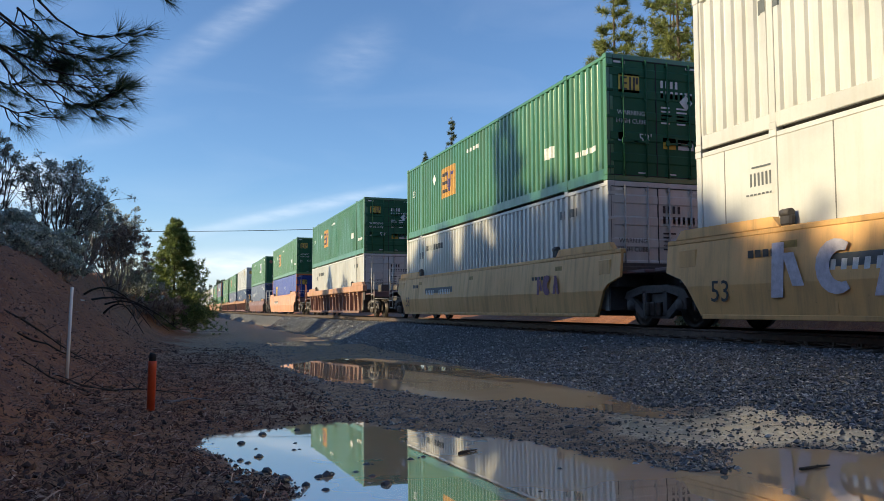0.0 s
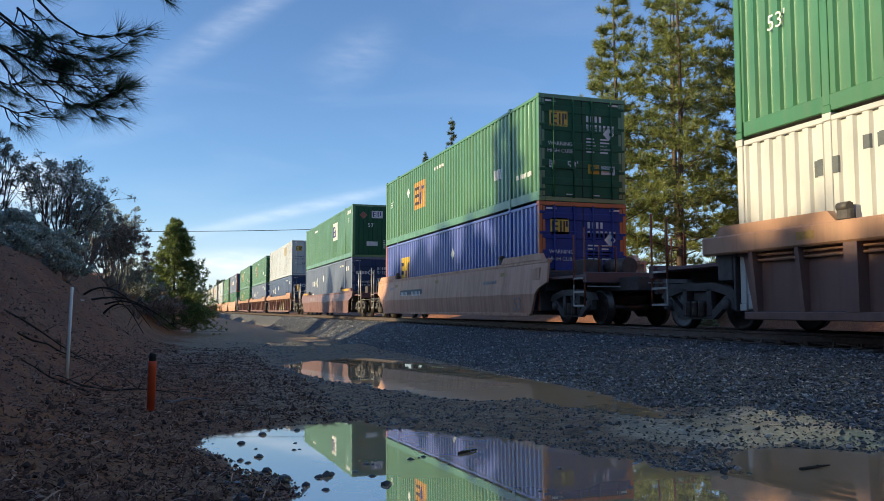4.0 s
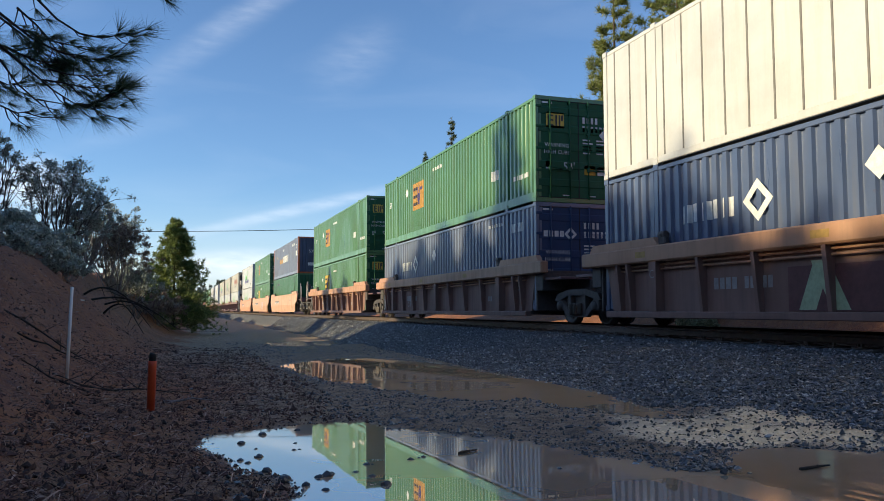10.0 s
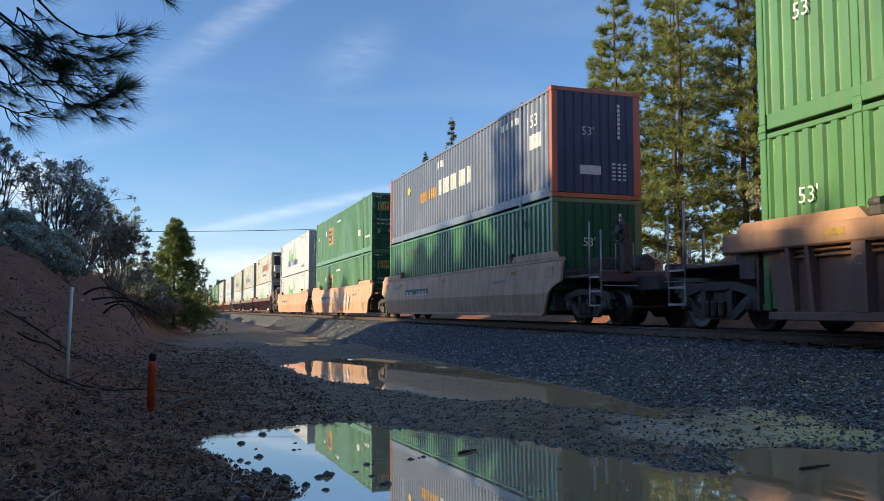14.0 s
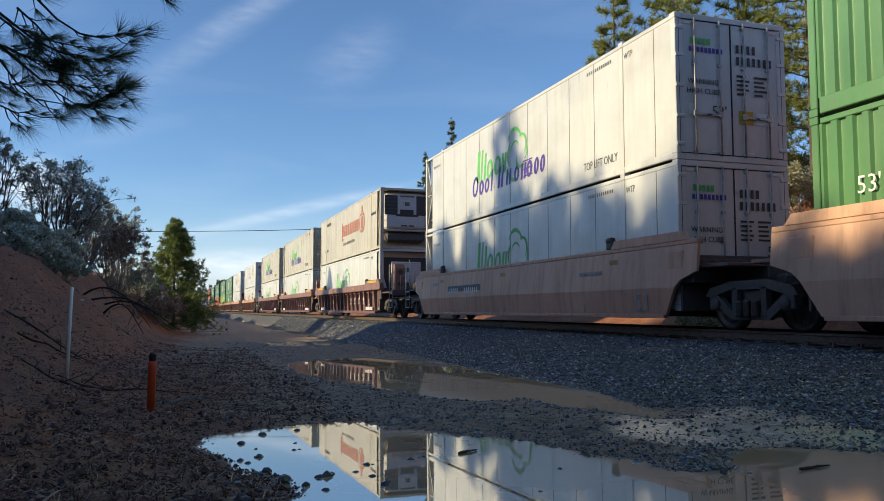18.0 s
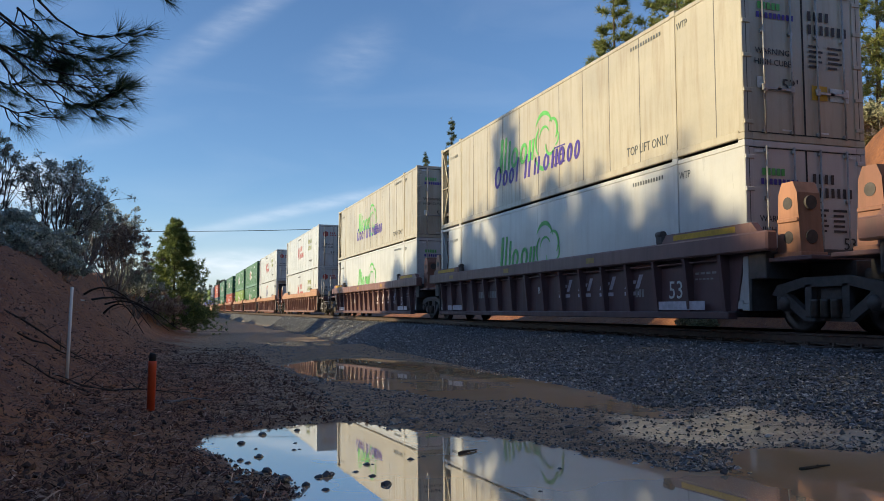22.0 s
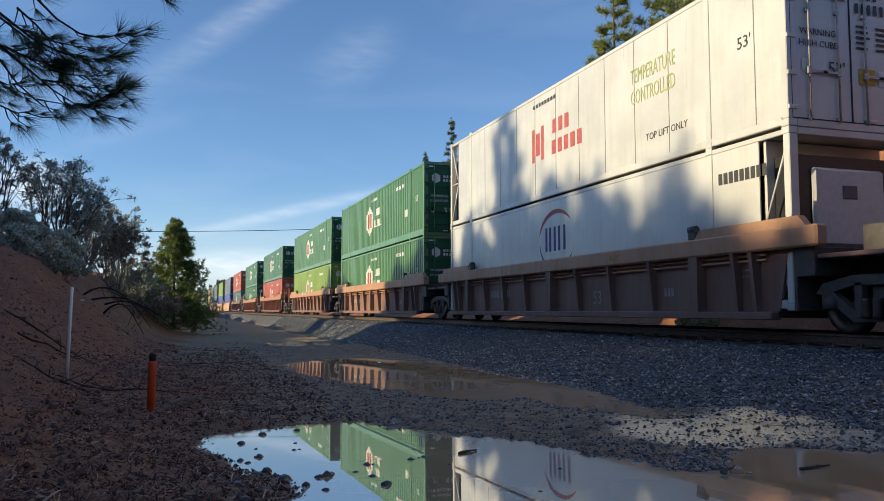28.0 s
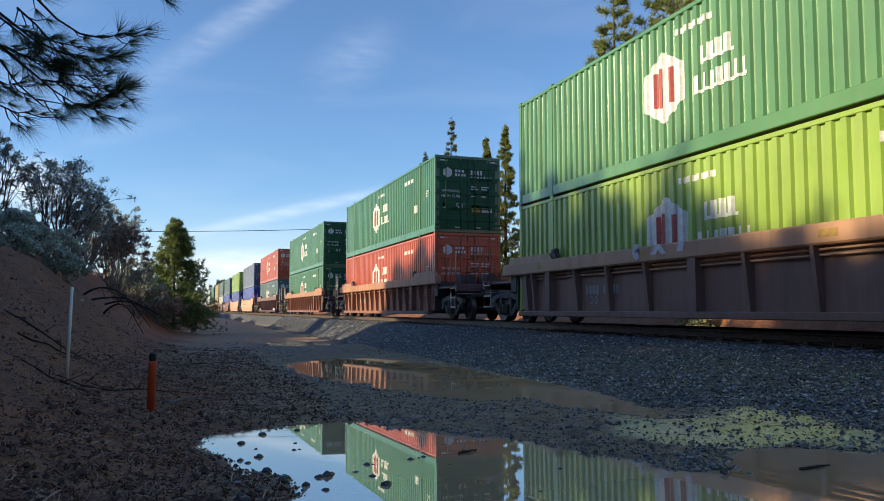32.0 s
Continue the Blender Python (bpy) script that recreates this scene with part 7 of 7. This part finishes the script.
def left_bank_plants():
    t = "grey-green manzanita bush with bare twisted limbs on the bank"
    arching_shrub(-3.50, 26.92, 3.25, 1.55, 3, M_MANZ_DARK, "tall arching manzanita with a thin grey crown on the bank", 0.075, 5600, 20)
    shrub(-2.92, 28.41, 2.76, 1.06, 4, M_MANZ_DARK, t, 0.065, 7000, 0.45, 28, flat=0.45)
    arching_shrub(-5.28, 26.20, 3.31, 0.97, 5, M_MANZ_DARK, t, 0.075, 3600, 14)
    shrub(-2.88, 17.81, 0.70, 0.64, 6, M_MANZ, "low silvery-leaved shrub on the lip of the bank", 0.067, 6500, 0.1, 26)
    shrub(-2.24, 18.44, 0.68, 0.51, 7, M_MANZ, "low silvery-leaved shrub on the lip of the bank", 0.068, 5500, 0.1, 24)
    shrub(-3.85, 21.02, 1.07, 0.86, 8, M_MANZ, "rounded silvery-leaved shrub on the lip of the bank", 0.078, 6500, 0.1, 26)
    shrub(-2.99, 22.23, 0.95, 0.66, 16, M_MANZ, "rounded silvery-leaved shrub on the lip of the bank", 0.080, 5000, 0.1, 22)
    shrub(-2.20, 33.38, 3.16, 1.32, 9, M_RUSSET, "russet half-dead shrub with pale dry leaves on the bank", 0.075, 11000, 0.35, 30)
    shrub(-1.82, 39.24, 2.78, 1.44, 10, M_MANZ_DARK, "dark tangled shrub at the foot of a young fir", 0.105, 6000, 0.2, 22)
    shrub(-0.90, 46.00, 2.00, 1.30, 12, M_RUSSET, "russet brush below the young fir", 0.110, 5000, 0.1, 20)
    fir(-0.1, 50.0, 6.6, 2.9, 13, M_FIR, "bushy young fir, yellow-green in the sun", None, 2.3)
    shrub(0.90, 62.00, 2.40, 1.60, 14, M_RUSSET, "dry brush at the end of the bank", 0.130, 5000, 0.1, 18)
    shrub(-3.60, 46.00, 4.20, 2.00, 15, M_MANZ_DARK, t, 0.110, 6500, 0.3, 22)
    # fallen dead limbs arch down the slope
    rnd = random.Random(31)
    for k, (x, y, dx, dy, ln) in enumerate([(-2.02, 19.87, 0.9, -0.5, 1.67), (-1.90, 20.44, 1.0, 0.1, 2.04), (-1.75, 22.23, 1.0, -0.3, 1.60), (-1.50, 18.77, 0.8, -0.7, 1.09)]):
        ob = new("dead_branch")
        z = ground_z(x, y)
        ob.matrix_basis = pose(x, y, z)
        b = Build()
        pts = []
        for i in range(9):
            t2 = i / 8
            px, py = dx * ln * t2, dy * ln * t2
            gz = ground_z(x + px, y + py) - z
            pts.append(Vector((px, py, max(gz, gz * 0.6 + 0.52 * math.sin(math.pi * min(1, t2 * 1.02)) * (1 - 0.25 * k / 4)) - 0.02)))
        b.tube(pts, 0.027, 6, 0.006)
        for i in range(10):
            p = pts[rnd.randint(2, 7)]
            q = p + Vector((rnd.gauss(0, 0.3), rnd.gauss(0, 0.3), rnd.uniform(-0.35, 0.3)))
            b.tube([p, p.lerp(q, 0.5) + Vector((0, 0, 0.06)), q], 0.010, 4, 0.003)
        part("limb", b, M_DARKTWIG, ob)
        tagged(ob, "dead dark branch arching over the bank slope", "branch", "dead branches on the slope")
    for k, (x, y, ln, a) in enumerate([(-0.95, 7.29, 1.16, 20), (-1.41, 8.43, 1.03, 60), (-0.08, 7.04, 0.39, 5), (-0.63, 7.00, 0.52, 175), (0.69, 14.78, 0.57, 10), (-1.24, 6.28, 0.82, 110), (-1.66, 9.13, 1.00, 35), (0.56, 14.15, 0.37, 150), (2.68, 2.94, 0.20, 10), (1.40, 3.91, 0.14, 30)]):
        ob = new("fallen_stick")
        ca, sa = math.cos(radians(a)), math.sin(radians(a))
        b = Build()
        z = max(ground_z(x, y), float(water_level(y)))
        pts = [Vector((ca * ln * t2, sa * ln * t2, max(ground_z(x + ca * ln * t2, y + sa * ln * t2), float(water_level(y + sa * ln * t2))) - z + 0.005 + (0.014 if ln > 0.27 else 0.002) * math.sin(3 * t2))) for t2 in (0, 0.2, 0.4, 0.6, 0.8, 1.0)]
        b.tube(pts, 0.012 if ln > 0.27 else 0.009, 6, 0.004)
        for i in range(5 if ln > 0.27 else 2):
            p = pts[rnd.randint(1, 4)]
            q = p + Vector((rnd.gauss(0, 0.2), rnd.gauss(0, 0.2), rnd.uniform(0.02, 0.25 if ln > 0.27 else 0.06))) * ln * 0.7
            b.tube([p, q], 0.005, 4, 0.002)
        ob.matrix_basis = pose(x, y, z)
        part("limb", b, M_DARKTWIG if k != 2 else M_TWIG, ob)
        tagged(ob, "fallen dead stick on the dirt", "branch", "fallen sticks")


def overhanging_pine():
    """A ponderosa beside the camera whose long-needled boughs hang into the picture."""
    ob = new("pine_tree")
    ob.matrix_basis = pose(-4.2, 5.2, ground_z(-4.2, 5.2) - 0.1)
    gz = ground_z(-4.2, 5.2) - 0.1
    tagged(ob, "ponderosa pine beside the camera with long dark drooping needles", "tree")
    part("trunk", Build().tube([(0.05 * math.sin(i), 0.04 * math.cos(i * 1.3), i * 1.5) for i in range(10)], 0.30, 12, 0.06), M_BARK, ob)
    rnd = random.Random(5)
    lb, base, dirs = Build(), [], []
    o = Vector((-4.2, 5.2, gz))

    def bough(points, r, twigs, spread=0.16):
        pts = [Vector(p) - o for p in points]
        lb.tube(pts, r, 6, r * 0.35)
        for s in range(len(pts) - 1):
            for k in range(twigs):
                t = (k + rnd.random()) / twigs
                p = pts[s].lerp(pts[s + 1], t)
                d = (pts[s + 1] - pts[s]).normalized()
                q = p + d * rnd.uniform(0.05, 0.16) + Vector((rnd.gauss(0, spread), rnd.gauss(0, spread), rnd.gauss(-0.01, spread * 0.7)))
                lb.tube([p, p.lerp(q, 0.5) + Vector((0, 0, -0.02)), q], 0.006, 5, 0.003)
                base.append(q)
                dirs.append((q - p).normalized() + d * 0.6)
        base.append(pts[-1])
        dirs.append((pts[-1] - pts[-2]).normalized())

    for b in BOUGHS:
        bough(*b)
    part("branchwork", lb, M_DARKTWIG, ob)
    needle_mesh("crown", [tuple(p) for p in base], [tuple(d) for d in dirs], 0.205, 0.0036, 42, M_PINE_DARK, 9, ob, 0.38)


# points, thickness, twigs along each span, scatter
BOUGHS = [
    ([(-4.15, 5.3, 4.3), (-2.4, 6.3, 3.5), (-1.4, 6.7, 3.0)], 0.03, 1, 0.06),
    ([(-1.4, 6.7, 3.0), (-1.09, 6.8, 2.80), (-0.95, 6.8, 2.66), (-0.78, 6.8, 2.56), (-0.62, 6.8, 2.54), (-0.52, 6.8, 2.57)], 0.012, 1, 0.05),
    ([(-4.15, 5.3, 3.6), (-2.4, 6.3, 3.0), (-1.34, 6.7, 2.63), (-1.1, 6.8, 2.47)], 0.022, 2, 0.06),
    ([(-1.1, 6.8, 2.47), (-0.95, 6.8, 2.41), (-0.80, 6.8, 2.36), (-0.68, 6.8, 2.36)], 0.009, 3, 0.06),
    ([(-1.2, 6.8, 2.55), (-1.0, 6.8, 2.48), (-0.82, 6.85, 2.47), (-0.66, 6.85, 2.47)], 0.008, 3, 0.06),
    ([(-1.25, 6.9, 2.75), (-1.1, 6.9, 2.62), (-1.0, 6.95, 2.5), (-0.92, 6.95, 2.4)], 0.010, 5, 0.09),
    ([(-1.4, 7.0, 2.7), (-1.2, 7.0, 2.55), (-1.05, 7.0, 2.42), (-0.95, 7.0, 2.36)], 0.010, 5, 0.09),
    ([(-1.45, 6.9, 2.45), (-1.3, 6.9, 2.42), (-1.15, 6.95, 2.36), (-1.0, 6.95, 2.33)], 0.010, 6, 0.08),
    ([(-4.15, 5.3, 3.2), (-2.4, 6.2, 2.75), (-1.6, 6.6, 2.5), (-1.33, 6.7, 2.38)], 0.022, 1, 0.06),
    ([(-1.33, 6.7, 2.38), (-1.13, 6.8, 2.23), (-0.95, 6.8, 2.08), (-0.80, 6.8, 1.99)], 0.012, 2, 0.05),
    ([(-0.80, 6.8, 1.99), (-0.70, 6.8, 1.985), (-0.60, 6.8, 2.05), (-0.50, 6.8, 2.12)], 0.008, 5, 0.06),
    ([(-1.05, 6.8, 2.16), (-0.90, 6.8, 2.15), (-0.75, 6.8, 2.13), (-0.60, 6.8, 2.13)], 0.008, 3, 0.06),
    ([(-1.0, 6.8, 2.25), (-0.85, 6.8, 2.22), (-0.70, 6.8, 2.22), (-0.58, 6.8, 2.24)], 0.007, 3, 0.06),
    ([(-1.33, 6.7, 2.28), (-1.2, 6.75, 2.1), (-1.08, 6.8, 2.0), (-0.93, 6.8, 1.985), (-0.82, 6.8, 1.97)], 0.009, 1, 0.05),
    ([(-2.4, 6.4, 2.4), (-1.6, 6.7, 2.1), (-1.32, 6.8, 1.93), (-1.2, 6.8, 1.88), (-1.12, 6.8, 1.9)], 0.010, 3, 0.06),
    ([(-1.6, 6.8, 2.3), (-1.4, 6.8, 2.15), (-1.28, 6.8, 2.1), (-1.2, 6.8, 2.12)], 0.008, 4, 0.06),
    ([(-0.52, 6.8, 2.57), (-0.46, 6.8, 2.59), (-0.42, 6.8, 2.61)], 0.006, 2, 0.05),
    ([(-0.68, 6.8, 2.36), (-0.62, 6.8, 2.37), (-0.56, 6.8, 2.39)], 0.006, 2, 0.05),
    ([(-0.50, 6.8, 2.12), (-0.47, 6.8, 2.13), (-0.44, 6.8, 2.14)], 0.006, 2, 0.05),
    ([(-0.70, 6.8, 1.985), (-0.62, 6.8, 1.97), (-0.56, 6.8, 1.98)], 0.006, 2, 0.05),
    ([(-4.15, 5.3, 4.6), (-1.6, 6.6, 3.7), (-0.35, 6.8, 3.08), (-0.16, 6.8, 2.96)], 0.014, 2, 0.05),
    ([(-4.2, 5.2, 5.5), (-2.5, 5.0, 5.6), (-1.2, 4.6, 5.3)], 0.03, 6, 0.2),
    ([(-4.2, 5.2, 6.5), (-5.5, 6.5, 6.6), (-6.5, 7.6, 6.4)], 0.03, 6, 0.2),
    ([(-4.2, 5.2, 7.5), (-3.4, 6.6, 7.8), (-2.9, 7.6, 7.7)], 0.03, 6, 0.2),
    ([(-4.2, 5.2, 8.8), (-5.0, 4.0, 9.0), (-5.5, 3.2, 9.0)], 0.03, 6, 0.2),
]


def right_woods():
    t = "tall pine with sunlit yellow-green needles on the far bank"
    for k, (x, y, h, cr, sp, n) in enumerate([
            (25.8, 36.5, 22, 0.10, 4.6, 80), (22.9, 38.0, 19, 0.12, 3.4, 64), (29.2, 35.4, 22, 0.2, 3.2, 56), (29.6, 31.0, 24, 0.26, 3.6, 56), (30.7, 36.2, 20, 0.15, 3.0, 54),
            (35.0, 32.0, 19, 0.12, 3.4, 56), (29.5, 42.0, 22, 0.1, 3.8, 60), (37.0, 38.0, 23, 0.1, 3.8, 56), (38.5, 31.5, 20, 0.08, 3.2, 54),
            (44.0, 38.0, 24, 0.08, 4.2, 54), (26.5, 46.0, 18, 0.08, 3.2, 54), (41.0, 47.0, 24, 0.06, 4.2, 50), (33.5, 48.0, 23, 0.06, 4.0, 54)]):
        pine(x, y, h, cr, sp, n, 40 + k, M_PINE if k % 3 else M_PINE, t, (0.44, 0.04, 24), None, 0.26 if k == 3 else 0.2, 0.0, None, 16)
    for k, (x, y, h, w) in enumerate([(21.4, 23.0, 2.3, 1.7), (20.4, 24.2, 1.7, 1.3), (19.6, 25.8, 1.5, 1.2), (23.0, 20.8, 1.2, 1.1), (24.5, 22.5, 1.2, 1.2), (18.6, 25.4, 1.0, 0.8)]):
        shrub(x, y, h, w, 60 + k, M_PALE_BUSH, "pale sunlit manzanita on the orange cut bank", 0.10, 9000, 0.15, 28)
    thicket("far_bank_brush", (25, 50, 28, 52), 190, 1.6, M_MANZ_DARK, 70, "dark brush under the pines of the far bank", 0.16, 90)
    # conifers that rise over the train farther down the line
    for k, (x, y, h) in enumerate([(48.6, 140, 37.4), (43.6, 140, 30.6), (41.0, 103, 25.5), (44.7, 105, 28), (46.6, 100, 25.2), (50.5, 101, 26.5), (50.0, 92, 24), (36.0, 102, 17), (54, 112, 26)]):
        fir(x, y, h, h * (0.135 if k < 2 else 0.13), 80 + k, M_FAR_FIR if k < 2 else M_PINE, "slender conifer rising behind the train", -1.0, 1.1 if k < 2 else 2.0)


def far_woods():
    """The wooded skyline at the end of the line, and on to either side of it."""
    r = np.random.RandomState(90)
    n = 300
    x = np.concatenate([r.uniform(0, 60, 130), r.uniform(20, 420, n - 130)])
    y = np.concatenate([r.uniform(560, 640, 130), r.uniform(330, 560, n - 130)])
    h = r.uniform(16, 32, n) * np.where(np.arange(n) < 130, 0.75, 0.62)
    base, dirs = [], []
    for i in range(n):
        m = 60
        t = r.uniform(0.08, 1, m)
        a = r.uniform(0, 6.28, m)
        w = h[i] * 0.15 * (1.05 - t) * r.uniform(0.3, 1.1, m)
        base.append(np.stack([x[i] + np.cos(a) * w, y[i] + np.sin(a) * w, -1 + t * h[i]], 1))
        dirs.append(np.stack([np.cos(a), np.sin(a), np.full(m, -0.1)], 1))
    o = needle_mesh("far_wood", np.concatenate(base), np.concatenate(dirs), 1.7, 0.4, 12, M_HAZEWOOD, 91)
    tagged(o, "hazy conifer skyline far down the line", "woods", kind="stuff")


def oak(x, y, top, width, seed, label, leaf=0.22, n=14000):
    """A dense broad-leaved tree, leafy to the ground; top is its height above sea of the road."""
    g = ground_z(x, y)
    return shrub(x, y, top - g, width, seed, M_MANZ_DARK, label, leaf, n, 0.02, 60, None, M_TWIG, 8, "live_oak", 0.9)


def shade_trees():
    """Unseen trees on the bank beyond the picture's edge, set and sized to cast the shade on the passing train."""
    for k, (x, y, top, w) in enumerate(SHADE):
        oak(x, y, top, w, 120 + k, "dense dark oak added on the unseen bank to shade the train", *((0.34, 4200) if x < -11 else (0.24, 7000)))
    pine(-9.6, 22.6, 9.6, 0.2, 1.7, 46, 140, M_PINE_DARK, "dark pine added on the unseen bank to shade the train", (0.38, 0.045, 16), None, None, 0.0, None, 12)


    # unseen oaks, added behind the camera only to darken the container ends
    for k, (x, y, top, w) in enumerate([(-8, -16, 13, 5.0), (-1, -19, 15, 5.5), (6.0, -23, 14, 4.5), (-14, -12, 13, 5.0)]):
        oak(x, y, top, w, 160 + k, "unseen oak added behind the camera to darken the container ends", 0.5, 4200)


# place, height of the top, half width
SHADE = [(-9, -5, 7.15, 2.2), (-9, -1.5, 7.15, 2.2), (-9, 2, 7.15, 2.2), (-9, 5.5, 7.15, 2.2), (-9, 8.8, 7.1, 2.0), (-9.2, 14.6, 8.8, 1.9), (-9.2, 17.4, 9.0, 1.9), (-9.4, 20.0, 9.4, 1.7), (-9.4, 22.4, 10.6, 1.3), (-9, 25.2, 9.0, 1.9),
         (-9.4, 28.4, 8.9, 1.9), (-9.6, 31.6, 8.8, 1.9), (-9.8, 35, 8.5, 1.8), (-12, -3, 7.2, 2.4), (-12, 1.5, 7.2, 2.4), (-12, 6, 7.2, 2.4), (-12, 10.2, 7.2, 2.4), (-12, 16.4, 8.6, 2.4), (-12, 20.5, 8.8, 2.4), (-12, 25, 8.8, 2.4),
         (-12, 29.5, 8.6, 2.4), (-12, 34, 8.4, 2.4), (-9, 11.2, 7.1, 1.5), (-9.3, 13.2, 8.0, 1.5)]

left_bank_plants()
overhanging_pine()
right_woods()
far_woods()
shade_trees()


# ------------------------------------------------ markers and wire
def markers():
    x, y = -0.152, 6.1
    z = ground_z(x, y)
    ob = new("marker_stake")
    ob.matrix_basis = pose(x, y, z - 0.05, 0, 0.6, 0)
    tagged(ob, "orange plastic marker post with a black cap stuck in the dirt", "marker post")
    part("post", Build().tube([(0, 0, 0), (0, 0, 0.36), (0, 0, 0.40)], 0.029, 14, 0.029), M_STAKE, ob)
    part("cap", Build().tube([(0, 0, 0.395), (0, 0, 0.445), (0.003, 0, 0.455)], 0.026, 12, 0.021), M_RUBBER, ob)
    x, y = -0.86, 7.45
    z = ground_z(x, y)
    ob = new("survey_pole")
    ob.matrix_basis = pose(x, y, z - 0.05, 0, 1.2, 0)
    tagged(ob, "thin white fibreglass survey pole leaning slightly on the bank", "pole")
    part("rod", Build().tube([(0, 0, 0), (0, 0, 0.82)], 0.0135, 8, 0.0125), M_POLE, ob)
    x, y = -1.75, 16.9
    b = Build().box(-0.08, 0.08, -0.02, 0.02, -0.009, 0.009, 0.005).box(0.03, 0.12, -0.03, 0.006, -0.012, 0.007, 0.004)
    ob = part("tag", b, M_POLE)
    ob.matrix_basis = pose(x - 0.05, y, ground_z(x, y) + 0.012, 0, 0, 20)
    tagged(ob, "scrap of white plastic lying on the bank", "litter")
    # utility line across the valley
    a, c = Vector((-6.0, 92, 8.8)), Vector((40.0, 104, 13.0))
    pts = [a.lerp(c, i / 20) - Vector((0, 0, 0.5 * math.sin(math.pi * i / 20))) for i in range(21)]
    tagged(part("utility_wire", Build().tube(pts, 0.035, 5), M_WIRE), "black utility wire sagging across the line", "cable", kind="structure")


markers()
track()


# ------------------------------------------------ what moves
def motions():
    for ob, a, z in ROLLING:
        walk(ob, [(t, pose(TRACK_X, a - SPEED * t, z)) for t in (0.0, 16.0, END_T)])
    # wheels roll without slipping: about fifty degrees of turn from row to row
    turn = math.degrees(SPEED / AXLE_R)
    steps = int(END_T * FPS)
    first = {}
    for ob, a, z in ROLLING:
        for bg in ob.children:
            for wh in bg.children:
                if wh.name.startswith("wheelset"):
                    k = round(wh.location.y, 2)
                    if k not in first:
                        walk(wh, [(i / FPS, pose(0, k, AXLE_R, turn * i / FPS, 0, 0)) for i in range(steps + 1)])
                        first[k] = wh.animation_data
                    else:
                        # every other wheelset rolls by the same keys
                        wh.rotation_mode = "QUATERNION"
                        keys = wh.animation_data_create()
                        keys.action = first[k].action
                        keys.action_slot = first[k].action_slot


motions()
